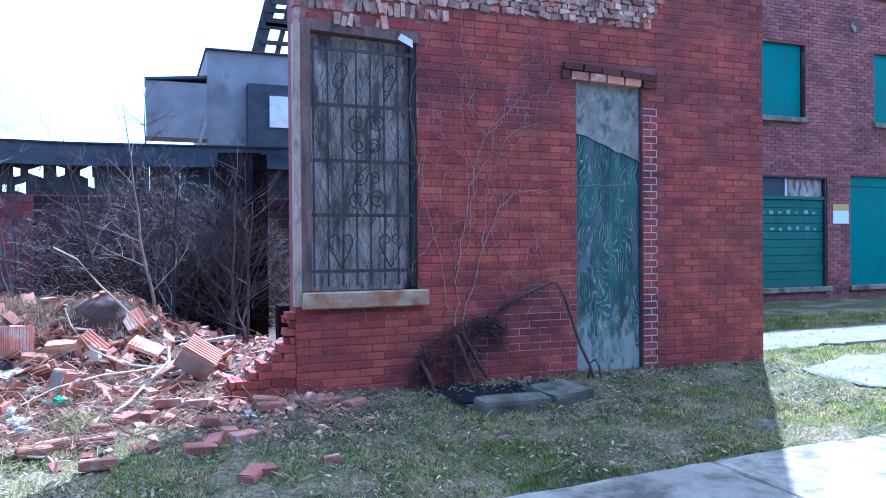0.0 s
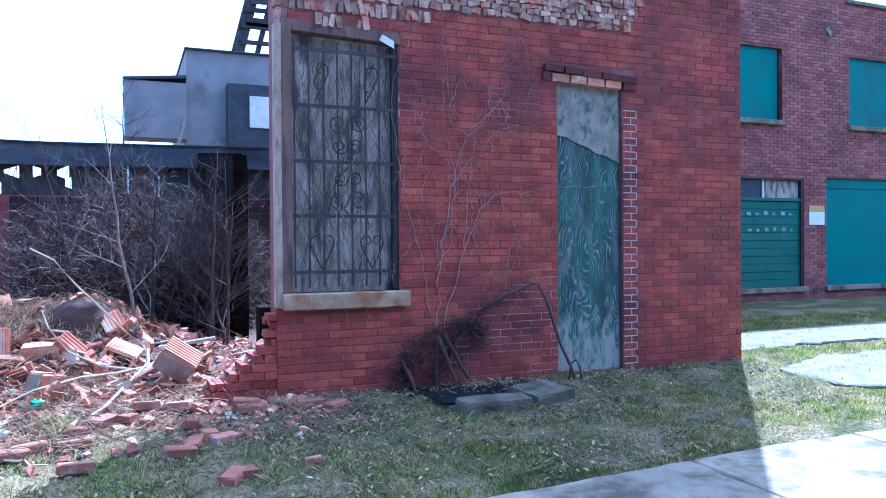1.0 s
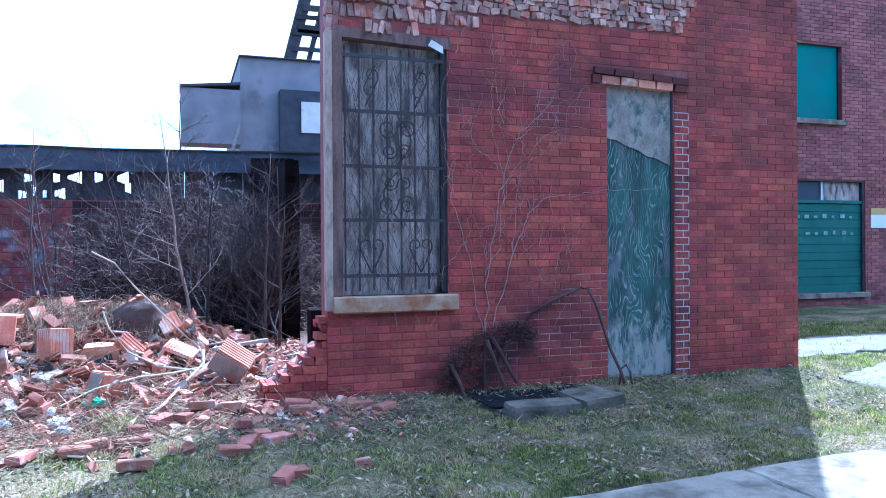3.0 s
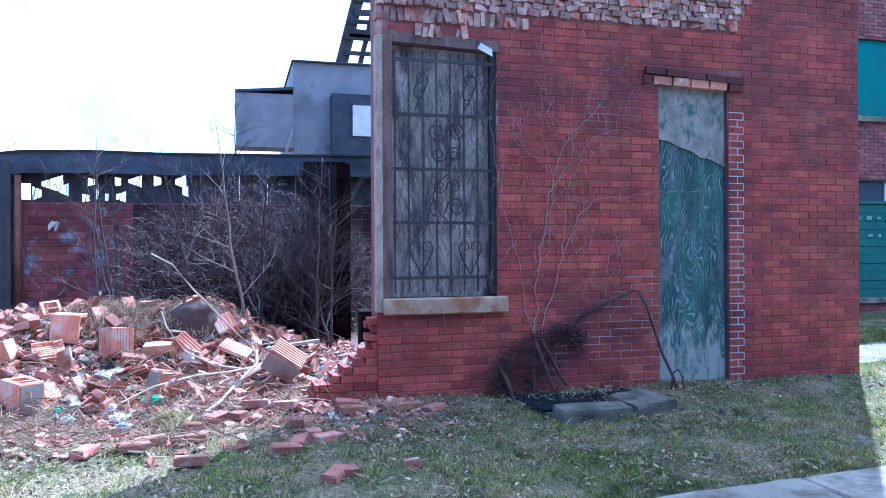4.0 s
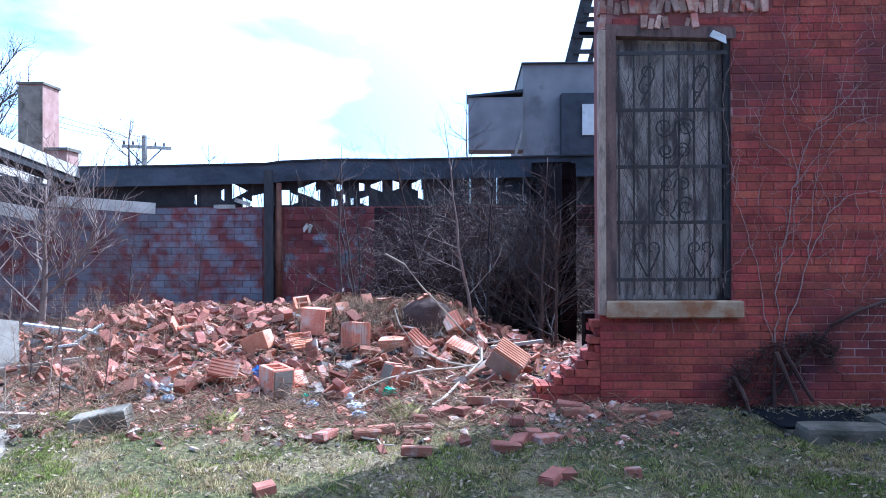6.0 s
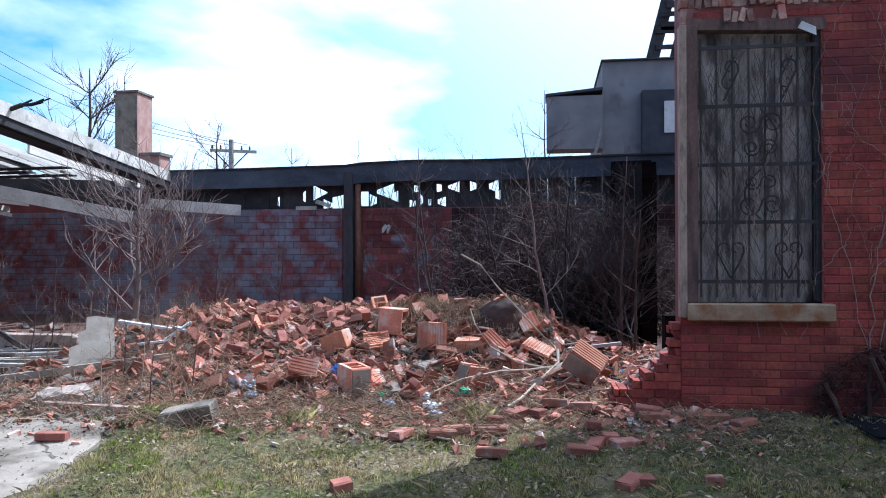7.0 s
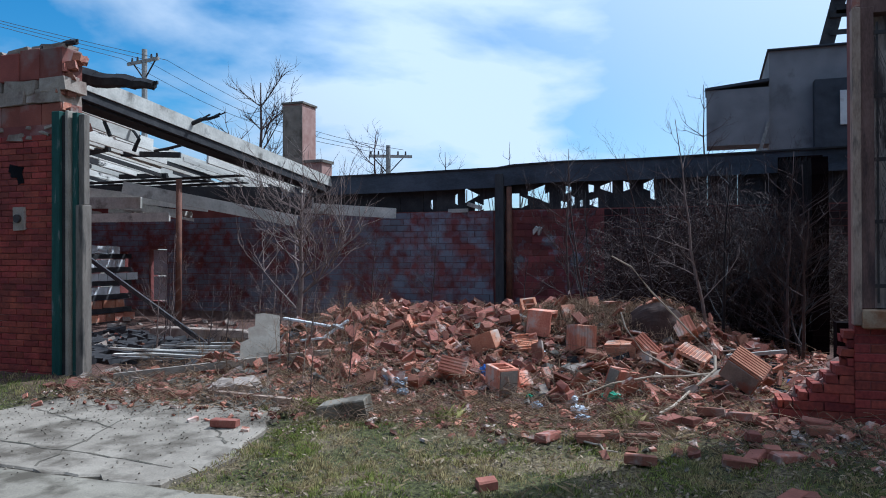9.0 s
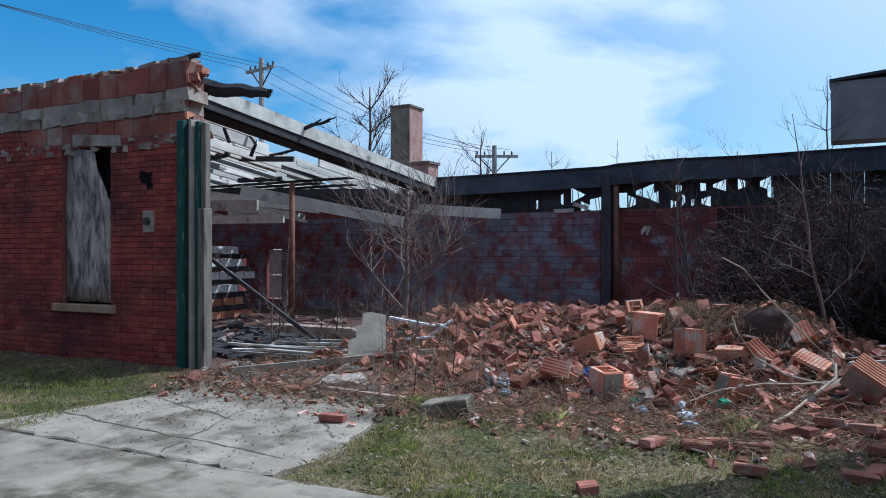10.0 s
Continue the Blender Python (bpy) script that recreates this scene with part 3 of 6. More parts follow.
            box = keep(xa, xb, za, zb)
            if not box:
                continue
            xa2, xb2 = box
            if xb2 - xa2 < 0.025:
                continue
            yy = y - rng.uniform(-jitter, jitter)
            if singles and count < 300 and singles(xa2, xb2, za, zb) and abs(xb2 - xa2 - (length - joint)) < 1e-4:
                if shared is None:
                    shared = Geo().brick(-(length - joint) / 2, (length - joint) / 2, 0, course - joint, 0).mesh("brick", single_material)
                ob = new("brick", shared)
                ob.parent = parent
                ob.location = ((xa2 + xb2) / 2, yy, za)
                ob.rotation_euler = (0, rng.uniform(-0.006, 0.006), rng.uniform(-0.006, 0.006))
                count += 1
            else:
                rest.brick(xa2, xb2, za, zb, yy)
    return tagged(part("brickwork", rest, material, parent), kind="stuff")


def cut(openings):
    def keep(xa, xb, za, zb):
        for ox0, ox1, oz0, oz1 in openings:
            if zb > oz0 + 0.004 and za < oz1 - 0.004:
                if xa >= ox0 - 1e-6 and xb <= ox1 + 1e-6:
                    return None
                if xa < ox0 < xb:
                    xb = ox0 - 0.004
                elif xa < ox1 < xb:
                    xa = ox1 + 0.004
        return xa, xb
    return keep


def core(g, x0, x1, y0, y1, z0, z1, openings):
    """A wall's body, with the openings left out."""
    xs = sorted({x0, x1, *[o[0] for o in openings], *[o[1] for o in openings]})
    for xa, xb in zip(xs, xs[1:]):
        zs = [z0]
        for o in sorted(openings, key=lambda o: o[2]):
            if o[0] <= xa + 1e-6 and o[1] >= xb - 1e-6:
                zs += [o[2], o[3]]
        zs.append(z1)
        for za, zb in zip(zs[::2], zs[1::2]):
            if zb - za > 1e-3:
                g.box(xa, xb, y0, y1, za, zb)
    return g


# ---- the standing front wall with barred window and door ----
A_LEFT, A_RIGHT, A_TOP = -0.05, 4.81, 5.7
WIN_A, DOOR_A = (0.075, 1.0, 0.82, 2.98), (2.575, 3.31, -0.1, 2.72)
wall_front = solid("wall_front", core(Geo(), A_LEFT + 0.01, A_RIGHT, 0.005, 0.32, -0.25, A_TOP, [WIN_A, DOOR_A]), MORTAR, "tall red brick front wall of the ruined building with dirty joints", kind="structure")
ROUGH = lambda x: 3.03 + 0.18 * ease(0.9, 1.5, x) + 0.03 * noise.noise(Vector((x * 4, 0, 0)))      # where the facing has fallen off


def keep_front(xa, xb, za, zb):
    box = cut([WIN_A, DOOR_A, (2.42, 3.47, 2.72, 2.86)])(xa, xb, za, zb)
    if not box or (za > ROUGH((xa + xb) / 2) and xb < 3.35 + 0.5 * (za - 3.2)):
        return None
    if za < 0.68 and xb < 0.18 * noise.noise(Vector((0, za * 9, 1))) - 0.02:
        return None
    return box


rough_back = Geo()
rng = random.Random(11)
z = 3.0
while z < 4.6:
    x = -0.05
    h = rng.uniform(0.04, 0.07)
    low = z < 3.14
    while x < 3.5 + 0.5 * (z - 3.2):
        wd = rng.uniform(0.04, 0.07) if low else rng.uniform(0.035, 0.13)
        hh = rng.uniform(0.09, 0.13) if low else h
        if z > ROUGH(x + wd / 2) - 0.03 and x + wd < 3.42 + 0.5 * (z - 3.2):
            m = pose(x + wd / 2, 0.026 + rng.uniform(-0.02, 0.012), z + hh / 2, rng.uniform(-12, 12), rng.uniform(-16, 16), rng.uniform(-12, 12))
            rough_back.lump(m, (wd * 1.04, 0.09, hh * 1.04), rng.random(), 0.34)
        x += wd
    z += 0.13 if low else h
bed = Geo()
for k in range(26):
    x = -0.04 + k * 0.13
    bed.box(x, x + 0.13, 0.012, 0.04, ROUGH(x) - 0.01, 4.6)
part("mortar_bed", bed, PLASTER, wall_front, "grey mortar bed where the facing fell off")
tagged(part("exposed_backing", rough_back, RUBBLE_STONE, wall_front, "pale broken backing bricks smeared with mortar"), kind="stuff")
white_joint = Geo()
for r in range(int(2.6 / COURSE)):
    za = -0.03 + (r + 1) * COURSE - 0.0095
    end = 3.318 + (0.15 if r % 2 else 0.085)
    white_joint.box(3.319, 3.474, -0.0034, 0.02, za, za + 0.0095)
    white_joint.box(end, end + 0.009, -0.0032, 0.02, za - COURSE + 0.0105, za - 0.001)
faded_joint = Geo()
pr = random.Random(13)
for r in range(3, 19):      # fading repointed bond between the pipe and the door
    z0 = -0.23 + r * COURSE
    xs = pr.uniform(1.75, 2.25) + 0.03 * max(0, r - 12)
    faded_joint.box(xs, 2.57, 0.0025, 0.02, z0 - 0.0065, z0 - 0.0015)
    for k in range(14):
        x = A_LEFT + k * LEN - (LEN / 2 if r % 2 else 0)
        if xs + 0.1 < x < 2.56:
            faded_joint.box(x - 0.0065, x - 0.0015, 0.0025, 0.02, z0, z0 + COURSE - 0.01)
part("faded_pointing", faded_joint, MORTAR_FADED, wall_front, "fading pale joints beside the pipe")
part("jamb_pointing", white_joint, MORTAR_W, wall_front, "bright white repointed joints beside the door")
lintel_row, lintel_dark = Geo(), Geo()
x = 2.5
for k, wd in enumerate((0.2, 0.19, 0.2, 0.19)):
    lintel_row.lump(pose(x + wd / 2, 0.012 - 0.006 * (k % 2), 2.758 - 0.006 * k, 0, 2, 0), (wd - 0.012, 0.09, 0.075), k, 0.05)
    x += wd
x = 2.42
for k, wd in enumerate((0.21, 0.2, 0.22, 0.21, 0.2)):
    lintel_dark.lump(pose(x + wd / 2, 0.004 - 0.008 * (k % 2), 2.842 - 0.012 * k, 0, 2.5, 0), (wd - 0.008, 0.1, 0.062), k + 9, 0.06)
    x += wd
lintel_dark.lump(pose(3.385, 0.012, 2.745, 0, 0, 0), (0.16, 0.09, 0.1), 31, 0.08).lump(pose(2.45, 0.01, 2.765, 0, 0, 0), (0.08, 0.09, 0.08), 32, 0.08)
part("door_lintel", lintel_row, CLAY_I, wall_front, "orange brick course above the boarded door")
part("lintel_stone", lintel_dark, CHARRED_BRICK, wall_front, "sooty tilted header course above the door")
crumbs = Geo()
for k in range(16):
    crumbs.lump(pose(A_LEFT + rng.uniform(-0.05, 0.02), 0.12 + rng.uniform(-0.06, 0.12), rng.uniform(-0.1, 0.64), rng.uniform(0, 9), rng.uniform(-6, 6), rng.uniform(-12, 12)), (rng.uniform(0.06, 0.14), 0.1, 0.06), k)
part("broken_toothing", crumbs, BRICK_I, wall_front)
slope = lambda x: -0.14 + 0.56 * max(0.0, 1 - (A_LEFT + 0.04 - x) / 0.68) ** 0.9
stub, stub_core, rubble_cap = Geo(), Geo(), Geo()
for r in range(10):      # courses of the fallen wall's foot, each shorter than the one below
    za = -0.2 + r * COURSE
    reach = 0.70 * max(0.0, 1 - (max(0.0, za + 0.15) / 0.56) ** 1.1) + rng.uniform(-0.03, 0.03)
    x, k = A_LEFT, r
    while x > A_LEFT - reach:
        wd = min(0.1 if k == r and r % 2 else 0.205, max(0.04, x - A_LEFT + reach))
        k += 1
        stub.lump(pose(x - wd / 2 + 0.003, 0.082 + rng.uniform(-0.008, 0.008), za + 0.032, rng.uniform(-1, 1), rng.uniform(-1.5, 1.5), rng.uniform(-2, 2)), (wd - 0.005, 0.16, 0.062), rng.random(), 0.02 if wd > 0.19 or x > A_LEFT - 0.01 else 0.25)
        stub_core.lump(pose(x - wd / 2, 0.25, za + 0.03, 0, 0, rng.uniform(-4, 4)), (wd - 0.006, 0.17, 0.061), rng.random(), 0.1)
        x -= wd
part("mortar_core", Geo().add([(A_LEFT, 0.02, -0.25), (A_LEFT - 0.66, 0.02, -0.25), (A_LEFT - 0.64, 0.02, -0.14), (A_LEFT, 0.02, 0.38), (A_LEFT, 0.3, -0.25), (A_LEFT - 0.66, 0.3, -0.25), (A_LEFT - 0.64, 0.3, -0.14), (A_LEFT, 0.3, 0.38)], [(0, 3, 2, 1), (4, 5, 6, 7), (0, 1, 5, 4), (1, 2, 6, 5), (2, 3, 7, 6), (3, 0, 4, 7)]), MORTAR, wall_front)
for k in range(150):
    x = A_LEFT - 0.8 * rng.random() ** 0.9
    y = rng.uniform(0.12, 0.42)
    w0 = rng.uniform(0.04, 0.15)
    rubble_cap.lump(pose(x, y, slope(x) + rng.uniform(-0.02, 0.035), rng.uniform(-25, 25), rng.uniform(-25, 25) - 25, rng.uniform(0, 90)), (w0, w0 * rng.uniform(0.5, 0.9), rng.uniform(0.02, 0.055)), rng.random(), 0.35)
part("footing_core", stub_core, BRICK_I, wall_front)
part("broken_footing", stub, BRICK_I, wall_front, "stepped broken foot of the fallen wall")
tagged(part("loose_capping", rubble_cap, RUBBLE_STONE, wall_front, "mortar-smeared fragments on the broken foot"), kind="stuff")
for r, w0 in enumerate((0.05, 0.09, 0.04, 0.07)):      # toothed edge beside the sill
    part("tooth_brick", Geo().lump(pose(A_LEFT - w0 / 2 + 0.03, 0.1, 0.43 + r * COURSE, 0, rng.uniform(-3, 3), rng.uniform(-5, 5)), (w0 + 0.06, 0.18, 0.058), r, 0.12), BRICK, wall_front)

scrap = solid("paper_scrap", Geo().lump(pose(0.9, -0.03, 2.93, 20, 25, 0), (0.16, 0.05, 0.06), 4, 0.5), PAPER, "crumpled white scrap caught under the lintel", "litter")

# ---- barred window ----
window_1 = thing("window_1", "tall boarded window behind an ornate iron grille, grey and weathered", "window", (0.54, 0.05, 0.82), kind="structure")
for k in range(6):
    xa = 0.085 + k * 0.152
    part("board", Geo().box(xa, xa + 0.149, 0.115 + 0.004 * (k % 2), 0.15, 0.812, 2.99, bevel=0.004), BOARD_GREY, window_1)
part("frame_post", Geo().box(-0.058, -0.004, -0.03, 0.07, 0.70, 3.0, bevel=0.008), TAN_WOOD, window_1, "bleached timber post at the broken edge")
part("frame_post", Geo().box(-0.002, 0.082, -0.015, 0.2, 0.82, 3.0, bevel=0.008), BROWN_FRAME, window_1)
part("frame_post", Geo().box(0.965, 1.0, 0.03, 0.2, 0.83, 2.97, bevel=0.006), DARK_WOOD, window_1)
part("frame_head", Geo().bar((-0.05, 0.05, 3.005), (1.04, 0.05, 2.965), 0.12, 0.09, bevel=0.01), BROWN_FRAME, window_1, "sagging grey timber lintel")
part("window_sill", Geo().box(-0.005, 1.075, -0.07, 0.18, 0.68, 0.82, bevel=0.012), STONE_SILL, window_1, "stained limestone sill")
grille = thing("window_grille", "dark wrought iron window grille with scrolls and hearts", "grille", (0.54, 0.02, 0.82))
GY = 0.035
for zb in (0.985, 1.45, 1.9, 2.36, 2.82):
    part("rail", Geo().bar((0.09, GY, zb), (0.99, GY, zb), 0.012, 0.028), IRON, grille)
for k in range(8):
    x = 0.115 + k * 0.121
    part("upright", Geo().bar((x, GY + 0.012, 0.86), (x, GY + 0.012, 2.9), 0.013, 0.013), IRON, grille)


def scroll(cx, cz, s, flip, turns=1.15, up=1):
    pts = []
    for k in range(22):
        u = k / 21
        a = u * turns * 2 * math.pi
        r = s * (1 - 0.72 * u)
        pts.append((cx + flip * (s - r * math.cos(a)), GY - 0.008, cz + up * r * math.sin(a)))
    return pts


def lobe(cx, tip, top, flip, wide):
    """Half of a heart: out from the tip, round the lobe and curled inwards."""
    pts = [(cx, tip), (cx + flip * wide * 0.55, tip + (top - tip) * 0.35), (cx + flip * wide, tip + (top - tip) * 0.68)]
    r, mx, mz = wide * 0.5, cx + flip * wide * 0.5, tip + (top - tip) * 0.78
    for i in range(11):
        a = math.pi * (-0.05 + 1.5 * i / 10)
        k = r * (1 - 0.35 * i / 10)
        pts.append((mx + flip * k * math.cos(a), mz + k * math.sin(a)))
    return [(x, GY - 0.008, z) for x, z in pts]


for cx in (0.335, 0.765):
    for flip in (-1, 1):
        part("scroll", Geo().tube(lobe(cx, 1.01, 1.31, flip, 0.098), 0.0075, 0.006, 5), IRON, grille)
    part("scroll", Geo().tube([(x, y, z) for x, y, z in lobe(cx - 0.05, 2.40, 2.74, 1, 0.11)], 0.0085, 0.006, 5), IRON, grille)
    part("scroll", Geo().tube([(x, y, 5.14 - z) for x, y, z in lobe(cx + 0.03, 2.40, 2.66, -1, 0.09)], 0.0075, 0.006, 5), IRON, grille)
for zc, s0 in ((1.58, 0.085), (1.76, 0.062), (2.03, 0.068), (2.22, 0.085)):
    for flip in (-1, 1):
        part("scroll", Geo().tube(scroll(0.56, zc, s0, flip, 1.5, flip), 0.0075, 0.006, 5), IRON, grille)
for za, zb, flip in ((1.47, 1.86, -1), (1.92, 2.33, 1)):      # the long bow that joins two spirals
    part("scroll", Geo().tube([(0.56 + flip * 0.12 * math.sin(math.pi * i / 12), GY - 0.008, za + (zb - za) * i / 12) for i in range(13)], 0.0075, 0.006, 5), IRON, grille)

# ---- boarded door ----
door_1 = thing("door_1", "narrow doorway closed with peeling green plywood and a grey board", "door", (2.94, 0.05, 0), kind="structure")
part("plywood_sheet", Geo().box(2.585, 3.30, 0.05, 0.075, 0.925, 2.28, bevel=0.003), PLYWOOD, door_1, "green plywood weathered to its grain")
part("plywood_sheet", Geo().box(2.585, 3.30, 0.044, 0.069, -0.02, 0.932, bevel=0.003), PLYWOOD, door_1, "green plywood bleached grey at the foot")
edge_pts = [(2.585, 2.23), (2.7, 2.215), (2.79, 2.17), (2.93, 2.13), (3.04, 2.07), (3.13, 2.06), (3.22, 2.02), (3.3, 1.99), (3.3, 2.72), (2.585, 2.72)]
ne = len(edge_pts)
part("transom_board", Geo().add([(x, 0.038, z) for x, z in edge_pts] + [(x, 0.0495, z) for x, z in edge_pts], [tuple(range(ne)), tuple(range(2 * ne - 1, ne - 1, -1))] + [(i, i + ne, (i + 1) % ne + ne, (i + 1) % ne) for i in range(ne)]), TRANSOM, door_1, "bleached grey board with a slanting lower edge")
part("door_jamb", Geo().box(3.295, 3.318, 0.03, 0.25, -0.03, 2.72, bevel=0.003), DARK_WOOD, door_1)
part("door_jamb", Geo().box(2.57, 2.588, 0.03, 0.25, -0.03, 2.72, bevel=0.003), DARK_WOOD, door_1)

# ---- broken side wall and roof remnant behind the front wall ----
side = Geo()
rng = random.Random(5)
for r in range(47):
    za = -0.1 + r * COURSE
    y = 3.2 + 0.3 * noise.noise(Vector((za * 0.8, 0, 2))) + rng.uniform(-0.02, 0.02)
    y = max(y, (za - 1.2) / 0.113 - 6.1)
    while y < 8.0:
        wd = rng.choice((0.1, 0.205, 0.205))
        side.box(0.03, 0.2, y, min(8.0, y + wd - 0.008), za, za + COURSE - 0.003)
        y += wd
wall_side = solid("wall_side", side, SHADE_BRICK, "collapsed brick side wall, its deep shade put into near-black brick", kind="structure")
# Unseen walls, added to keep the inside dark and hide its lit floor.
solid("wall_inner", Geo().box(4.5, 4.8, 0.33, 8.0, -0.2, 5.5), SHADE_BRICK, "unseen far side wall added to keep sun out of the ruined building", kind="structure")
solid("wall_inner_cross", Geo().box(-0.04, 4.49, 0.9, 1.1, -0.2, 0.64), SHADE_BRICK, "black cross wall added to hide the lit floor of the ruined building", kind="structure")
roof_a = thing("roof_remnant", "burnt roof rafters with torn sheathing above the rear house", "roof", (1.7, 14.1, 6.24))
for k in range(4):
    x = 1.6 + 0.5 * k
    part("rafter", Geo().bar((x, 14.2, 6.24), (x + 0.85, 14.2, 9.6), 0.32 if k == 0 else 0.13, 0.12, up=(0, 1, 0)), DARK_WOOD, roof_a)
for k, z in enumerate((6.5, 6.95, 7.05, 7.35, 7.6, 8.0, 8.2, 8.7, 9.2)):
    x = 1.6 + 0.253 * (z - 6.24)
    part("sheathing_board", Geo().bar((x - 0.12 * (k % 2), 14.1, z), (x + 1.6, 14.1, z + 0.05 * math.sin(k * 5)), 0.03, 0.12 + 0.05 * (k % 3)), DARK_WOOD, roof_a)

# ---- back wall of the collapsed bay ----
BW = 8.0
back_g = Geo()
core(back_g, -10.5, 1.6, BW + 0.012, BW + 0.3, -0.3, 2.06, [])
core(back_g, -15.2, -10.5, BW + 0.012, BW + 0.3, -0.3, 2.6, [(-14.95, -14.3, 0.25, 1.35), (-13.25, -12.75, 0.15, 1.35), (-14.1, -13.85, 0.3, 1.3)])
wall_back = solid("wall_back", back_g, MORTAR, "back wall of brick and tile, darker at the right, flaking paint paled for haze", kind="structure")
# Eave felt lightened and blued: haze is put into its colour.
HAZED_FELT = noise_mat("haze_lightened_eave_felt", (0.055, 0.065, 0.085), (0.12, 0.135, 0.165), 3.0, 0.8, 0.3, 40, (0.035, 0.035, 0.04), 1.4, (0.5, 0.68), stretch=(0.5, 1, 1))
JOIST = noise_mat("bleached_charred_joist", (0.48, 0.44, 0.385), (0.78, 0.73, 0.65), 3.0, 0.85, 0.35, 30, (0.03, 0.027, 0.028), 1.6, (0.60, 0.64), 0.25, stretch=(1, 0.8, 2.5))
DARK_TILE = noise_mat("dark_back_tile", (0.018, 0.012, 0.014), (0.05, 0.022, 0.024), 2.0, 0.9, 0.3, 50, (0.07, 0.045, 0.05), 1.5, (0.55, 0.62), 0.3, island=True)
# Stain is flaking paint, paled further to blue-grey to stand for haze.
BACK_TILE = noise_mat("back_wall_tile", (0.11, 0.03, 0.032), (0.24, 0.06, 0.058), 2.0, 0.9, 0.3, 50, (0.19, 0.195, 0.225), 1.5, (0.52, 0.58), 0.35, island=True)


def keep_back(xa, xb, za, zb):
    return cut([(-14.95, -14.3, 0.25, 1.35), (-13.25, -12.75, 0.15, 1.35), (-14.1, -13.85, 0.3, 1.3), (-5.02, -4.62, -1, 3)])(xa, xb, za, zb)


# Darker tile from x = -2.9 to the right end.
brick_wall(wall_back, -2.9, 1.6, -0.2, 2.05, BW, keep_back, DARK_TILE, name="tile", length=0.3, course=0.125, seed=9, joint=0.012)
# Left tiles: flaking paint plus a haze lightening in the stain colour.
HAZED_PAINT_TILE = noise_mat("flaking_paint_tile_hazed", (0.13, 0.042, 0.045), (0.26, 0.075, 0.07), 2.0, 0.9, 0.3, 50, (0.205, 0.21, 0.25), 3.2, (0.38, 0.58), 0.16, island=True)
brick_wall(wall_back, -15.2, -10.8, -0.2, 2.05, BW, keep_back, HAZED_PAINT_TILE, name="tile", length=0.3, course=0.125, seed=10, joint=0.012)
brick_wall(wall_back, -10.8, -5.0, -0.2, 2.05, BW, keep_back, HAZED_PAINT_TILE, name="tile", length=0.3, course=0.125, seed=12, joint=0.007)
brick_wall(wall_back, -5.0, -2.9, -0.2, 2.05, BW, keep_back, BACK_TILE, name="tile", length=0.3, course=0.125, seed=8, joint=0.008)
pier = solid("pier", Geo().box(-4.94, -4.78, BW - 0.16, BW + 0.1, -0.2, 2.75, bevel=0.01), GREY_DARK, "grey concrete pier standing against the back wall", "pier")
drain = solid("drain_pipe", Geo().tube([(-4.68, BW - 0.1, -0.1), (-4.68, BW - 0.1, 2.5)], 0.055, sides=10), RUST, "dark rusty drain pipe beside the pier", "pipe", smooth=True)
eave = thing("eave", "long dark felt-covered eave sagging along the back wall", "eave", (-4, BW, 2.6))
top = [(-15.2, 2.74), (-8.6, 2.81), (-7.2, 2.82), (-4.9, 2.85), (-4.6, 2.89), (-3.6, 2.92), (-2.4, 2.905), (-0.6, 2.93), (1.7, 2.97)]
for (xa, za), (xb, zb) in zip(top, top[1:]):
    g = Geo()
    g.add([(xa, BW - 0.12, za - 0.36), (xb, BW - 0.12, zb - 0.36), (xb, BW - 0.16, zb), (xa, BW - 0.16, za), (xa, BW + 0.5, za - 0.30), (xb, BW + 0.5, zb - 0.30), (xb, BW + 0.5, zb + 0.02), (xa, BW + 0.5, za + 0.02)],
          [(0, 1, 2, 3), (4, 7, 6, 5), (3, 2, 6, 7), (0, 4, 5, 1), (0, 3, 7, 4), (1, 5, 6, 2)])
    part("fascia", g, HAZED_FELT, eave)
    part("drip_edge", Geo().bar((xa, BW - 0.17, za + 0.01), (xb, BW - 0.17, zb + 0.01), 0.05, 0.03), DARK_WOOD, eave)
rng = random.Random(21)
gap = thing("gable_boards", "splintered boards closing the gap below the eave", "boards", (-4, BW, 2.1))
# holes: left edge, right edge, bottom, top, how far the top leans
HOLES = ((-5.83, -5.77, 2.2, 2.4, -0.04), (-5.62, -5.3, 2.3, 2.44, 0.16), (-5.42, -5.2, 2.06, 2.2, 0.1), (-5.24, -5.02, 2.03, 2.3, -0.05), (-4.97, -4.86, 2.05, 2.44, -0.05), (-4.76, -4.52, 2.1, 2.38, 0.0), (-4.5, -4.36, 2.12, 2.3, 0.06),
         (-4.36, -4.02, 2.28, 2.47, -0.12), (-4.08, -3.94, 2.2, 2.36, -0.06), (-3.63, -3.52, 2.36, 2.48, 0.02), (-3.72, -3.6, 2.08, 2.2, 0.02), (-3.53, -3.46, 2.12, 2.3, 0.05), (-3.36, -3.3, 2.1, 2.22, 0.0), (-3.2, -3.1, 2.36, 2.5, 0.02), (-3.18, -3.02, 2.1, 2.24, -0.05),
         (-2.98, -2.76, 2.38, 2.51, -0.08), (-2.56, -2.44, 2.38, 2.53, 0.04), (-2.2, -2.02, 2.36, 2.53, -0.08), (-2.08, -1.98, 2.2, 2.36, -0.04), (-6.35, -6.3, 2.12, 2.3, -0.03))


def open_spans(x, lo, hi):
    """What is left of an upright strip of board at x once the holes are taken out."""
    spans = [(lo, hi)]
    for xa, xb, za, zb, ln in HOLES:
        u = (x - xa) / (xb - xa)
        if 0 <= u <= 1:
            ca, cb = za - ln * (0.5 - u), zb + ln * (0.5 - u)
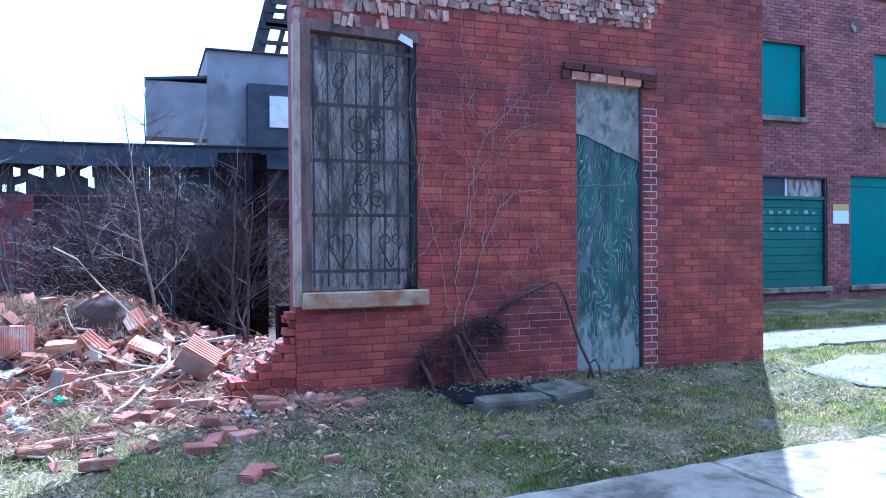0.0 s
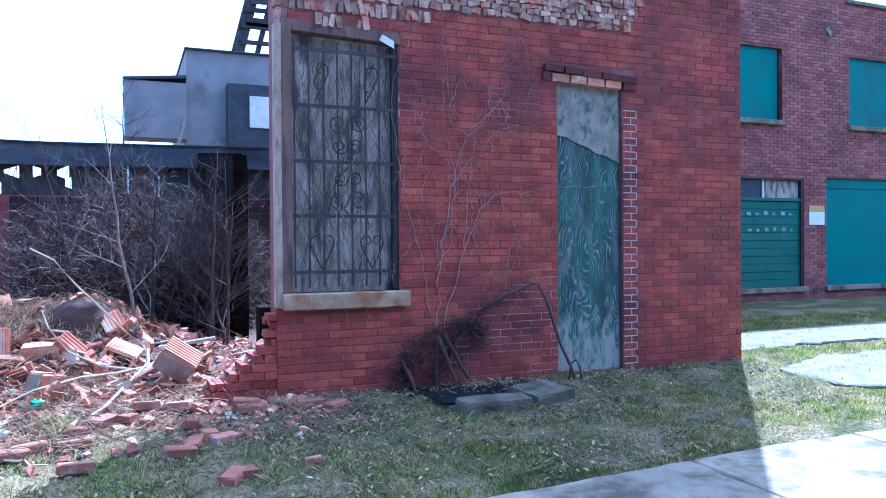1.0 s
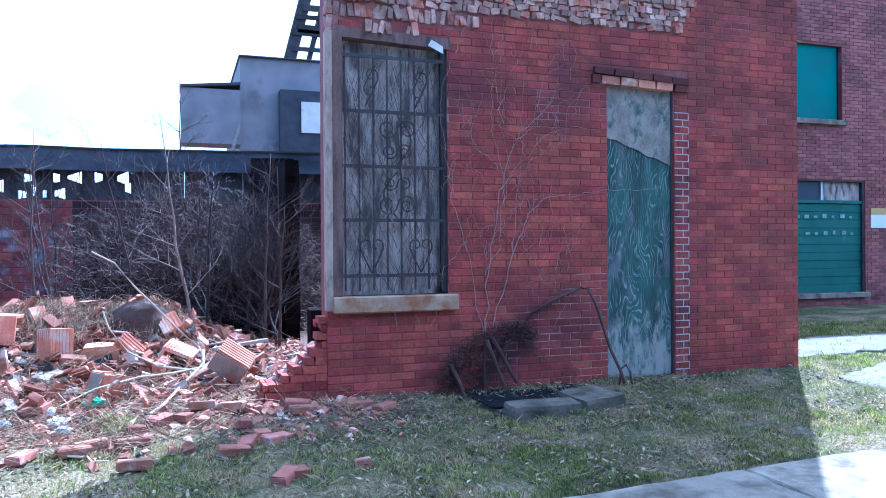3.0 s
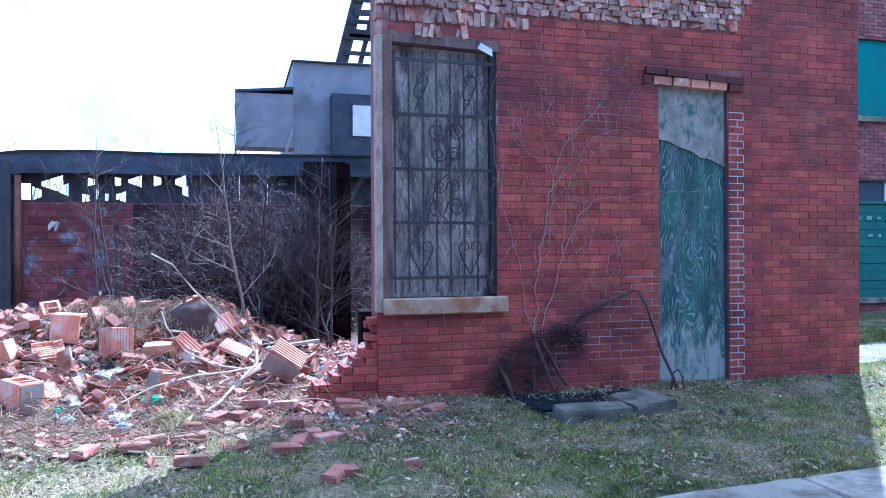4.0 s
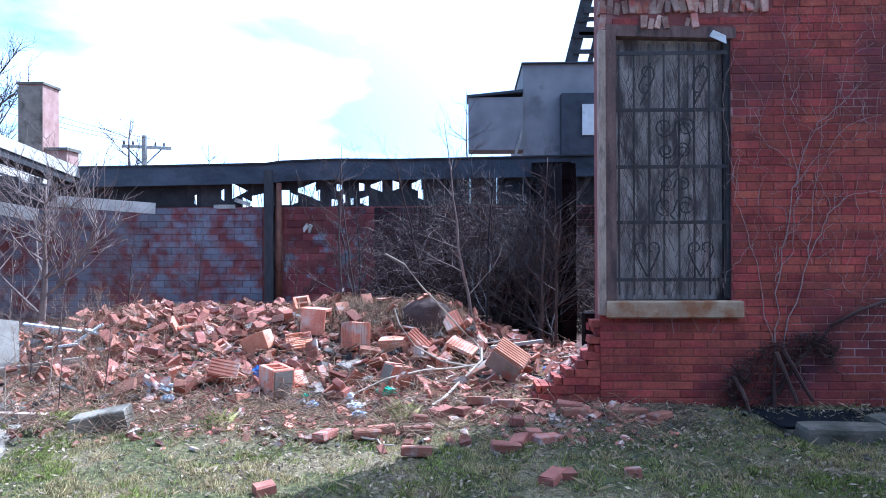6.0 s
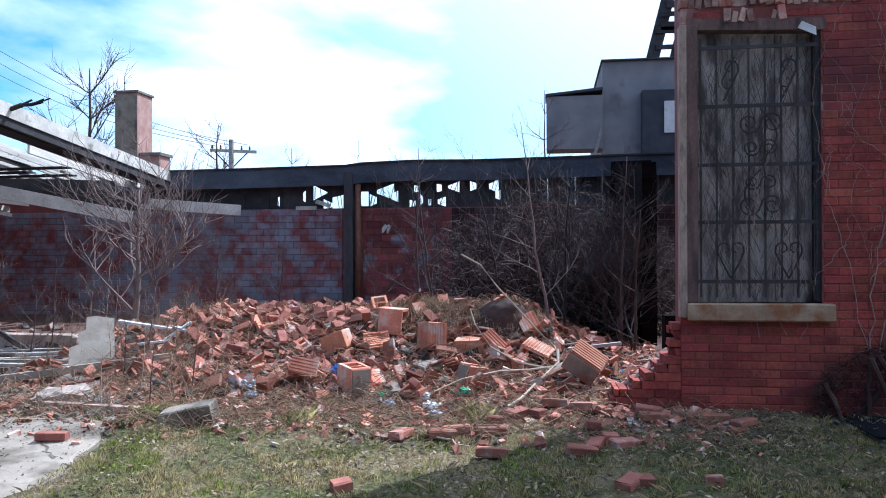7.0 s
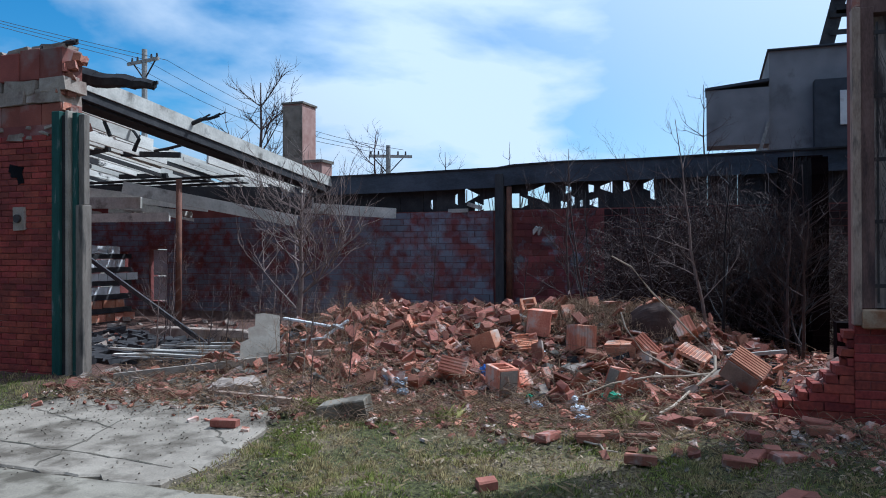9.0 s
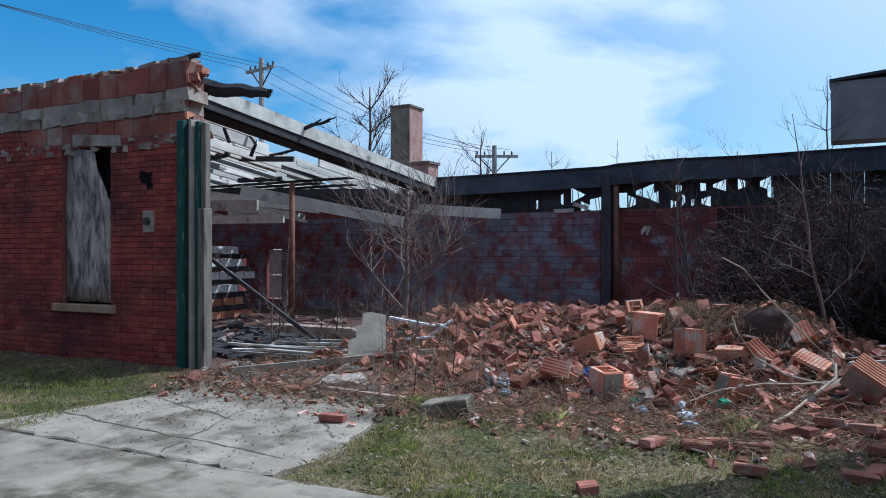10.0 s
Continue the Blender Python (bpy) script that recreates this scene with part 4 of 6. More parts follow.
            spans = [(a, b) for p, q in spans for a, b in ((p, min(q, ca)), (max(p, cb), q)) if b - a > 0.004]
    return spans


x = -10.5
while x < 1.6:
    inside = -6.6 < x < -1.75
    wd = rng.uniform(0.1, 0.2) if inside else 0.5
    if inside:
        yy = BW + 0.06 + rng.uniform(0, 0.02)
        stops = sorted({x, x + wd, *[e for h in HOLES for e in h[:2] if x < e < x + wd]})
        for xa, xb in zip(stops, stops[1:]):
            for (a0, b0), (a1, b1) in zip(open_spans(xa + 1e-4, 2.0, 2.62), open_spans(xb - 1e-4, 2.0, 2.62)):
                part("board", Geo().add([(xa, yy, a0), (xb, yy, a1), (xb, yy, b1), (xa, yy, b0), (xa, yy + 0.03, a0), (xb, yy + 0.03, a1), (xb, yy + 0.03, b1), (xa, yy + 0.03, b0)], [(0, 1, 2, 3), (7, 6, 5, 4), (0, 4, 5, 1), (1, 5, 6, 2), (2, 6, 7, 3), (3, 7, 4, 0)]), DARK_WOOD, gap)
    else:
        part("board", Geo().box(x, x + wd - 0.006, BW + 0.06, BW + 0.09, 2.0, 2.6), DARK_WOOD, gap)
    x += wd
sr = random.Random(5)
for xa, xb, za, zb, ln in HOLES:
    for i in range(2 + (xb - xa > 0.2)):
        x = sr.uniform(xa, xb)
        part("splint", Geo().bar((x, BW + 0.14, za - 0.05), (x + sr.uniform(-0.1, 0.1), BW + 0.18, zb + 0.05), 0.012, sr.uniform(0.01, 0.03), up=(0, 1, 0)), PALE_WOOD, gap)
for k, (x, z, dx, dz) in enumerate(((-5.95, 2.07, 0.42, 0.0), (-5.55, 2.2, 0.3, -0.1), (-4.25, 1.6, 0.1, 0.12), (-4.15, 1.58, 0.06, 0.14))):
    part("splint", Geo().bar((x, BW + 0.02, z), (x + dx, BW - 0.02, z + dz), 0.03, 0.075), PALE_WOOD, gap, "bright bare wood splint")

# ---- left building: front wall ----
L_EDGE = -7.5
WIN_L = (-9.62, -8.72, 0.63, 2.55)
left_core = core(Geo(), -14.5, L_EDGE, 0.012, 0.32, -0.4, 2.62, [WIN_L])
wall_left = solid("wall_left", left_core, MORTAR, "shaded red brick front wall with its top broken off", kind="structure")


def keep_left(xa, xb, za, zb):
    xm = (xa + xb) / 2
    if za > 2.50 + 0.08 * noise.noise(Vector((xm * 3, 0, 5))) + 0.45 * ease(-9.9, -11.2, xm) and xm > -11.5:
        return None
    return cut([WIN_L])(xa, xb, za, zb)


upper = Geo().box(-14.4, L_EDGE - 0.03, 0.05, 0.28, 2.62, 3.12)
rng = random.Random(31)
for band, (za, zb) in enumerate(((2.55, 2.86), (2.86, 3.10), (3.10, 3.46))):
    x = L_EDGE
    while x > -14.4:
        wd = rng.uniform(0.27, 0.33)
        if band == 1:
            pass
        else:
            dz = 0 if band == 0 else rng.uniform(-0.06, 0.04) - 0.03 * abs(x + 8.5) * 0.5
            part("tile_block", Geo().box(x - wd + 0.012, x, 0.01 + rng.uniform(0, 0.02), 0.3, za + 0.01, zb - 0.01 + dz, bevel=0.012), CLAY_DULL if rng.random() < 0.85 else CLAY_GREY, wall_left, "large terracotta block in the exposed backing")
        x -= wd
x = L_EDGE
while x > -14.4:
    wd = rng.uniform(0.14, 0.42)
    for row in range(2):
        upper.lump(pose(x - wd / 2 + rng.uniform(-0.06, 0.06), 0.155, 2.925 + 0.115 * row, rng.uniform(-4, 4), rng.uniform(-6, 6), rng.uniform(-3, 3)), (wd * 1.2, 0.34 + rng.uniform(-0.05, 0.02), 0.15), rng.random(), 0.16)
    for row in range(2):
        upper.lump(pose(x - rng.uniform(0, wd), 0.015, 2.57 + rng.uniform(-0.09, 0.05), 0, rng.uniform(-20, 20), 0), (wd * rng.uniform(0.3, 0.7), 0.06, rng.uniform(0.03, 0.09)), rng.random(), 0.45)
    upper.lump(pose(x - wd / 2, 0.15, 3.45 - 0.015 * abs(x + 8.5), 0, rng.uniform(-9, 9), 0), (wd, 0.26, rng.uniform(0.03, 0.1)), rng.random(), 0.4)
    x -= wd
part("cement_band", upper, PLASTER, wall_left, "crumbling grey cement band")
broken = Geo()
for k in range(16):
    broken.lump(pose(L_EDGE + rng.uniform(-0.05, 0.1), rng.uniform(0.05, 0.28), rng.uniform(2.6, 3.4), rng.uniform(-20, 20), rng.uniform(-20, 20), rng.uniform(0, 90)), (0.12, 0.1, 0.1), k, 0.4)
part("broken_end", broken, CLAY_I, wall_left)
window_2 = thing("window_2", "boarded window with a torn grey sheet and stone sill", "window", (-9.17, 0.1, 0.63), kind="structure")
sheet = Geo()
for i in range(9):
    u = i / 8
    wdt = 0.86 - 0.28 * ease(0.55, 1.0, u)
    for j in range(5):
        sheet.v.append((WIN_L[0] + 0.02 + wdt * j / 4, 0.06 - 0.06 * ease(0.6, 1, u) * (j / 4) + 0.012 * math.sin(u * 9 + j), 0.65 + 1.86 * u + 0.06 * (1 - j / 4) * u))
for i in range(8):
    for j in range(4):
        sheet.f.append((i * 5 + j, i * 5 + j + 1, i * 5 + 6 + j, i * 5 + 5 + j))
ob = part("torn_board", sheet, BOARD_GREY, window_2, "grey board bent away at its top", smooth=True)
ob.modifiers.new("thick", "SOLIDIFY").thickness = 0.012
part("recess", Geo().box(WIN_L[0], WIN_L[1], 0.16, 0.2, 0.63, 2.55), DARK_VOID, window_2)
part("window_sill", Geo().box(-9.72, -8.62, -0.06, 0.2, 0.53, 0.63, bevel=0.01), STONE_SILL, window_2)
part("head_patch", Geo().lump(pose(-8.95, 0.04, 2.62, 0, 4, 0), (0.9, 0.12, 0.14), 4, 0.2), PLASTER, window_2)
corner = thing("corner_frame", "tall corner frame of peeling green and white boards", "door frame", (-7.3, 0, -0.2))
for xa, xb, ya, yb, za, zb, mt in ((-7.56, -7.46, -0.05, 0.1, -0.25, 2.74, DARK_GREEN), (-7.455, -7.40, -0.015, 0.1, -0.22, 2.70, DARK_WOOD), (-7.385, -7.352, -0.04, 0.1, -0.24, 2.74, PANEL_TAN), (-7.33, -7.27, 0.0, 0.1, -0.2, 2.72, DARK_GREEN), (-7.265, -7.175, -0.02, 0.10, -0.16, 1.75, DULL_BOARD), (-7.262, -7.19, 0.02, 0.09, 1.75, 2.70, DULL_BOARD)):
    part("board", Geo().box(xa, xb, ya, yb, za, zb, bevel=0.006), mt, corner)
fitting = thing("wall_fitting", "round pale electric box on the brick wall", "fitting", (-8.05, -0.02, 1.62))
part("back_plate", Geo().lump(pose(-8.05, 0.0, 1.62), (0.17, 0.06, 0.26), 2, 0.12), PLASTER, fitting)
part("socket", Geo().tube([(-8.05, -0.02, 1.62), (-8.05, -0.06, 1.62)], 0.045, sides=12), IRON, fitting)
vent = solid("wall_vent", Geo().lump(pose(-8.1, 0.012, 2.12, 0, 5, 0), (0.2, 0.05, 0.13), 5, 0.3).lump(pose(-8.06, 0.0125, 2.08, 0, -12, 0), (0.11, 0.05, 0.2), 6, 0.4).lump(pose(-8.15, 0.013, 2.16, 0, 8, 0), (0.14, 0.05, 0.1), 7, 0.4), DARK_VOID, "ragged hole knocked into the brick wall, drawn as a black patch", "hole")

# ---- left building: ruined roof ----
roof_l = thing("ruined_roof", "ruined lean-to roof of weathered rafters and broken boards", "roof", (-9, 1, 3.2))
lz = lambda y: 3.585 - 0.108 * y
rng = random.Random(41)
part("fascia_board", Geo().bar((-8.48, 0.9, lz(0.9) - 0.03), (-8.48, 7.95, lz(7.95) - 0.02), 0.045, 0.2, bevel=0.006), PALE_WOOD, roof_l, "long bleached fascia board")
part("soffit_board", Geo().bar((-8.54, 0.32, lz(0.32) - 0.17), (-8.54, 8.0, lz(8.0) - 0.18), 0.12, 0.15, bevel=0.006), CHARRED, roof_l, "charred edge beam under the fascia")
part("soffit_board", Geo().bar((-8.7, 0.5, lz(0.5) - 0.28), (-8.7, 8.0, lz(8.0) - 0.22), 0.3, 0.02), CHARRED, roof_l)
JOISTS = ((-8.98, 0.4, 2.7), (-8.98, 4.2, 7.9), (-9.35, 0.5, 3.3), (-9.35, 5.0, 8.0), (-9.7, 0.6, 4.0), (-10.0, 0.6, 7.8), (-10.25, 1.0, 7.6), (-10.5, 0.8, 6.6), (-11.0, 1.2, 7.9), (-11.45, 1.6, 7.4), (-11.95, 2.0, 7.9), (-12.4, 2.4, 8.0), (-12.9, 2.8, 7.7), (-13.35, 3.2, 8.0), (-13.9, 3.6, 7.9), (-14.4, 4.0, 8.0))
for k, (x, ya, yb) in enumerate(JOISTS):
    y = ya
    while y < yb - 0.3:      # joists broken into lengths that have slipped a little
        y1 = min(yb, y + rng.uniform(2.2, 5.0))
        dz, tw = -0.13 + rng.uniform(-0.05, 0.04), rng.uniform(-0.05, 0.05)
        part("joist", Geo().bar((x + tw, y, lz(y) + dz + rng.uniform(-0.03, 0.03)), (x - tw, y1, lz(y1) + dz + rng.uniform(-0.03, 0.03)), 0.045, rng.uniform(0.15, 0.24), bevel=0.006), JOIST, roof_l)
        if x < -9.8 and rng.random() < 0.7:
            part("lath", Geo().bar((x + 0.2, y + 0.2, lz(y) - 0.05 + dz), (x + 0.2 - tw, y1, lz(y1) - 0.1 + dz), 0.02, 0.07), JOIST if k % 2 else CHARRED, roof_l)
        y = y1 + rng.uniform(-0.1, 0.08)
for k in range(4):      # charred cross pieces left hanging between the joists
    y = 2.4 + 0.95 * k + rng.uniform(-0.3, 0.3)
    xa = rng.uniform(-11.5, -8.9)
    part("purlin", Geo().bar((xa, y, lz(y) - 0.27), (xa - rng.uniform(0.7, 1.8), y + rng.uniform(-0.3, 0.3), lz(y) - 0.3 + rng.uniform(-0.1, 0.1)), 0.05, 0.09), CHARRED, roof_l)
for k in range(6):      # dark ceiling boards that still cover the rear
    y = 5.6 + 0.3 * k
    part("ceiling_board", Geo().bar((-9.1 - rng.uniform(0, 1.4), y, lz(y) - 0.32), (-14.9, y, lz(y) - 0.36), 0.26, 0.02, up=(0, 0, 1)), CHARRED, roof_l)


for k in range(16):      # broken ceiling laths hanging low at the back
    x, y = -10.4 - 0.26 * k + rng.uniform(-0.1, 0.1), rng.uniform(4.2, 5.6)
    z = rng.uniform(1.95, 2.15)
    part("lath", Geo().bar((x, y, z), (x + rng.uniform(-0.1, 0.1), y + rng.uniform(0.6, 1.6), z + rng.uniform(-0.12, 0.02)), 0.02, rng.uniform(0.05, 0.1)), PALE_WOOD, roof_l)


def charred_limb(name, pts, r, seed):
    """A burnt timber: squared, tapering and split, with a ragged skin."""
    q = random.Random(seed)
    g = Geo()
    pts = [Vector(p) for p in pts]
    n = len(pts)
    for i, (a, b) in enumerate(zip(pts, pts[1:])):
        k = r * (1 - 0.8 * i / n)
        g.tube([a, a.lerp(b, 0.5) + Vector((0, 0, q.uniform(-0.02, 0.02))), b + (b - a) * 0.04], k * q.uniform(0.55, 0.75), k * q.uniform(0.5, 0.65), 6)
        for j in range(3):
            m = a.lerp(b, q.random())
            g.bar(m, m + (b - a) * q.uniform(0.3, 0.7) + Vector((0, 0, q.uniform(-0.04, 0.05))), k * 0.25, k * 0.4)
    return part(name, g, CHARRED, roof_l)


charred_limb("broken_stub", [(-8.15, 0.6, 3.34), (-7.9, 0.6, 3.30), (-7.6, 0.6, 3.22), (-7.3, 0.6, 3.18), (-7.05, 0.6, 3.13), (-6.8, 0.6, 3.09)], 0.2, 1)
charred_limb("broken_stub", [(-8.5, 0.5, 3.36), (-8.1, 0.55, 3.3), (-7.8, 0.6, 3.22)], 0.24, 2)
charred_limb("broken_stub", [(-7.85, 0.1, 3.47), (-7.6, 0.1, 3.47), (-7.38, 0.1, 3.49)], 0.07, 3)
charred_limb("broken_stub", [(-8.6, 3.4, 3.2), (-8.3, 3.4, 3.27), (-8.02, 3.4, 3.3)], 0.06, 4)
charred_limb("broken_stub", [(-9.0, 2.3, 2.9), (-9.1, 2.3, 3.1), (-8.95, 2.35, 3.22)], 0.04, 5)
charred_limb("broken_stub", [(-9.3, 3.1, 2.8), (-9.2, 3.1, 2.98), (-9.35, 3.1, 3.15), (-9.1, 3.1, 3.22)], 0.045, 6)
charred_limb("broken_stub", [(-9.6, 3.9, 2.92), (-9.1, 3.9, 2.98), (-8.7, 3.9, 3.04)], 0.04, 7)
beams = thing("fallen_beams", "long pale beams hanging below the ruined roof", "beam", (-9, 4, 2.2))
for a, b, s in (((-9.7, 3.3, 2.28), (-7.6, 5.0, 1.78), 0.19), ((-11.4, 3.0, 2.35), (-9.0, 4.5, 2.02), 0.16), ((-8.6, 7.0, 2.14), (-6.9, 7.6, 2.02), 0.2), ((-12.5, 3.2, 2.1), (-9.6, 3.6, 2.05), 0.18), ((-13.0, 4.6, 1.9), (-10.2, 5.0, 1.9), 0.16)):
    part("beam", Geo().bar(a, b, 0.06, s, bevel=0.006), PALE_WOOD, beams)
for a, b, s in (((-13.5, 3.5, 2.35), (-8.0, 5.2, 2.28), 0.2), ((-13.8, 5.5, 2.3), (-8.2, 6.6, 2.2), 0.22)):
    part("beam", Geo().bar(a, b, 0.09, s), DARK_WOOD, beams)
post = solid("roof_post", Geo().tube([(-8.87, 3.58, -0.1), (-8.87, 3.6, 2.4)], 0.05, 0.045, 10), RUST, "slim rusty steel roof post", "post", smooth=True)
part("sash_pane", Geo().box(-13.2, -12.8, BW + 0.1, BW + 0.12, 0.18, 0.72), WHITE_PAINT, tagged(wall_back))
part("sash_pane", Geo().box(-13.2, -12.8, BW + 0.1, BW + 0.12, 0.75, 1.33), WHITE_PAINT, wall_back)
lath = thing("lath_wall", "broken stub of cream and orange brick between dark rails", "wall stub", (-11.6, 4.8, -0.05))
lr0 = random.Random(8)
for k in range(6):
    z = -0.1 + 0.25 * k
    part("rail", Geo().box(-11.7, -11.5, 4.3, 5.5, z, z + 0.09), CHARRED, lath)
    y = 4.32 + lr0.uniform(0, 0.1)
    while y < 5.4 - 0.1 * (k % 3):
        wd = lr0.uniform(0.18, 0.32)
        part("brick", Geo().lump(pose(-11.58, y + wd / 2, z + 0.165, lr0.uniform(-5, 5), 0, 0), (0.16, wd - 0.01, 0.14), lr0.random(), 0.1), CLAY if k < 2 else WHITE_PAINT, lath)
        y += wd
# Added pale ground, so that the rear openings look bright.
slab("rear_yard", [(-60, 9.0), (-11.5, 9.0), (-11.5, 40), (-60, 40)], 0, 0.05, CONCRETE, label="pale concrete slab added behind the ruin to brighten its openings", tilt=lambda x, y: 0.03)
wall_far = solid("wall_far", Geo().box(-15.5, -15.2, -0.0, 8.3, -0.3, 3.2), BRICK_G, "shaded brick wall at the far end of the ruin", kind="structure")

# Unseen dark wall, added to cut the low sky light on the fronts.
wall_sky_blocker = solid("wall_sky_blocker", Geo().box(-60, 60, -24.3, -24, -0.3, 9), SHINGLE, "unseen dark wall added across the street to block sky light", kind="structure")

# ---- the boarded two-storey building ----
GYP = 5.1
G_WIN = [(9.3, 10.85, 3.60, 5.02), (12.72, 14.2, 3.60, 5.02), (9.3, 11.42, 0.30, 2.45), (12.05, 14.9, 0.30, 2.50), (16.2, 17.6, 3.6, 5.02)]
wall_g = solid("wall_boarded", core(Geo(), 5.2, 24, GYP + 0.008, GYP + 0.35, -0.3, 6.12, G_WIN), MORTAR, "brownish red brick front of a boarded two-storey building", kind="structure")
part("gable", Geo().box(5.2, 12.6, GYP + 0.01, GYP + 0.35, 6.121, 7.3), BRICK_G, wall_g)
part("coping", Geo().box(12.61, 24, GYP - 0.04, GYP + 0.4, 6.12, 6.2, bevel=0.01), CONCRETE_OLD, wall_g)
for k, (o, sill) in enumerate(zip(G_WIN, (1, 1, 1, 1, 1))):
    wnd = thing("window_%d" % (3 + k), "opening of the old shop closed with teal painted boards" if k != 2 else "shop window closed with faded green slats below two glass panes", "window", (o[0], GYP, o[2]), kind="structure")
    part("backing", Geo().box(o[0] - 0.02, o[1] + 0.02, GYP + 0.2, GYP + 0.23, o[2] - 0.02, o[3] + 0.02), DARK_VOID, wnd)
    part("window_sill", Geo().box(o[0] - 0.05, o[1] + 0.06, GYP - 0.07, GYP + 0.1, o[2] - 0.1, o[2] - 0.002, bevel=0.008), CONCRETE, wnd)
    if k == 2:
        for r in range(11):
            part("slat", Geo().box(o[0], o[1] - 0.03, GYP + 0.06 + 0.006 * (r % 2), GYP + 0.1, o[2] + 0.155 * r, o[2] + 0.155 * r + 0.15, bevel=0.004), PAINT_GREEN, wnd)
        part("transom_rail", Geo().box(o[0], o[1], GYP + 0.03, GYP + 0.1, 2.01, 2.07), PAINT_GREEN, wnd)
        part("pane", Geo().box(o[0] + 0.04, 10.38, GYP + 0.09, GYP + 0.1, 2.07, 2.42), GLASS, wnd)
        part("pane", Geo().box(10.43, o[1] - 0.06, GYP + 0.09, GYP + 0.1, 2.07, 2.42), BOARD_GREY, wnd, "whitened glass pane")
        part("mullion", Geo().box(10.385, 10.425, GYP + 0.06, GYP + 0.11, 2.07, 2.43), WHITE_PAINT, wnd)
        letters = Geo()
        rng = random.Random(77)
        for row, n0 in ((1.72, 7), (1.40, 6)):
            for i in range(n0):
                xx = 9.75 + 0.22 * i + (0.25 if row < 1.5 else 0)
                letters.box(xx, xx + rng.uniform(0.06, 0.12), GYP + 0.05, GYP + 0.056, row + rng.uniform(0, 0.02), row + rng.uniform(0.05, 0.09))
        part("faded_lettering", letters, FADED, wnd, "illegible remains of white lettering")
        part("frame", Geo().box(o[1] - 0.05, o[1], GYP + 0.02, GYP + 0.12, o[2], o[3]), DARK_WOOD, wnd)
        part("frame", Geo().box(o[0], o[1], GYP + 0.015, GYP + 0.12, 2.425, 2.45), DARK_WOOD, wnd)
    else:
        part("board", Geo().box(o[0], o[1] - (0.06 if k < 2 else 0), GYP + 0.07, GYP + 0.1, o[2], o[3], bevel=0.004), PAINT_TEAL, wnd)
        if k < 2:
            part("reveal", Geo().box(o[1] - 0.06, o[1], GYP + 0.1, GYP + 0.14, o[2], o[3]), DARK_VOID, wnd)
        else:
            part("head_board", Geo().box(o[0], o[1], GYP + 0.055, GYP + 0.069, o[3] - 0.2, o[3], bevel=0.003), PAINT_TEAL, wnd)
notice = thing("wall_notice", "white paper notice with an ochre header on the brick wall", "notice", (11.76, GYP - 0.01, 1.54))
part("sheet", Geo().box(11.55, 11.97, GYP - 0.018, GYP - 0.004, 1.54, 1.80), PAPER, notice)
part("header", Geo().box(11.55, 11.97, GYP - 0.018, GYP - 0.004, 1.803, 1.93), OCHRE, notice)
anchor = solid("anchor_plate", Geo().add([(12.04, GYP - 0.02, 5.52), (12.14, GYP - 0.03, 5.37), (12.24, GYP - 0.02, 5.52), (12.14, GYP - 0.03, 5.67), (12.04, GYP + 0.01, 5.52), (12.14, GYP + 0.01, 5.37), (12.24, GYP + 0.01, 5.52), (12.14, GYP + 0.01, 5.67)], [(0, 1, 2, 3), (0, 4, 5, 1), (1, 5, 6, 2), (2, 6, 7, 3), (3, 7, 4, 0)]), CONCRETE, "pale diamond-shaped wall anchor plate", "anchor plate")

# ---- house behind, chimney ----
house = thing("rear_house", "grey stuccoed house with a boxy overhang behind the ruin", "house", (1.2, 14, 0))
part("wall", Geo().box(0.3, 6.0, 14, 20, -0.1, 6.15), SIDING, house)
part("wall", Geo().box(1.27, 2.9, 13.6, 13.99, -0.1, 5.3), SHINGLE, house, "dark lean-to side")
part("roof", Geo().box(0.26, 6.2, 13.92, 20.2, 6.15, 6.2, bevel=0.02), SHINGLE, house)
part("overhang", Geo().box(-1.15, 0.299, 13.9, 14.8, 3.88, 5.27), SIDING, house, "boxy overhanging upper room")
part("overhang_roof", Geo().add([(-1.18, 13.85, 5.27), (0.3, 13.85, 5.4), (0.3, 14.85, 5.4), (-1.18, 14.85, 5.27), (-1.18, 13.85, 5.33), (0.3, 13.85, 5.47), (0.3, 14.85, 5.47), (-1.18, 14.85, 5.33)], [(3, 2, 1, 0), (4, 5, 6, 7), (0, 1, 5, 4), (1, 2, 6, 5), (2, 3, 7, 6), (3, 0, 4, 7)]), SHINGLE, house)
part("door_panel", Geo().box(1.8, 2.5, 13.55, 13.595, 4.2, 5.0), WHITE_PAINT, house, "pale board panel")
part("brace", Geo().bar((-0.15, 13.9, 2.9), (0.28, 13.9, 4.4), 0.08, 0.08), GREY_WOOD, house)
chimney = thing("chimney", "tall square chimney with rendered and bare brick sides", "chimney", (-12.2, 13, 0))
shaft = part("shaft", Geo().box(-12.76, -12.12, 13.0, 13.77, -0.1, 5.55), BRICK_PALE, chimney)
part("render_coat", Geo().box(-12.765, -12.125, 12.985, 12.999, 2.5, 5.5), CONCRETE, shaft, "grey cement render")
part("cap", Geo().box(-12.8, -12.08, 12.96, 13.81, 5.55, 5.62, bevel=0.01), CONCRETE_OLD, chimney)
part("shoulder", Geo().box(-12.119, -11.55, 13.1, 13.7, -0.1, 3.85), BRICK_PALE, chimney)
part("shoulder_cap", Geo().box(-12.11, -11.5, 13.05, 13.75, 3.851, 3.93), CONCRETE_OLD, chimney)

# ---- rubble mound ----
rng = random.Random(101)


def hump(x, y):
    return ground_z(x, y) - (-0.03 + 0.05 * max(-2.4, min(0.0, y)))


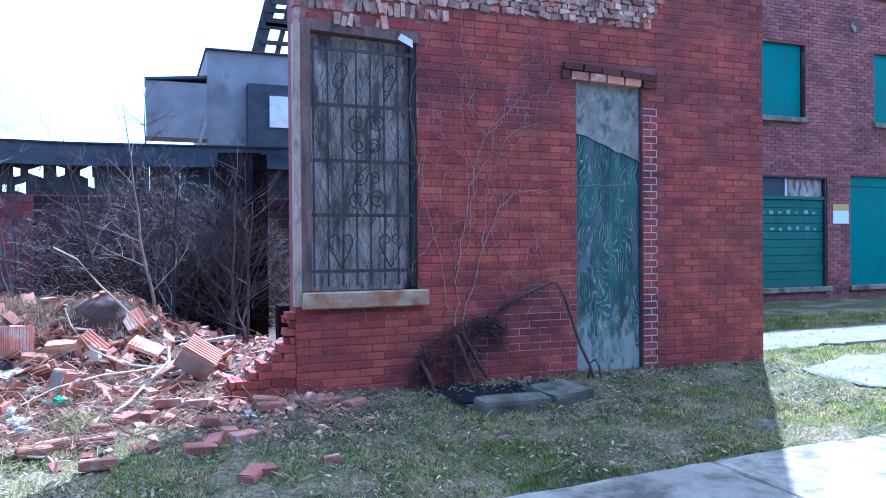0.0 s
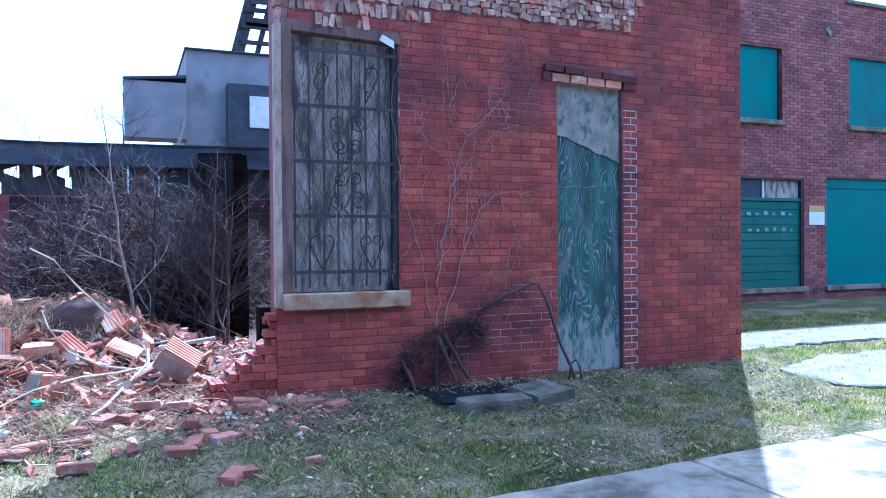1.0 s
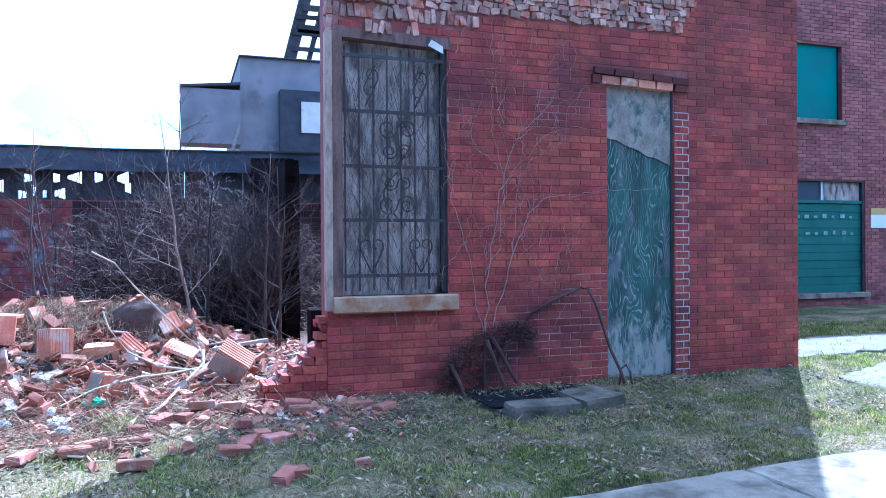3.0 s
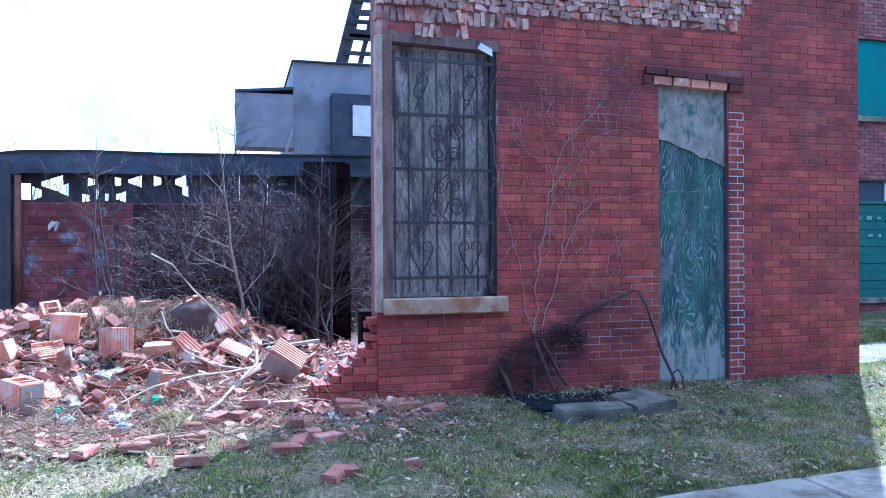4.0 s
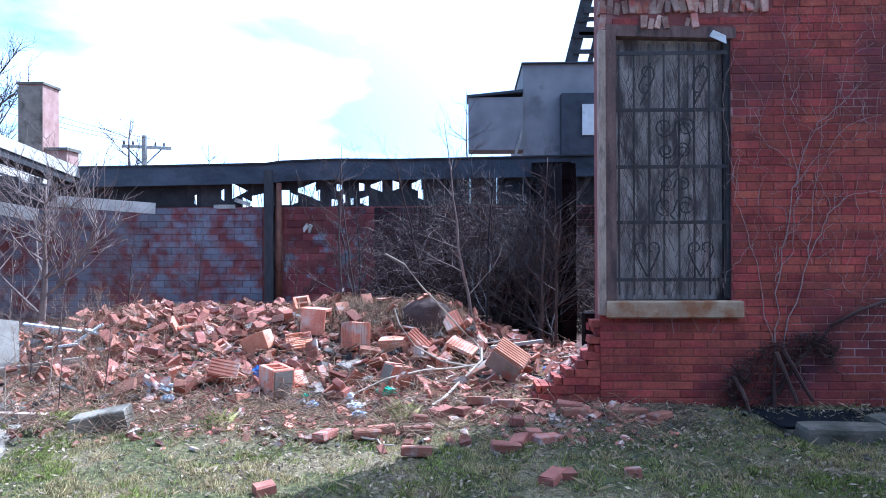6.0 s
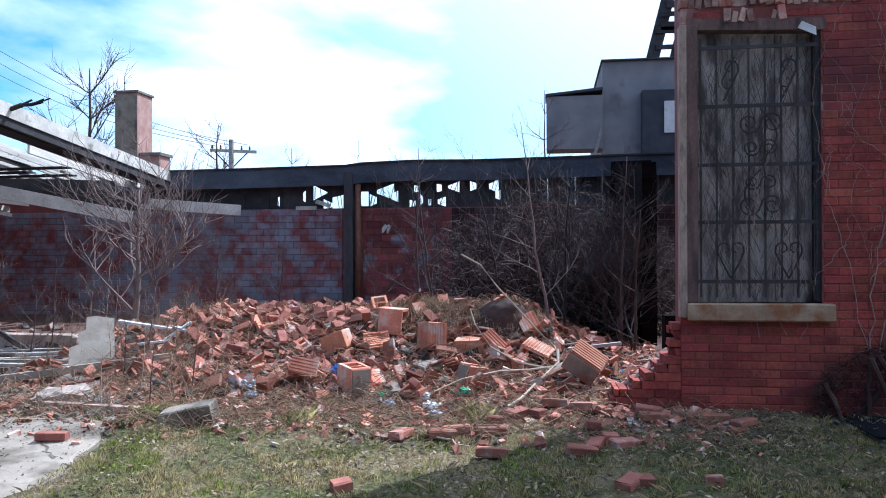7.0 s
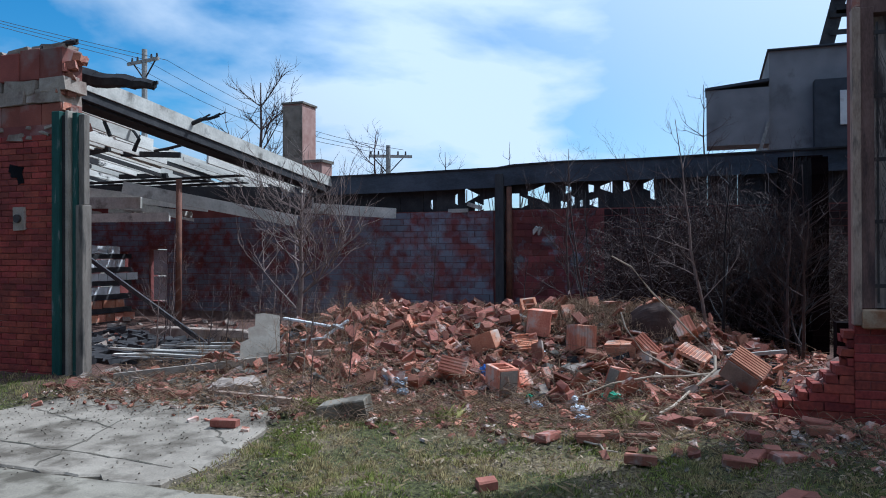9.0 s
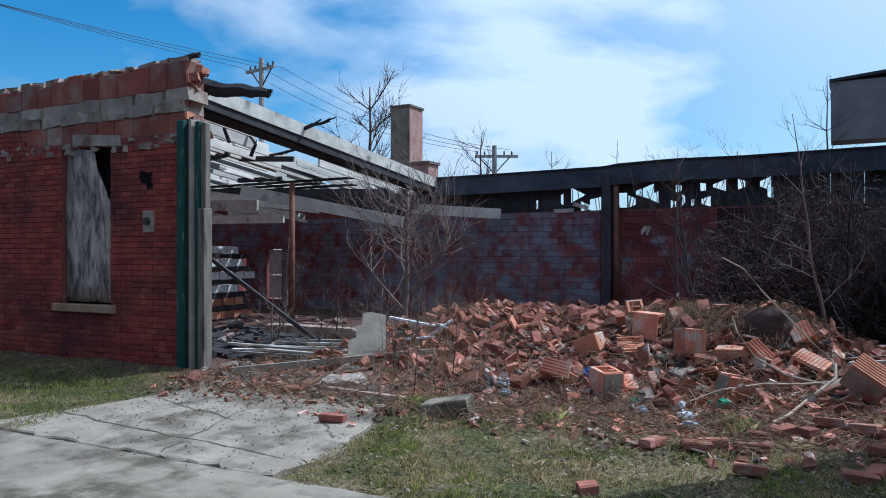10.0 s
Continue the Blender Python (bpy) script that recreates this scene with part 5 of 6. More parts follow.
def scatter(name, label, n, area, sizes, material, seed, weight, sink=0.25, tip=35):
    """Loose broken pieces on the ground, joined as one mass."""
    r = random.Random(seed)
    g = Geo()
    while n:
        x, y = r.uniform(area[0], area[1]), r.uniform(area[2], area[3])
        if r.random() > weight(x, y):
            continue
        n -= 1
        k = r.uniform(*sizes)
        size = (k, k * r.uniform(0.45, 0.9), k * r.uniform(0.2, 0.5))
        g.lump(pose(x, y, ground_z(x, y) + size[2] * (0.5 - sink) + 0.03 * (hump(x, y) > 0.2) * r.random(), r.uniform(-tip, tip), r.uniform(-tip, tip), r.uniform(0, 360)), size, r.random(), 0.3)
    return solid(name, g, material, label, "rubble", kind="stuff")


on_pile = lambda x, y: ease(0.0, 0.12, hump(x, y)) * (0.25 + 0.75 * ease(3.6, 2.6, y))
toe = lambda x, y: ease(-1.35, -0.2, y) * ease(-7.2, -6.0, x) * (1 - ease(0.0, 0.5, x)) * (1 - 0.8 * (x < -3.9 and y < -0.6))
scatter("brick_rubble", "broken terracotta and brick pieces heaped across the mound", 2300, (-7.2, 0.1, -0.4, 3.7), (0.02, 0.13), CLAY_I, 1, on_pile)
scatter("brick_rubble", "broken red brick pieces heaped across the mound", 1300, (-7.2, 0.1, -0.5, 3.5), (0.02, 0.12), BRICK_OLD_I, 2, on_pile)
shards = Geo()
sr = random.Random(61)
for k in range(380):
    x, y = sr.uniform(-6.4, -0.2), sr.uniform(0.0, 3.2)
    if hump(x, y) > 0.03:
        w0 = sr.uniform(0.06, 0.2)
        shards.lump(pose(x, y, ground_z(x, y) + sr.uniform(0.02, 0.12), sr.uniform(-70, 70), sr.uniform(-70, 70), sr.uniform(0, 360)), (w0, w0 * sr.uniform(0.5, 1.0), 0.024), k, 0.25)
solid("tile_shards", shards, CLAY_I, "thin broken tile shards sticking out of the mound", "rubble", kind="stuff")
scatter("mortar_rubble", "pale mortar lumps and plaster among the rubble", 260, (-7.2, 0.1, -0.7, 3.5), (0.04, 0.15), CONCRETE_OLD, 3, on_pile)
scatter("brick_crumbs", "small red brick crumbs spilled over the grass", 2500, (-6.6, 0.6, -1.3, 0.8), (0.015, 0.1), CLAY_I, 4, toe)
scatter("stone_crumbs", "grey stones and mortar crumbs by the wall foot", 420, (-2.2, 4.6, -1.5, -0.05), (0.012, 0.06), CURB, 5, lambda x, y: ease(-1.6, -0.1, y) * (1 - 0.75 * ease(0.5, 2.5, x)), 0.42)
scatter("drive_grit", "grey grit and mortar dust on the concrete drive", 1900, (-7.3, -4.1, -2.6, -0.3), (0.004, 0.017), CONCRETE, 16, lambda x, y: 0.12 + 0.88 * ease(-2.2, -0.6, y), 0.1)
scatter("drive_crumbs", "brick crumbs and grit strewn on the concrete drive", 240, (-7.0, -4.2, -1.7, -0.3), (0.01, 0.07), CLAY_I, 6, lambda x, y: ease(-1.5, -0.4, y) ** 2, 0.1)
scatter("shop_rubble", "bricks and plaster strewn on the floor of the ruin", 190, (-11.5, -5.4, -0.45, 5.5), (0.05, 0.22), CLAY_GREY, 7, lambda x, y: 0.0 if x < -7.1 and y < 0.4 else 0.4 + 0.6 * ease(2, 0, y), 0.2)
scatter("shop_rubble", "red bricks strewn on the floor of the ruin", 70, (-9.5, -5.2, -0.6, 3.0), (0.07, 0.21), BRICK_OLD_I, 8, lambda x, y: 0.0 if x < -7.1 and y < 0.4 else 0.2 + 0.8 * ease(1.4, -0.3, y), 0.2)


scatter("burnt_debris", "charred splinters and soot-black scraps on the floor of the ruin", 650, (-10.5, -5.5, 0.35, 3.6), (0.04, 0.3), CHARRED, 31, lambda x, y: 0.0 if x < -7.1 and y < 0.4 else 1.0, 0.2, 18)
# Charred scraps, with extra black pieces standing for shade in the gaps.
scatter("burnt_debris", "charred scraps between the broken tiles that also darken the shaded gaps", 420, (-5.6, -0.2, -0.3, 2.4), (0.03, 0.13), CHARRED, 32, on_pile, 0.2, 30)
scatter("mortar_bank", "pale crumbled mortar banked along the concrete drive", 700, (-6.6, -4.5, -0.75, 0.05), (0.02, 0.11), CONCRETE_OLD, 23, lambda x, y: ease(0.4, 0.1, abs(y + 0.3 - 0.1 * math.sin(x * 3))), 0.3)


def hollow_tile(label, m, l, w, h, cells, ribs, skin, seed):
    """A structural clay tile round its centre: open cells along z, thick shell and webs, scored sides, chipped rims."""
    ob = thing("clay_tile", label, "clay tile", group="clay tiles in the rubble")
    r = random.Random(seed)
    t = 0.026
    a, b, c = l / 2, w / 2, h / 2

    def chipped(g):
        g.v = [(x + r.uniform(-0.003, 0.003), y + r.uniform(-0.003, 0.003), z + (r.uniform(-0.012, 0.0) * (1 if z > 0 else -1))) for x, y, z in g.v]
        return g

    shell = Geo()
    shell.box(-a, a, -b, -b + t, -c, c, bevel=0.005).box(-a, a, b - t, b, -c, c, bevel=0.005)
    shell.box(-a, -a + t, -b + t, b - t, -c, c).box(a - t, a, -b + t, b - t, -c, c)
    body = part("shell", chipped(shell), CLAY, ob)
    for i in range(1, cells):
        if l >= w:
            x = -a + l * i / cells
            part("web", chipped(Geo().box(x - 0.01, x + 0.01, -b + t, b - t, -c + 0.006, c - 0.008)), CLAY, ob)
        else:
            y = -b + w * i / cells
            part("web", chipped(Geo().box(-a + t, a - t, y - 0.01, y + 0.01, -c + 0.006, c - 0.008)), CLAY, ob)
    if ribs:
        g = Geo()
        for i in range(max(4, int(l / 0.03))):
            x = -a + 0.018 + 0.03 * i
            for s in (-1, 1):
                g.box(x - 0.009, x + 0.009, min(s * b, s * (b + 0.007)), max(s * b, s * (b + 0.007)), -c + 0.008, c - 0.012)
        for i in range(max(4, int(w / 0.03))):
            y = -b + 0.018 + 0.03 * i
            for s in (-1, 1):
                g.box(min(s * a, s * (a + 0.007)), max(s * a, s * (a + 0.007)), y - 0.009, y + 0.009, -c + 0.008, c - 0.012)
        tagged(part("scoring", g, CLAY, body, "scored ribs"), kind="stuff")
    if skin == "x":
        part("cement_skin", chipped(Geo().box(-a - 0.014, -a - 0.0005, -b + 0.012, b - 0.02, -c + 0.012, c - 0.012)), CLAY_GREY, body, "grey cement skin")
    if skin == "y":
        part("cement_skin", chipped(Geo().box(-a + 0.012, a - 0.02, -b - 0.014, -b - 0.0005, -c + 0.012, c - 0.012)), CLAY_GREY, body, "grey cement skin")
    ob.matrix_basis = m
    return ob


RIBBED, SMEARED, PLAIN = "ribbed terracotta hollow tile lying in the rubble", "cement-smeared terracotta hollow tile lying in the rubble", "plain red hollow tile half buried in the rubble"
for k, (label, x, y, z, rx, ry, rz, l, w, h, cells, ribs, skin) in enumerate((
    (SMEARED, -0.77, 0.53, 0.26, 127, -23, 64, 0.21, 0.21, 0.31, 2, True, "x"),
    (RIBBED, -1.21, 1.02, 0.25, -72, -64, -30, 0.19, 0.26, 0.30, 1, True, ""),
    (SMEARED, -2.73, 0.15, 0.13, 5, 0, 41, 0.19, 0.26, 0.27, 2, False, "y"),
    (PLAIN, -3.14, 1.05, 0.35, 159, 0, 83, 0.20, 0.25, 0.18, 2, False, ""),
    (RIBBED, -3.24, 0.34, 0.17, 116, -58, 80, 0.15, 0.26, 0.26, 2, True, ""),
    ("small two-celled hollow tile tipped on the rubble", -3.49, 1.11, 0.28, 144, -32, 148, 0.15, 0.12, 0.14, 2, False, ""),
    ("open two-celled tile standing on top of the mound", -2.92, 1.99, 0.60, 33, -5, 22, 0.17, 0.22, 0.20, 2, False, ""),
    (RIBBED, -2.21, 1.14, 0.40, -6, 5, 39, 0.20, 0.22, 0.28, 2, True, ""),
    (SMEARED, -1.75, 0.43, 0.15, 16, 11, 68, 0.34, 0.12, 0.19, 2, False, "x"),
    (RIBBED, -2.76, 1.17, 0.31, 84, -27, 112, 0.20, 0.08, 0.27, 2, True, ""),
    (PLAIN, -2.66, 1.46, 0.52, 15, 94, 8, 0.26, 0.22, 0.26, 2, False, ""),
    (RIBBED, -1.62, 1.12, 0.34, 143, -30, 49, 0.11, 0.16, 0.25, 1, True, ""),
    (RIBBED, -1.27, 1.51, 0.49, 35, -43, -109, 0.11, 0.17, 0.23, 2, True, ""),
    (PLAIN, -1.84, 1.22, 0.31, 87, -2, 91, 0.26, 0.13, 0.30, 2, False, ""),
    (RIBBED, -4.05, 1.7, 0.36, -20, 80, 25, 0.18, 0.2, 0.26, 2, True, ""),
    (PLAIN, -1.55, 0.95, 0.24, 70, 20, 40, 0.2, 0.12, 0.22, 2, False, ""),
    (PLAIN, -5.9, 1.7, 0.3, 10, 40, 0, 0.2, 0.13, 0.14, 2, False, ""))):
    hollow_tile(label, pose(x, y, z, rx, ry, rz), l, w, h, cells, ribs, skin, k)
for k, (x, y, z, rx, ry, rz, l, w, h, mt) in enumerate(((-2.36, 0.33, 0.15, 57, 1, 59, 0.10, 0.20, 0.028, CLAY), (-2.39, 0.13, 0.06, 34, -11, 30, 0.12, 0.11, 0.058, CLAY_GREY), (-2.16, 0.68, 0.18, 12, -12, 39, 0.19, 0.17, 0.05, CLAY_GREY), (-2.57, 0.30, 0.14, 64, 3, 65, 0.18, 0.13, 0.028, CLAY), (-2.97, -0.07, 0.02, 77, 5, 62, 0.16, 0.10, 0.10, CLAY), (-2.05, 0.95, 0.28, 20, 10, 20, 0.2, 0.1, 0.07, BRICK_OLD), (-1.95, 0.7, 0.2, -20, 30, 70, 0.2, 0.14, 0.03, CLAY), (-1.0, 0.72, 0.16, 10, -25, 10, 0.22, 0.14, 0.05, CLAY_GREY), (-1.5, 0.3, 0.1, 30, 20, 50, 0.2, 0.1, 0.06, BRICK_OLD), (-1.2, 0.35, 0.1, -20, 15, 100, 0.2, 0.1, 0.06, CLAY_GREY))):
    g = Geo().box(-l / 2, l / 2, -w / 2, w / 2, -h / 2, h / 2, bevel=0.006)
    g.v = [(p + rng.uniform(-0.005, 0.005), q + rng.uniform(-0.005, 0.005), o + rng.uniform(-0.003, 0.003)) for p, q, o in g.v]
    ob = solid("tile_fragment", g, mt, "broken flat piece of clay tile in the rubble", "clay tile", "tile fragments in the rubble")
    ob.matrix_basis = pose(x, y, z, rx, ry, rz)


def loose_brick(seed, material):
    """A whole or snapped brick with chipped corners."""
    r = random.Random(seed)
    g = Geo()
    ln = 0.11 if seed in (3, 4, 5) else 0.2
    g.box(-ln / 2, ln / 2, -0.048, 0.048, 0, 0.058, bevel=0.006)
    g.v = [(x + r.uniform(-0.005, 0.005), y + r.uniform(-0.004, 0.004), z + r.uniform(-0.004, 0.004)) for x, y, z in g.v]
    return solid("loose_brick", g, material, "old red brick lying loose on the ground", "brick", "loose bricks")


kinds = [loose_brick(k, BRICK_OLD) for k in range(8)]
spots = [(-1.45, -1.28, 8), (-1.82, -0.9, 20), (-0.62, -1.75, 60), (-0.54, -1.7, 10), (-0.14, -1.66, 80), (-2.25, -1.96, 30), (-0.77, -1.05, 75), (-0.58, -1.0, 35), (-0.87, -1.18, 5), (-1.73, -0.8, 5), (-1.48, -0.82, 10), (-0.66, -0.88, 95), (-0.97, -0.1, 5), (-0.71, -0.16, 65), (-0.3, -0.3, 12), (0.15, -0.3, 5), (-4.55, -1.25, 15), (-5.5, -0.55, 10), (-5.75, -0.5, 25), (-6.2, -0.6, 5), (-6.5, -0.45, 15), (-5.95, -0.3, 70), (-5.3, -0.25, 30), (-6.9, -0.35, 8), (-4.85, -0.5, 40), (0.32, -0.42, 40), (-2.1, -0.95, 70)]
for k in range(8):
    spots.append((rng.uniform(-1.6, 0.1), rng.uniform(-0.7, -0.1), rng.uniform(0, 180)))
for k, (x, y, a) in enumerate(spots):
    m = pose(x, y, ground_z(x, y) + (0.0 if k < 28 else 0.02), rng.uniform(-7, 7), rng.uniform(-7, 7), a)
    if k < len(kinds):
        kinds[k].matrix_basis = m
    else:
        copy_thing(kinds[k % len(kinds)], m)
for k in range(150):
    x, y = (rng.gauss(-4.15, 0.6), rng.gauss(2.2, 0.45)) if k < 100 else (rng.uniform(-5.5, -0.5), rng.uniform(0.0, 2.2))
    copy_thing(kinds[k % len(kinds)], pose(x, y, ground_z(x, y) + rng.uniform(0.02, 0.09), rng.uniform(-50, 50), rng.uniform(-50, 50), rng.uniform(0, 360)))

stems = Geo()
sr = random.Random(62)
for k in range(11000):
    x, y = sr.uniform(-6.8, 0.1), sr.uniform(-1.0, 2.9)
    if sr.random() > (0.6 if y < 0.4 else 0.34) * (1 - 0.75 * ease(-1.6, -0.6, x)):
        continue
    a, ln = sr.uniform(0, 6.28), sr.uniform(0.12, 0.5)
    z0 = ground_z(x, y) + sr.uniform(0.01, 0.09 + 0.07 * (y > 0))
    x1, y1 = x + ln * math.cos(a), y + ln * math.sin(a) * 0.6
    stems.tube([(x, y, z0), ((x + x1) / 2 + sr.uniform(-0.03, 0.03), (y + y1) / 2 + sr.uniform(-0.03, 0.03), (z0 + ground_z(x1, y1)) / 2 + sr.uniform(0.03, 0.13)), (x1, y1, ground_z(x1, y1) + sr.uniform(0.0, 0.07))], sr.uniform(0.0016, 0.0042), 0.001, 3)
solid("dead_stems", stems, STEM, "tangle of dead brown stems over the rubble", "dead stems", kind="stuff")


def rough_block(name, m, size, seed, material, label, category, parent=None, wear=0.07):
    """A cast block with worn, pitted and rounded edges."""
    bm = bmesh.new()
    bmesh.ops.create_cube(bm, size=1)
    bmesh.ops.subdivide_edges(bm, edges=bm.edges[:], cuts=7, use_grid_fill=True)
    for v in bm.verts:
        c = v.co.copy()
        edge_near = sum(abs(q) > 0.42 for q in c)
        k = 1 - 0.7 * wear * max(0, edge_near - 1)
        v.co = Vector((c.x * size[0] * k, c.y * size[1] * k, c.z * size[2] * k)) + Vector((noise.noise(c * 3 + Vector((seed, 0, 0))), noise.noise(c * 3 + Vector((0, seed, 0))), noise.noise(c * 4 + Vector((0, 0, seed))))) * min(size) * wear
        v.co = m @ v.co
    me = bpy.data.meshes.new(name)
    bm.to_mesh(me); bm.free()
    me.materials.append(material)
    ob = new(name, me)
    if parent is not None:
        ob.parent = parent
        ob.matrix_parent_inverse = parent.matrix_basis.inverted()
        return tagged(ob, label)
    return tagged(ob, label, category)


block = solid("concrete_block", Geo().box(-0.2, 0.2, -0.1, 0.1, 0, 0.16, pose(-3.78, -0.70, -0.10, 5, -11, 8), 0.01), CONCRETE, "pale grey concrete block tipped in the grass edge", "block")
rough_block("concrete_lump", pose(-5.15, -0.25, 0.0, 8, -6, 20), (0.42, 0.26, 0.15), 5, PLASTER, "rough pale concrete lump beside the planks", "concrete lump", None, 0.22)

panel_g = Geo()
px = [(-0.2, 0.0), (0.2, 0.02), (0.19, 0.5), (0.02, 0.53), (-0.06, 0.52), (-0.06, 0.40), (-0.13, 0.38), (-0.12, 0.27), (-0.2, 0.24)]
n = len(px)
M = pose(-5.35, 0.45, 0.08, -34, 0, 30) @ Matrix.Scale(1.18, 4, (0, 0, 1))
panel_g.add([M @ Vector((x, -0.012, z)) for x, z in px] + [M @ Vector((x, 0.012, z)) for x, z in px], [tuple(range(n)), tuple(range(2 * n - 1, n - 1, -1))] + [(i, i + n, (i + 1) % n + n, (i + 1) % n) for i in range(n)])
solid("broken_panel", panel_g, PANEL_TAN, "jagged tan wall panel standing in the rubble", "panel")

# ---- planks and poles ----
def plank(a, b, w, h, material, label, category="plank", name="plank", group="planks on the ground"):
    return solid(name, Geo().bar(a, b, w, h, bevel=0.004), material, label, category, group)


for k in range(20):
    x0, y0 = rng.uniform(-7.8, -6.6), rng.uniform(0.6, 2.0)
    ln, a = rng.uniform(0.9, 2.2), radians(rng.uniform(-9, 12))
    z = ground_z(x0, y0) + 0.06 + 0.018 * (k % 7)
    plank((x0, y0, z), (x0 + ln * math.cos(a), y0 + ln * math.sin(a), z + rng.uniform(0, 0.06)), rng.uniform(0.03, 0.09), 0.022, PALE_WOOD if k % 3 else GREY_WOOD, "bleached wooden plank lying in the debris")
plank((-9.07, 2.0, 1.17), (-7.07, 2.0, 0.02), 0.035, 0.055, GREY_DARK, "grey timber leaning from the debris into the ruin", "timber", "leaning_timber")
plank((-6.6, -0.2, 0.02), (-4.7, 0.75, 0.22), 0.05, 0.07, PANEL_TAN, "white painted trim board lying across the debris")
plank((-5.3, -0.42, -0.02), (-4.3, -0.55, -0.02), 0.07, 0.05, TAN_WOOD, "short pale timber beside the drive")
for a, b, w0 in (((-5.5, 1.15, 0.52), (-5.0, 1.3, 0.43), 0.09), ((-5.05, 1.2, 0.30), (-4.8, 1.35, 0.5), 0.1), ((-4.95, 1.3, 0.45), (-4.7, 1.25, 0.38), 0.07), ((-5.2, 1.0, 0.3), (-4.9, 1.1, 0.33), 0.06)):
    plank(a, b, w0, 0.02, WHITE_PAINT, "broken white painted board sticking out behind the panel")
plank((-3.0, 1.9, 0.56), (-2.6, 1.6, 0.45), 0.1, 0.025, PALE_WOOD, "pale plank sticking out of the rubble")
plank((-0.9, 1.1, 0.3), (-0.4, 1.2, 0.35), 0.04, 0.03, PALE_WOOD, "pale batten lying behind the tiles")
for k in range(6):
    x, y, a = rng.uniform(-1.1, -0.1), rng.uniform(0.25, 1.6), rng.uniform(-0.5, 0.5)
    plank((x, y, ground_z(x, y) + 0.06), (x + 0.4 * math.cos(a), y + 0.4 * math.sin(a), ground_z(x, y) + 0.1), 0.03, 0.014, TAN_WOOD, "splintered lath in the rubble")
rough_block("low_wall", pose(-8.0, 3.0, 0.03), (1.7, 0.22, 0.26), 14, PLASTER, "low whitewashed wall stub inside the ruin", "wall stub")


def crumple(name, at, s, material, label, seed):
    """A crumpled plastic bag."""
    bm = bmesh.new()
    bmesh.ops.create_icosphere(bm, subdivisions=3, radius=1)
    for v in bm.verts:
        k = 0.72 + 0.55 * noise.noise(v.co * 2.1 + Vector((seed, 0, 0))) + 0.25 * noise.noise(v.co * 6 + Vector((0, seed, 0)))
        v.co = Vector((v.co.x * s[0], v.co.y * s[1], v.co.z * s[2])) * k
    me = bpy.data.meshes.new(name)
    bm.to_mesh(me); bm.free()
    me.materials.append(material)
    ob = new(name, me)
    ob.location = (at[0], at[1], ground_z(at[0], at[1]) + s[2] * 0.55 + 0.02)
    return tagged(ob, label, "litter", "plastic litter")


for k, (x, y, s, mt, lb) in enumerate(((-2.98, 0.5, (0.1, 0.08, 0.1), BAG_BLUE, "crumpled blue plastic bag in the rubble"), (-3.72, 0.12, (0.2, 0.12, 0.1), BAG_GREY, "grey torn plastic sack on the rubble"), (-2.0, -0.25, (0.1, 0.07, 0.06), BAG_WHITE, "white plastic bag on the rubble edge"), (-2.1, -0.02, (0.09, 0.07, 0.06), BAG_WHITE, "white plastic scrap in the rubble"), (-1.8, 0.1, (0.13, 0.08, 0.06), BAG_GREEN, "green plastic wrapper in the rubble"), (-2.45, 0.0, (0.05, 0.05, 0.04), BAG_GREEN, "small green plastic scrap in the rubble"), (-2.6, 1.05, (0.1, 0.07, 0.06), BAG_GREY, "blue-grey plastic scrap in the rubble"), (-2.35, -0.2, (0.08, 0.05, 0.05), BAG_GREY, "grey plastic scrap on the rubble edge"), (-1.95, -0.42, (0.09, 0.05, 0.04), BAG_GREY, "clear plastic scrap on the rubble edge"), (-3.55, -0.08, (0.09, 0.06, 0.05), BAG_GREY, "pale plastic scrap below the sack"), (-0.35, 1.1, (0.1, 0.06, 0.05), BAG_BLUE, "blue plastic scrap in the shade"), (-0.2, 0.8, (0.06, 0.05, 0.04), BAG_WHITE, "white plastic scrap in the shade"))):
    crumple("plastic_litter", (x, y), tuple(0.75 * q for q in s), mt, lb, k * 3.7)
dome = bmesh.new()
bmesh.ops.create_grid(dome, x_segments=18, y_segments=12, size=1)
for v in dome.verts:      # a stiff sheet bent over the crest, its front edge hanging
    u, w = v.co.x, v.co.y
    v.co = Vector((0.27 * u * (1 - 0.25 * max(0.0, -w)), 0.12 * w + 0.05 * u * u, 0.16 * (1 - u * u) + 0.15 * w - 0.06 * w * w + 0.03 * noise.noise(Vector((u * 2, w * 2, 4)))))
me = bpy.data.meshes.new("floor_mat"); dome.to_mesh(me); dome.free(); me.materials.append(MAT_BROWN)
ob = tagged(new("floor_mat", me), "stiff dark brown mat bent over the top of the rubble", "mat"); ob.matrix_basis = pose(-1.53, 1.50, 0.47, 12, 8, 6)
ob.modifiers.new("thick", "SOLIDIFY").thickness = 0.015
thatch = Geo()
tr = random.Random(88)
for k in range(4200):      # dead grass matted over the crest and hanging forward
    x = tr.uniform(-2.85, -1.2) if k % 5 else tr.uniform(-6.0, -3.2)
    y = tr.uniform(1.5, 2.0) if k % 5 else tr.uniform(2.6, 3.3)
    z = ground_z(x, y) + tr.uniform(0.0, 0.05)
    a, ln = tr.gauss(-1.57, 1.0), tr.uniform(0.08, 0.26)
    dx, dy = ln * math.cos(a), ln * math.sin(a)
    thatch.tube([(x, y, z), (x + dx * 0.4, y + dy * 0.4, z + tr.uniform(0.02, 0.09)), (x + dx, y + dy, z - tr.uniform(-0.03, 0.16))], 0.0016, 0.0008, 3)
solid("thatch", thatch, STEM, "matted dead grass hanging over the mound's crest", "dead grass", kind="stuff")

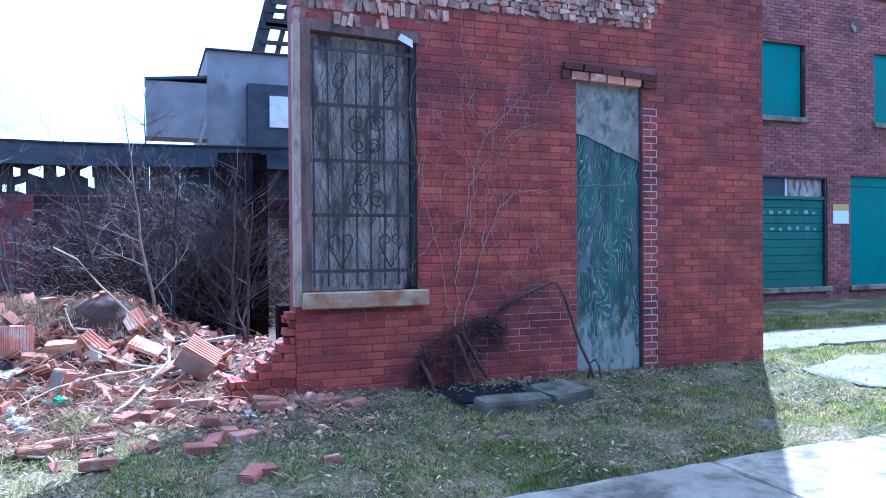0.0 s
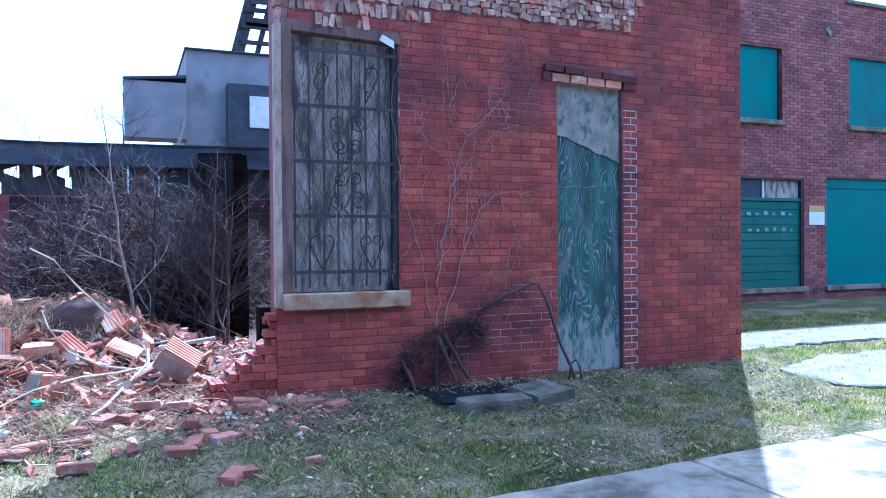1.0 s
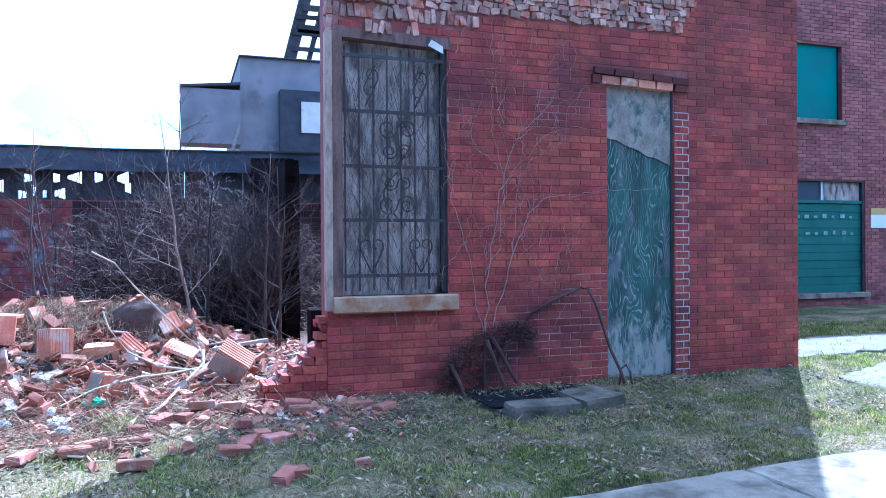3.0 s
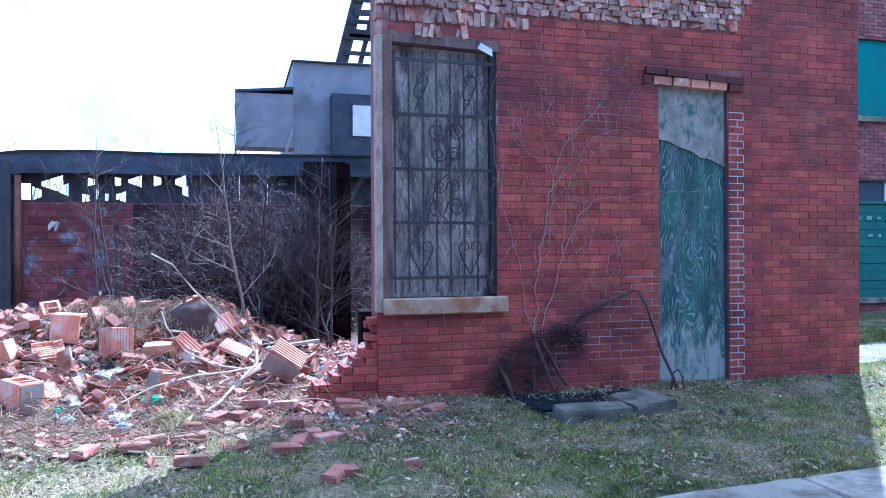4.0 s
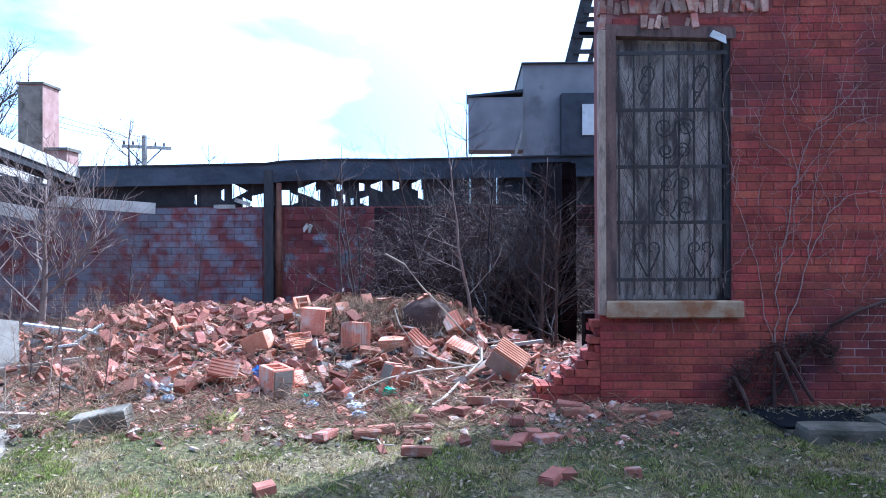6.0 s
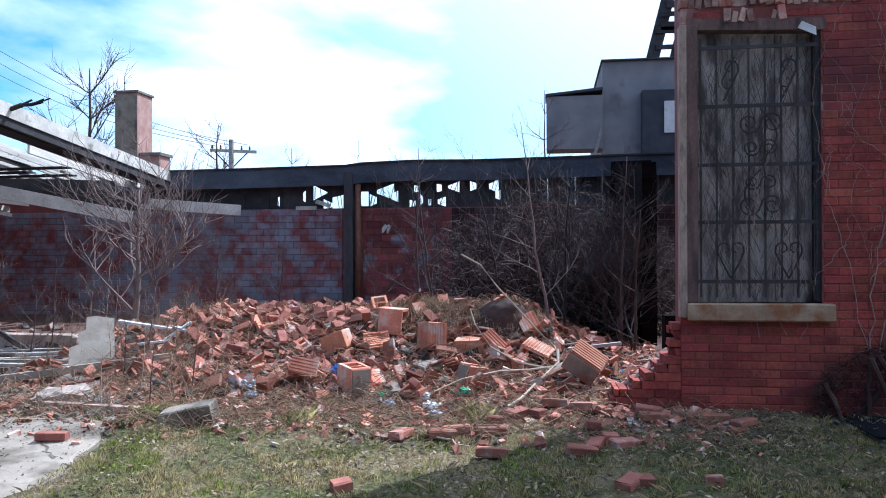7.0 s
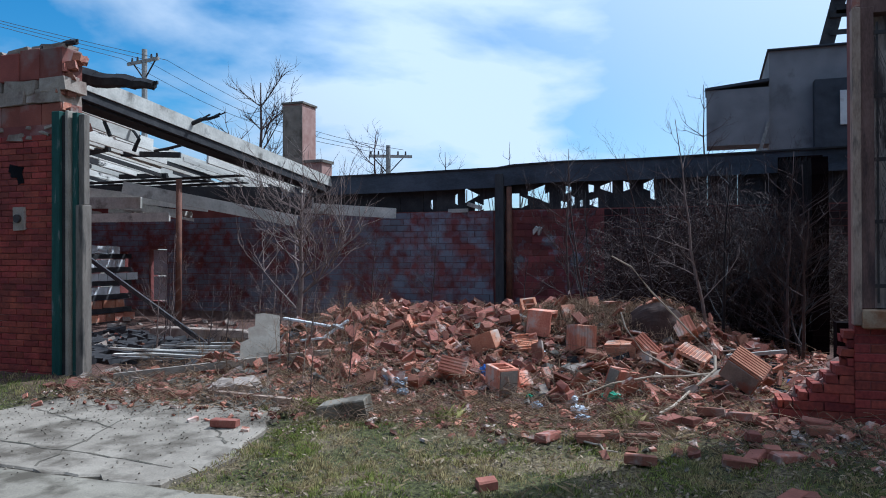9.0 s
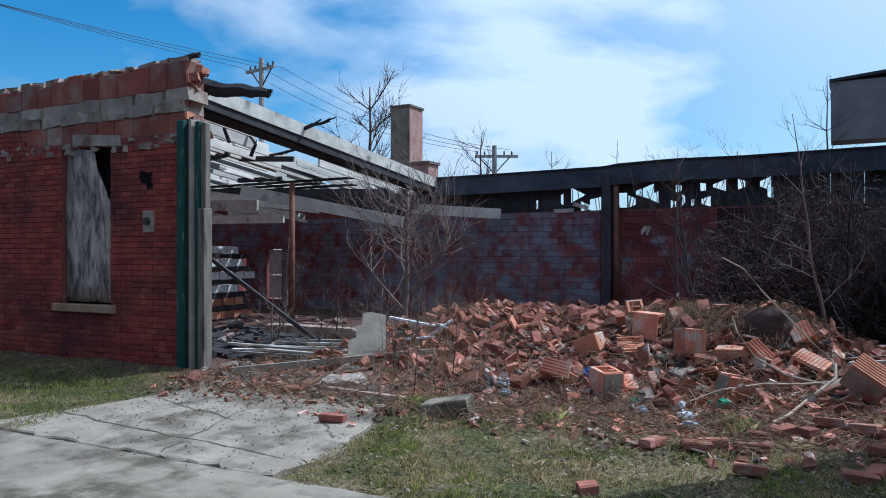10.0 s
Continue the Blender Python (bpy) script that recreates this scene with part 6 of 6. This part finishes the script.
# ---- cellar curb, bent pipe, dead vine ----
hatch = thing("cellar_hatch", "cracked old concrete curb of a cellar hatch at the wall", "hatch", (1.6, -0.8, -0.1))
rough_block("curb_block", pose(1.46, -0.86, -0.105, 4, 1, 2), (0.6, 0.22, 0.25), 3, CURB, "", "", hatch, 0.05)
rough_block("curb_block", pose(1.97, -0.72, -0.095, 3, -3, 8), (0.40, 0.40, 0.26), 8, CURB, "", "", hatch, 0.05)
rough_block("side_block", pose(1.16, -0.42, -0.15, 0, 0, 8), (0.12, 0.6, 0.2), 9, CURB, "", "", hatch, 0.03)
# No depth is dug here: a black sheet paints the pit's darkness.
part("pit", Geo().box(1.1, 2.2, -0.7, -0.02, -0.035, -0.03), DARK_VOID, hatch, "black sheet standing for the unlit pit")
pipe = solid("bent_pipe", Geo().tube([(1.72, -0.1, 0.62), (1.95, -0.12, 0.75), (2.2, -0.15, 0.85), (2.27, -0.17, 0.84), (2.33, -0.2, 0.7), (2.45, -0.24, 0.3), (2.52, -0.3, 0.1), (2.56, -0.33, -0.06)], 0.0145, sides=7), PIPE_DARK, "bent rusty pipe leaning on the wall", "pipe", smooth=True)
solid("iron_loop", Geo().tube([(2.5, -0.3, -0.06), (2.52, -0.3, 0.13), (2.57, -0.3, 0.16), (2.6, -0.32, 0.1), (2.62, -0.34, -0.08)], 0.011, sides=6), PIPE_DARK, "rusty iron loop by the door foot", "iron loop", smooth=True)


def wander(a, b, n, amp, r, lift=0.0):
    """A crooked line from a to b."""
    a, b = Vector(a), Vector(b)
    out = []
    off = Vector((0, 0, 0))
    for i in range(n + 1):
        u = i / n
        out.append(a.lerp(b, u) + off * math.sin(math.pi * min(1, u * 1.2) * 0.83) + Vector((0, 0, lift * math.sin(math.pi * u))))
        off += Vector((r.uniform(-amp, amp), r.uniform(-amp, amp), r.uniform(-amp, amp)))
    return out


vine = thing("dead_vine", "leafless dead vine climbing the red brick wall", "vine", (1.3, -0.02, 0))
vr = random.Random(9)
wallpt = lambda px, py: (1.1 + (px - 760) * 0.0056, -0.012, 0.19 + (640 - py) * 0.0049)


def creeper(points, r0, r1):
    g = Geo()
    pts = []
    for (xa, ya), (xb, yb) in zip(points, points[1:]):
        for i in range(6):
            u = i / 6
            x, y, z = wallpt(xa + (xb - xa) * u + vr.uniform(-4, 4), ya + (yb - ya) * u + vr.uniform(-3, 3))
            pts.append((x, y, z))
    part("stem", g.tube(pts, r0, r1, 5), VINE, vine)
    return pts


main = [[(805, 600), (806, 480), (830, 330), (850, 250), (890, 205), (905, 120), (945, 90)], [(812, 590), (850, 440), (880, 370), (905, 340), (960, 335), (1020, 325), (1130, 320)], [(800, 600), (770, 420), (745, 330), (735, 240), (730, 150), (770, 60)],
        [(803, 480), (830, 420), (835, 300), (815, 210), (820, 100), (800, 40)], [(850, 440), (860, 330), (868, 220), (872, 90)], [(830, 330), (900, 230), (960, 205), (1020, 215)], [(735, 330), (700, 300), (690, 200), (700, 130)], [(990, 95), (1030, 110), (1080, 105), (1110, 120)], [(770, 420), (740, 460), (728, 500)],
        [(835, 300), (790, 250), (760, 160)], [(868, 220), (925, 160), (930, 110)], [(880, 370), (860, 300), (900, 260)]]
for k, pl in enumerate(main):
    creeper(pl, 0.0055 if k < 2 else 0.0035, 0.0015)
for k in range(70):
    x, y = vr.uniform(735, 960), vr.uniform(60, 600)
    creeper([(x, y), (x + vr.uniform(-30, 30), y - vr.uniform(15, 60)), (x + vr.uniform(-50, 50), y - vr.uniform(50, 120))], 0.0026, 0.001)
for k in range(26):
    x, y = vr.uniform(560, 725), vr.uniform(300, 600)
    creeper([(x, y), (x + vr.uniform(-25, 25), y - vr.uniform(40, 120))], 0.003, 0.0012)
tangle = Geo()
for k in range(380):
    x, z = vr.uniform(0.1, 0.98), vr.uniform(0.83, 2.7)
    a = vr.uniform(-0.6, 0.6) + (3.14 if vr.random() < 0.3 else 0)
    ln = vr.uniform(0.1, 0.45)
    b = (min(1.0, max(0.09, x + ln * math.sin(a))), -0.002, min(2.9, z + ln * abs(math.cos(a))))
    tangle.tube(wander((x, 0.004, z), b, 5, 0.008, vr), vr.uniform(0.0015, 0.004), 0.001, 4)
tagged(part("twig_tangle", tangle, BARK, vine, "thin dark twigs over the window grille"), kind="stuff")
root = Geo()
spine = [Vector(p) for p in ((0.93, 0.12), (1.03, 0.3), (1.15, 0.42), (1.34, 0.47), (1.5, 0.52), (1.62, 0.55), (1.72, 0.5), (1.78, 0.42))]
for k in range(1000):
    i = min(6, int(7 * vr.random() ** 1.5))
    c = spine[i].lerp(spine[i + 1], vr.random())
    drop = vr.random() ** 1.6 * (0.42 if i < 4 else 0.14)
    a = (c.x + vr.gauss(0, 0.035) + 0.1 * drop, vr.uniform(-0.12, -0.01), max(-0.08, c.y + vr.gauss(0, 0.025) - drop))
    g0 = vr.uniform(0, 6.28)
    ln = vr.uniform(0.03, 0.12)
    b = (a[0] + ln * math.cos(g0), vr.uniform(-0.1, -0.004), max(-0.08, a[2] + 0.8 * ln * math.sin(g0)))
    root.tube(wander(a, b, 3, 0.008, vr), vr.uniform(0.0015, 0.006), 0.0008, 3)
for a, b in (((1.36, -0.1, 0.44), (1.58, -0.14, 0.03)), ((0.99, -0.08, 0.22), (1.09, -0.14, -0.06)), ((1.3, -0.12, 0.42), (1.46, -0.16, 0.02))):
    root.tube(wander(a, b, 7, 0.008, vr), 0.02, 0.014, 6)
for k in range(130):      # fibres hanging on the sloping pipe
    u = vr.random()
    a = (1.72 + 0.46 * u + vr.gauss(0, 0.02), vr.uniform(-0.14, -0.06), 0.62 + 0.22 * u + vr.gauss(0, 0.018))
    b = (a[0] + vr.uniform(-0.08, 0.08), a[1] + vr.uniform(-0.02, 0.05), a[2] - vr.uniform(-0.02, 0.09))
    root.tube(wander(a, b, 3, 0.006, vr), 0.002, 0.0008, 3)
root.tube(wander((1.2, -0.05, -0.05), (1.72, -0.04, 0.58), 9, 0.02, vr), 0.028, 0.01, 7)
root.tube(wander((1.3, -0.08, -0.05), (1.32, -0.03, 0.45), 8, 0.02, vr), 0.022, 0.01, 6)
part("root_tangle", root, OLD_ROOT, vine, "blackened tangle of old roots")

# ---- bare trees, shrubs and weeds ----
def bare_tree(name, label, base, height, spread, seed, material, r0, kids=5, depth=3, lean=(0, 0), group="", crown_low=0.25, twig_len=0.5):
    """A tapered trunk with limbs that fork into fine bare twigs."""
    r = random.Random(seed)
    ob = thing(name, label, "tree" if "tree" in name else "shrub", base, group)
    trunk, limbs, twigs = Geo(), Geo(), Geo()
    b = Vector(base)
    tp = wander(b, b + Vector((lean[0], lean[1], height)), 9, 0.012 * height, r)
    trunk.tube(tp, r0, r0 * 0.15, 7)

    def grow(p, d, ln, rad, lev):
        q = [p]
        dd = d.copy()
        for i in range(4):
            dd = (dd + Vector((r.uniform(-1, 1), r.uniform(-1, 1), r.uniform(-0.4, 0.9))) * 0.22).normalized()
            q.append(q[-1] + dd * ln / 4)
        (limbs if lev == 0 else twigs).tube(q, rad, rad * 0.35, 5 if lev == 0 else 4)
        if lev < depth - 1:
            for i in range(kids - lev):
                k = r.randint(1, 4)
                nd = (dd + Vector((r.uniform(-1, 1), r.uniform(-1, 1), r.uniform(-0.5, 1)))).normalized()
                grow(q[k], nd, ln * r.uniform(0.4, 0.7), rad * 0.5, lev + 1)

    for i in range(kids * 2 + 2):
        u = crown_low + (1 - crown_low) * (i + 0.5) / (kids * 2 + 2)
        p = tp[min(9, int(u * 9))]
        a = r.uniform(0, 2 * math.pi)
        grow(p, Vector((math.cos(a), math.sin(a), r.uniform(0.3, 1.0))).normalized(), spread * (1.1 - 0.6 * u), r0 * 0.35 * (1.1 - u * 0.6), 0)
    part("trunk", trunk, material, ob, smooth=True)
    tagged(part("branchwork", limbs, material, ob), kind="stuff")
    tagged(part("twig_mass", twigs, material, ob), kind="stuff")
    return ob


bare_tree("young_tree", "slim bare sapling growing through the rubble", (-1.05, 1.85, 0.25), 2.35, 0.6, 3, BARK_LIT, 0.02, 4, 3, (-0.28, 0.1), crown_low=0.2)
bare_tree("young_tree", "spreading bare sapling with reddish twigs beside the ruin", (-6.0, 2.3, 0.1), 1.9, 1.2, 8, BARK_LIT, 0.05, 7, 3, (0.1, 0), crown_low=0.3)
for k in range(34):
    x, y = (rng.uniform(-3.0, -0.1), rng.uniform(3.4, 6.6)) if k < 20 else (rng.uniform(-1.0, -0.05), rng.uniform(2.4, 4.2))
    bare_tree("bramble_shrub", "dense leafless bramble in the shaded corner", (x, y, ground_z(x, y) - 0.03), rng.uniform(1.3, 2.3), 0.8, 40 + k, BARK if k % 3 else DARK_WOOD, 0.02, 5, 3, (rng.uniform(-0.4, 0.4), rng.uniform(-0.6, 0.2)), "brambles in the corner", 0.1)
mass, tips = Geo(), Geo()
tk = random.Random(66)
for k in range(19000):      # heart too dense to see through, coloured for shade; outer tips coloured as sunlit
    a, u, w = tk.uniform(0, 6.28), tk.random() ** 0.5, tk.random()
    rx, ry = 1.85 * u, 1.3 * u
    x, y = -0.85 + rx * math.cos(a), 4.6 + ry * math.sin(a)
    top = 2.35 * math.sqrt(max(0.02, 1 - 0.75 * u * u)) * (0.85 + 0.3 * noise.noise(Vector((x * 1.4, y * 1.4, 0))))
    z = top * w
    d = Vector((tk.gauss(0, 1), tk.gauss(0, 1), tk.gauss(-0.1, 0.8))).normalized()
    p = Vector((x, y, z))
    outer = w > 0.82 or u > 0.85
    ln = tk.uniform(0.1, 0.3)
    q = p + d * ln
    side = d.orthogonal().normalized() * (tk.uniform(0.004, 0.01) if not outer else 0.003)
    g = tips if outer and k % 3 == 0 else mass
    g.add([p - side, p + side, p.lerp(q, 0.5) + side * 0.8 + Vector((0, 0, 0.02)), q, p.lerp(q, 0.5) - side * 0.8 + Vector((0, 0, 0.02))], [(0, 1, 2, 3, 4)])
solid("bramble_mass", mass, BRAMBLE_SHADE, "dense heart of the dead bramble, darkened for shade", "shrub", kind="stuff")
solid("bramble_tips", tips, BARK_LIT, "outer twig tips of the dead bramble in sunlit-coloured bark", "shrub", kind="stuff")
for k, (x, y, h) in enumerate(((-7.3, 2.6, 1.2), (-8.0, 2.2, 1.3), (-6.7, 1.4, 0.9), (-5.4, 3.2, 1.1), (-4.9, 4.2, 1.2), (-9.6, 4.2, 1.4), (-3.6, 4.5, 1.0), (-6.9, 3.1, 1.5), (-7.7, 1.7, 1.1), (-6.4, 2.0, 1.0), (-8.4, 2.8, 1.5), (-5.8, 1.5, 0.8), (-5.1, 1.0, 0.7))):
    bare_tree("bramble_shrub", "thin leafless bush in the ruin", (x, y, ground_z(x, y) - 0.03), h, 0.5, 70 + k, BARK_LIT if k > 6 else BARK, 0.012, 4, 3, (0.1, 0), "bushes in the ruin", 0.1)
bare_tree("far_tree", "bare tree standing behind the chimney", (-15.5, 16, 0), 7.0, 2.3, 91, BARK, 0.13, 6, 3, (0, 0), "trees behind", 0.45)
bare_tree("far_tree", "bare tree standing behind the back wall", (-13.0, 19, 0), 5.6, 1.6, 92, BARK, 0.09, 5, 3, (0.4, 0), "trees behind", 0.4)
bare_tree("far_tree", "thin bare tree behind the back wall", (-10.2, 20, 0), 4.9, 1.1, 93, BARK, 0.06, 4, 3, (0, 0), "trees behind", 0.5)
bare_tree("far_tree", "thin bare shoots behind the back wall", (-5.6, 11, 0), 3.9, 0.4, 94, BARK, 0.03, 2, 2, (0.1, 0), "trees behind", 0.7)
bare_tree("far_tree", "thin bare sapling before the rear house", (-1.1, 9.6, 0), 4.6, 0.9, 95, BARK, 0.04, 4, 3, (-0.1, 0), "trees behind", 0.55)

branch = thing("fallen_branch", "long crooked pale branch sprawling over the rubble", "branch", (-1.3, 0.5, 0.2))
part("limb", Geo().tube([(-1.9, 1.0, 1.2), (-1.72, 1.0, 1.1), (-1.55, 1.0, 0.88), (-1.38, 1.0, 0.7), (-1.2, 1.0, 0.5), (-1.03, 0.98, 0.34), (-1.0, 0.8, 0.3)], 0.008, 0.013, 6), TWIG_PALE, branch)
part("limb", Geo().tube([(-1.0, 0.75, 0.34), (-1.0, 0.62, 0.24), (-1.06, 0.5, 0.2), (-1.18, 0.3, 0.12), (-1.31, -0.1, 0.05), (-1.4, -0.25, 0.02)], 0.013, 0.010, 6), TWIG_PALE, branch)
part("limb", Geo().tube([(-1.02, 0.55, 0.22), (-1.25, 0.45, 0.2), (-1.5, 0.35, 0.2), (-1.8, 0.15, 0.16), (-2.05, 0.0, 0.06)], 0.011, 0.007, 6), TWIG_PALE, branch)
part("limb", Geo().tube([(-1.05, 0.5, 0.2), (-1.35, 0.6, 0.24), (-1.6, 0.7, 0.36), (-1.75, 0.75, 0.56), (-1.8, 0.8, 0.7)], 0.012, 0.007, 6), TWIG_PALE, branch)
for k in range(4):
    x, y = (-1.9, -0.6, -2.9, -3.3)[k], (-0.9, 1.3, 1.2, 0.4)[k]
    solid("stick", Geo().tube(wander((x, y, ground_z(x, y) + 0.02), (x + rng.uniform(-0.5, 0.5), y - 0.4, ground_z(x, y - 0.4) + 0.05), 6, 0.03, rng), 0.01, 0.005, 5), TWIG_PALE, "crooked dry stick lying on the ground", "stick", "sticks")


def blades(name, label, n, area, height, material, seed, weight, width=0.004, lean=0.5, tufts=3):
    """Grass or straw blades as one mass."""
    r = random.Random(seed)
    v, f = [], []
    while n:
        x, y = r.uniform(area[0], area[1]), r.uniform(area[2], area[3])
        if r.random() > weight(x, y):
            continue
        n -= 1
        z = ground_z(x, y) + 0.035 * noise.noise(Vector((x * 1.3, y * 1.3, 0))) + 0.02 * noise.noise(Vector((x * 5, y * 5, 3))) - 0.008
        tuft = 0.35 + 0.9 * max(0.0, noise.noise(Vector((x * 6, y * 6, 2))) + 0.4)
        for t in range(tufts):
            a, h = r.uniform(0, 6.28), r.uniform(*height) * tuft
            bx, by = x + r.uniform(-0.02, 0.02), y + r.uniform(-0.02, 0.02)
            dx, dy = math.cos(a), math.sin(a)
            k = len(v)
            s = lean * r.uniform(0.2, 1.3) * h
            v += [(bx - dy * width, by + dx * width, z), (bx + dy * width, by - dx * width, z), (bx + dx * s * 0.4 + dy * width * 0.6, by + dy * s * 0.4 - dx * width * 0.6, z + h * 0.65), (bx + dx * s, by + dy * s, z + h)]
            f += [(k, k + 1, k + 2), (k, k + 2, k + 3)]
    g = Geo(); g.v, g.f = v, f
    return solid(name, g, material, label, "grass", kind="stuff")


def off_drive(x, y):
    return 0.0 if (x < -4.1 and y < -0.75 and x > -7.0 - 0.1 * y) or y < edge(x) + 0.02 else 1.0


clump = lambda x, y: 0.2 + 0.8 * ease(-0.15, 0.25, noise.noise(Vector((x * 1.4, y * 1.4, 9))))
blades("grass", "short patchy spring grass on the verge", 36000, (-4.6, 5.0, -2.75, -0.08), (0.012, 0.055), GRASS, 1, lambda x, y: off_drive(x, y) * clump(x, y) * (1 - 0.85 * toe(x, y)) * (1 - 0.75 * ease(-1.1, -0.25, y)), 0.0021)
blades("grass", "short patchy grass by the boarded wall", 9000, (-11.5, -6.6, -2.6, -0.1), (0.015, 0.06), GRASS, 2, lambda x, y: off_drive(x, y), 0.0025)
blades("grass", "sunlit grass strip between concrete patches", 14000, (4.8, 9.5, -2.3, 2.3), (0.02, 0.07), GRASS, 3, lambda x, y: 0.0 if y < edge(x) else 0.13 if (0.3 < y < 1.35) or (-1.6 < y < -0.2) else 1.0, 0.003)
blades("straw", "dry straw and dead stems over the lot", 24000, (-6.8, 3.5, -2.3, 1.2), (0.01, 0.06), DRY, 4, lambda x, y: off_drive(x, y) * (0.25 + 0.75 * toe(x, y)), 0.0014, 1.8, 2)
blades("straw", "dry weeds at the back of the lot", 2600, (-7.5, -3.4, 2.0, 4.5), (0.03, 0.12), STEM, 6, lambda x, y: 1.0, 0.0009, 1.3, 3)
litter = Geo()
lr = random.Random(77)
for k in range(22000):
    x, y = lr.uniform(-4.6, 4.8), lr.uniform(-2.5, 0.1)
    if lr.random() > off_drive(x, y) * (0.25 + 0.75 * ease(0.1, -0.3, noise.noise(Vector((x * 1.1, y * 1.6, 4))))):
        continue
    sx = lr.uniform(0.005, 0.017)
    M2 = pose(x, y, ground_z(x, y) + 0.035 * noise.noise(Vector((x * 1.3, y * 1.3, 0))) + 0.02 * noise.noise(Vector((x * 5, y * 5, 3))) + lr.uniform(0.006, 0.03), lr.uniform(-35, 35), lr.uniform(-35, 35), lr.uniform(0, 360))
    litter.add([M2 @ Vector(q) for q in ((-sx * 1.6, 0, 0), (0, -sx * 0.6, 0.002), (sx * 1.6, 0, 0), (0, sx * 0.6, 0.003))], [(0, 1, 2, 3)])
solid("leaf_litter", litter, LEAF, "dead leaves and chaff strewn through the grass", "leaf litter", kind="stuff")
for k, (x, y) in enumerate(((-4.35, -0.3), (-4.6, 0.0), (-4.2, 0.15), (-4.75, -0.35), (-5.0, 0.4))):
    bare_tree("weed_stalk", "dry brown weed stalks beside the rubble", (x, y, ground_z(x, y) - 0.02), 0.55 + 0.08 * (k % 3), 0.22, 120 + k, TWIG_PALE if k % 2 else BARK, 0.006, 4, 2, (0.05, 0), "weeds by the rubble", 0.1)
wr = random.Random(15)
for k in range(40):
    x, y = (wr.uniform(-6.6, -4.1), wr.uniform(-0.2, 1.7)) if k < 16 else (wr.uniform(-5.7, -4.4), wr.uniform(0.2, 2.3))
    bare_tree("weed_stalk", "thin brown weed stalks standing in the rubble", (x, y, ground_z(x, y) - 0.02), wr.uniform(0.35, 0.65), 0.24, 140 + k, STEM, 0.005, 4, 2, (wr.uniform(-0.15, 0.15), wr.uniform(-0.1, 0.1)), "weeds in the rubble", 0.1)
blades("weeds", "fresh green tufts among the rubble", 420, (-4.4, -1.0, -0.8, 0.0), (0.05, 0.13), GRASS, 8, lambda x, y: ease(0.2, 0.0, min(math.hypot(x + 1.65, y + 0.35), math.hypot(x + 4.15, y + 0.5), math.hypot(x + 3.0, y + 0.75))), 0.0022, 0.8, 5)

# ---- poles and wires ----
def utility_pole(base, h, seed, turn):
    ob = thing("utility_pole", "weathered wooden utility pole with a crossarm", "utility pole", base, "utility poles")
    b = Vector(base)
    d = Vector((math.cos(turn), math.sin(turn), 0))
    part("pole", Geo().tube([b, b + Vector((0, 0, h))], 0.16, 0.11, 8), GREY_WOOD, ob)
    arm = part("crossarm", Geo().bar(b + d * -0.9 + Vector((0, 0, h - 0.5)), b + d * 1.1 + Vector((0, 0, h - 0.5)), 0.1, 0.13), GREY_WOOD, ob)
    for s in (-1, 1):
        part("brace", Geo().bar(b + Vector((0, 0, h - 1.3)), b + d * s * 0.7 + Vector((0, 0, h - 0.55)), 0.04, 0.05), DARK_WOOD, ob)
    for s in (-0.8, -0.45, 0.45, 0.8):
        p = b + d * s + Vector((0, 0, h - 0.42))
        part("insulator", Geo().tube([p, p + Vector((0, 0, 0.16))], 0.05, 0.035, 6), IRON, arm)
    return ob


utility_pole((-23.98, 20.17, -0.1), 10.13, 1, 2.95)
utility_pole((-15.07, 25.83, -0.1), 6.3, 2, 0.5)
wires = thing("overhead_wires", "thin dark overhead wires sagging between the poles", "wires", (-24, 19.5, 9.6))
for k, s in enumerate((-1.1, 0.0, 1.1)):
    a = Vector((-23.98 + 0.74 * s, 20.17 + 0.4 * s, 9.6))
    for far in (Vector((-30 - k, -6, 12.0)), Vector((-15.07 + 0.7 * s, 25.83, 5.95))):
        part("wire", Geo().tube([a.lerp(far, i / 10) - Vector((0, 0, 0.7 * math.sin(math.pi * i / 10))) for i in range(11)], 0.012, sides=4), IRON, wires)

# ---- the single bricks of the walls ----
brick_wall(wall_front, A_LEFT, A_RIGHT, -0.23, A_TOP, 0.0, keep_front, BRICK_I, lambda xa, xb, za, zb: (1.1 < xa and za < 1.25 and za > -0.1), BRICK, seed=3)
brick_wall(wall_left, -14.5, L_EDGE, -0.35, 3.4, 0.0, keep_left, BRICK_I, lambda xa, xb, za, zb: xa > -8.7 and 0.3 < za < 2.3, BRICK, seed=4)
brick_wall(wall_g, 8.6, 16.5, 0.0, 6.1, GYP, cut(G_WIN), BRICK_G, lambda xa, xb, za, zb: xa < 12.6 and 0.1 < za < 3.5, BRICK_G_ONE, seed=6, jitter=0.003)
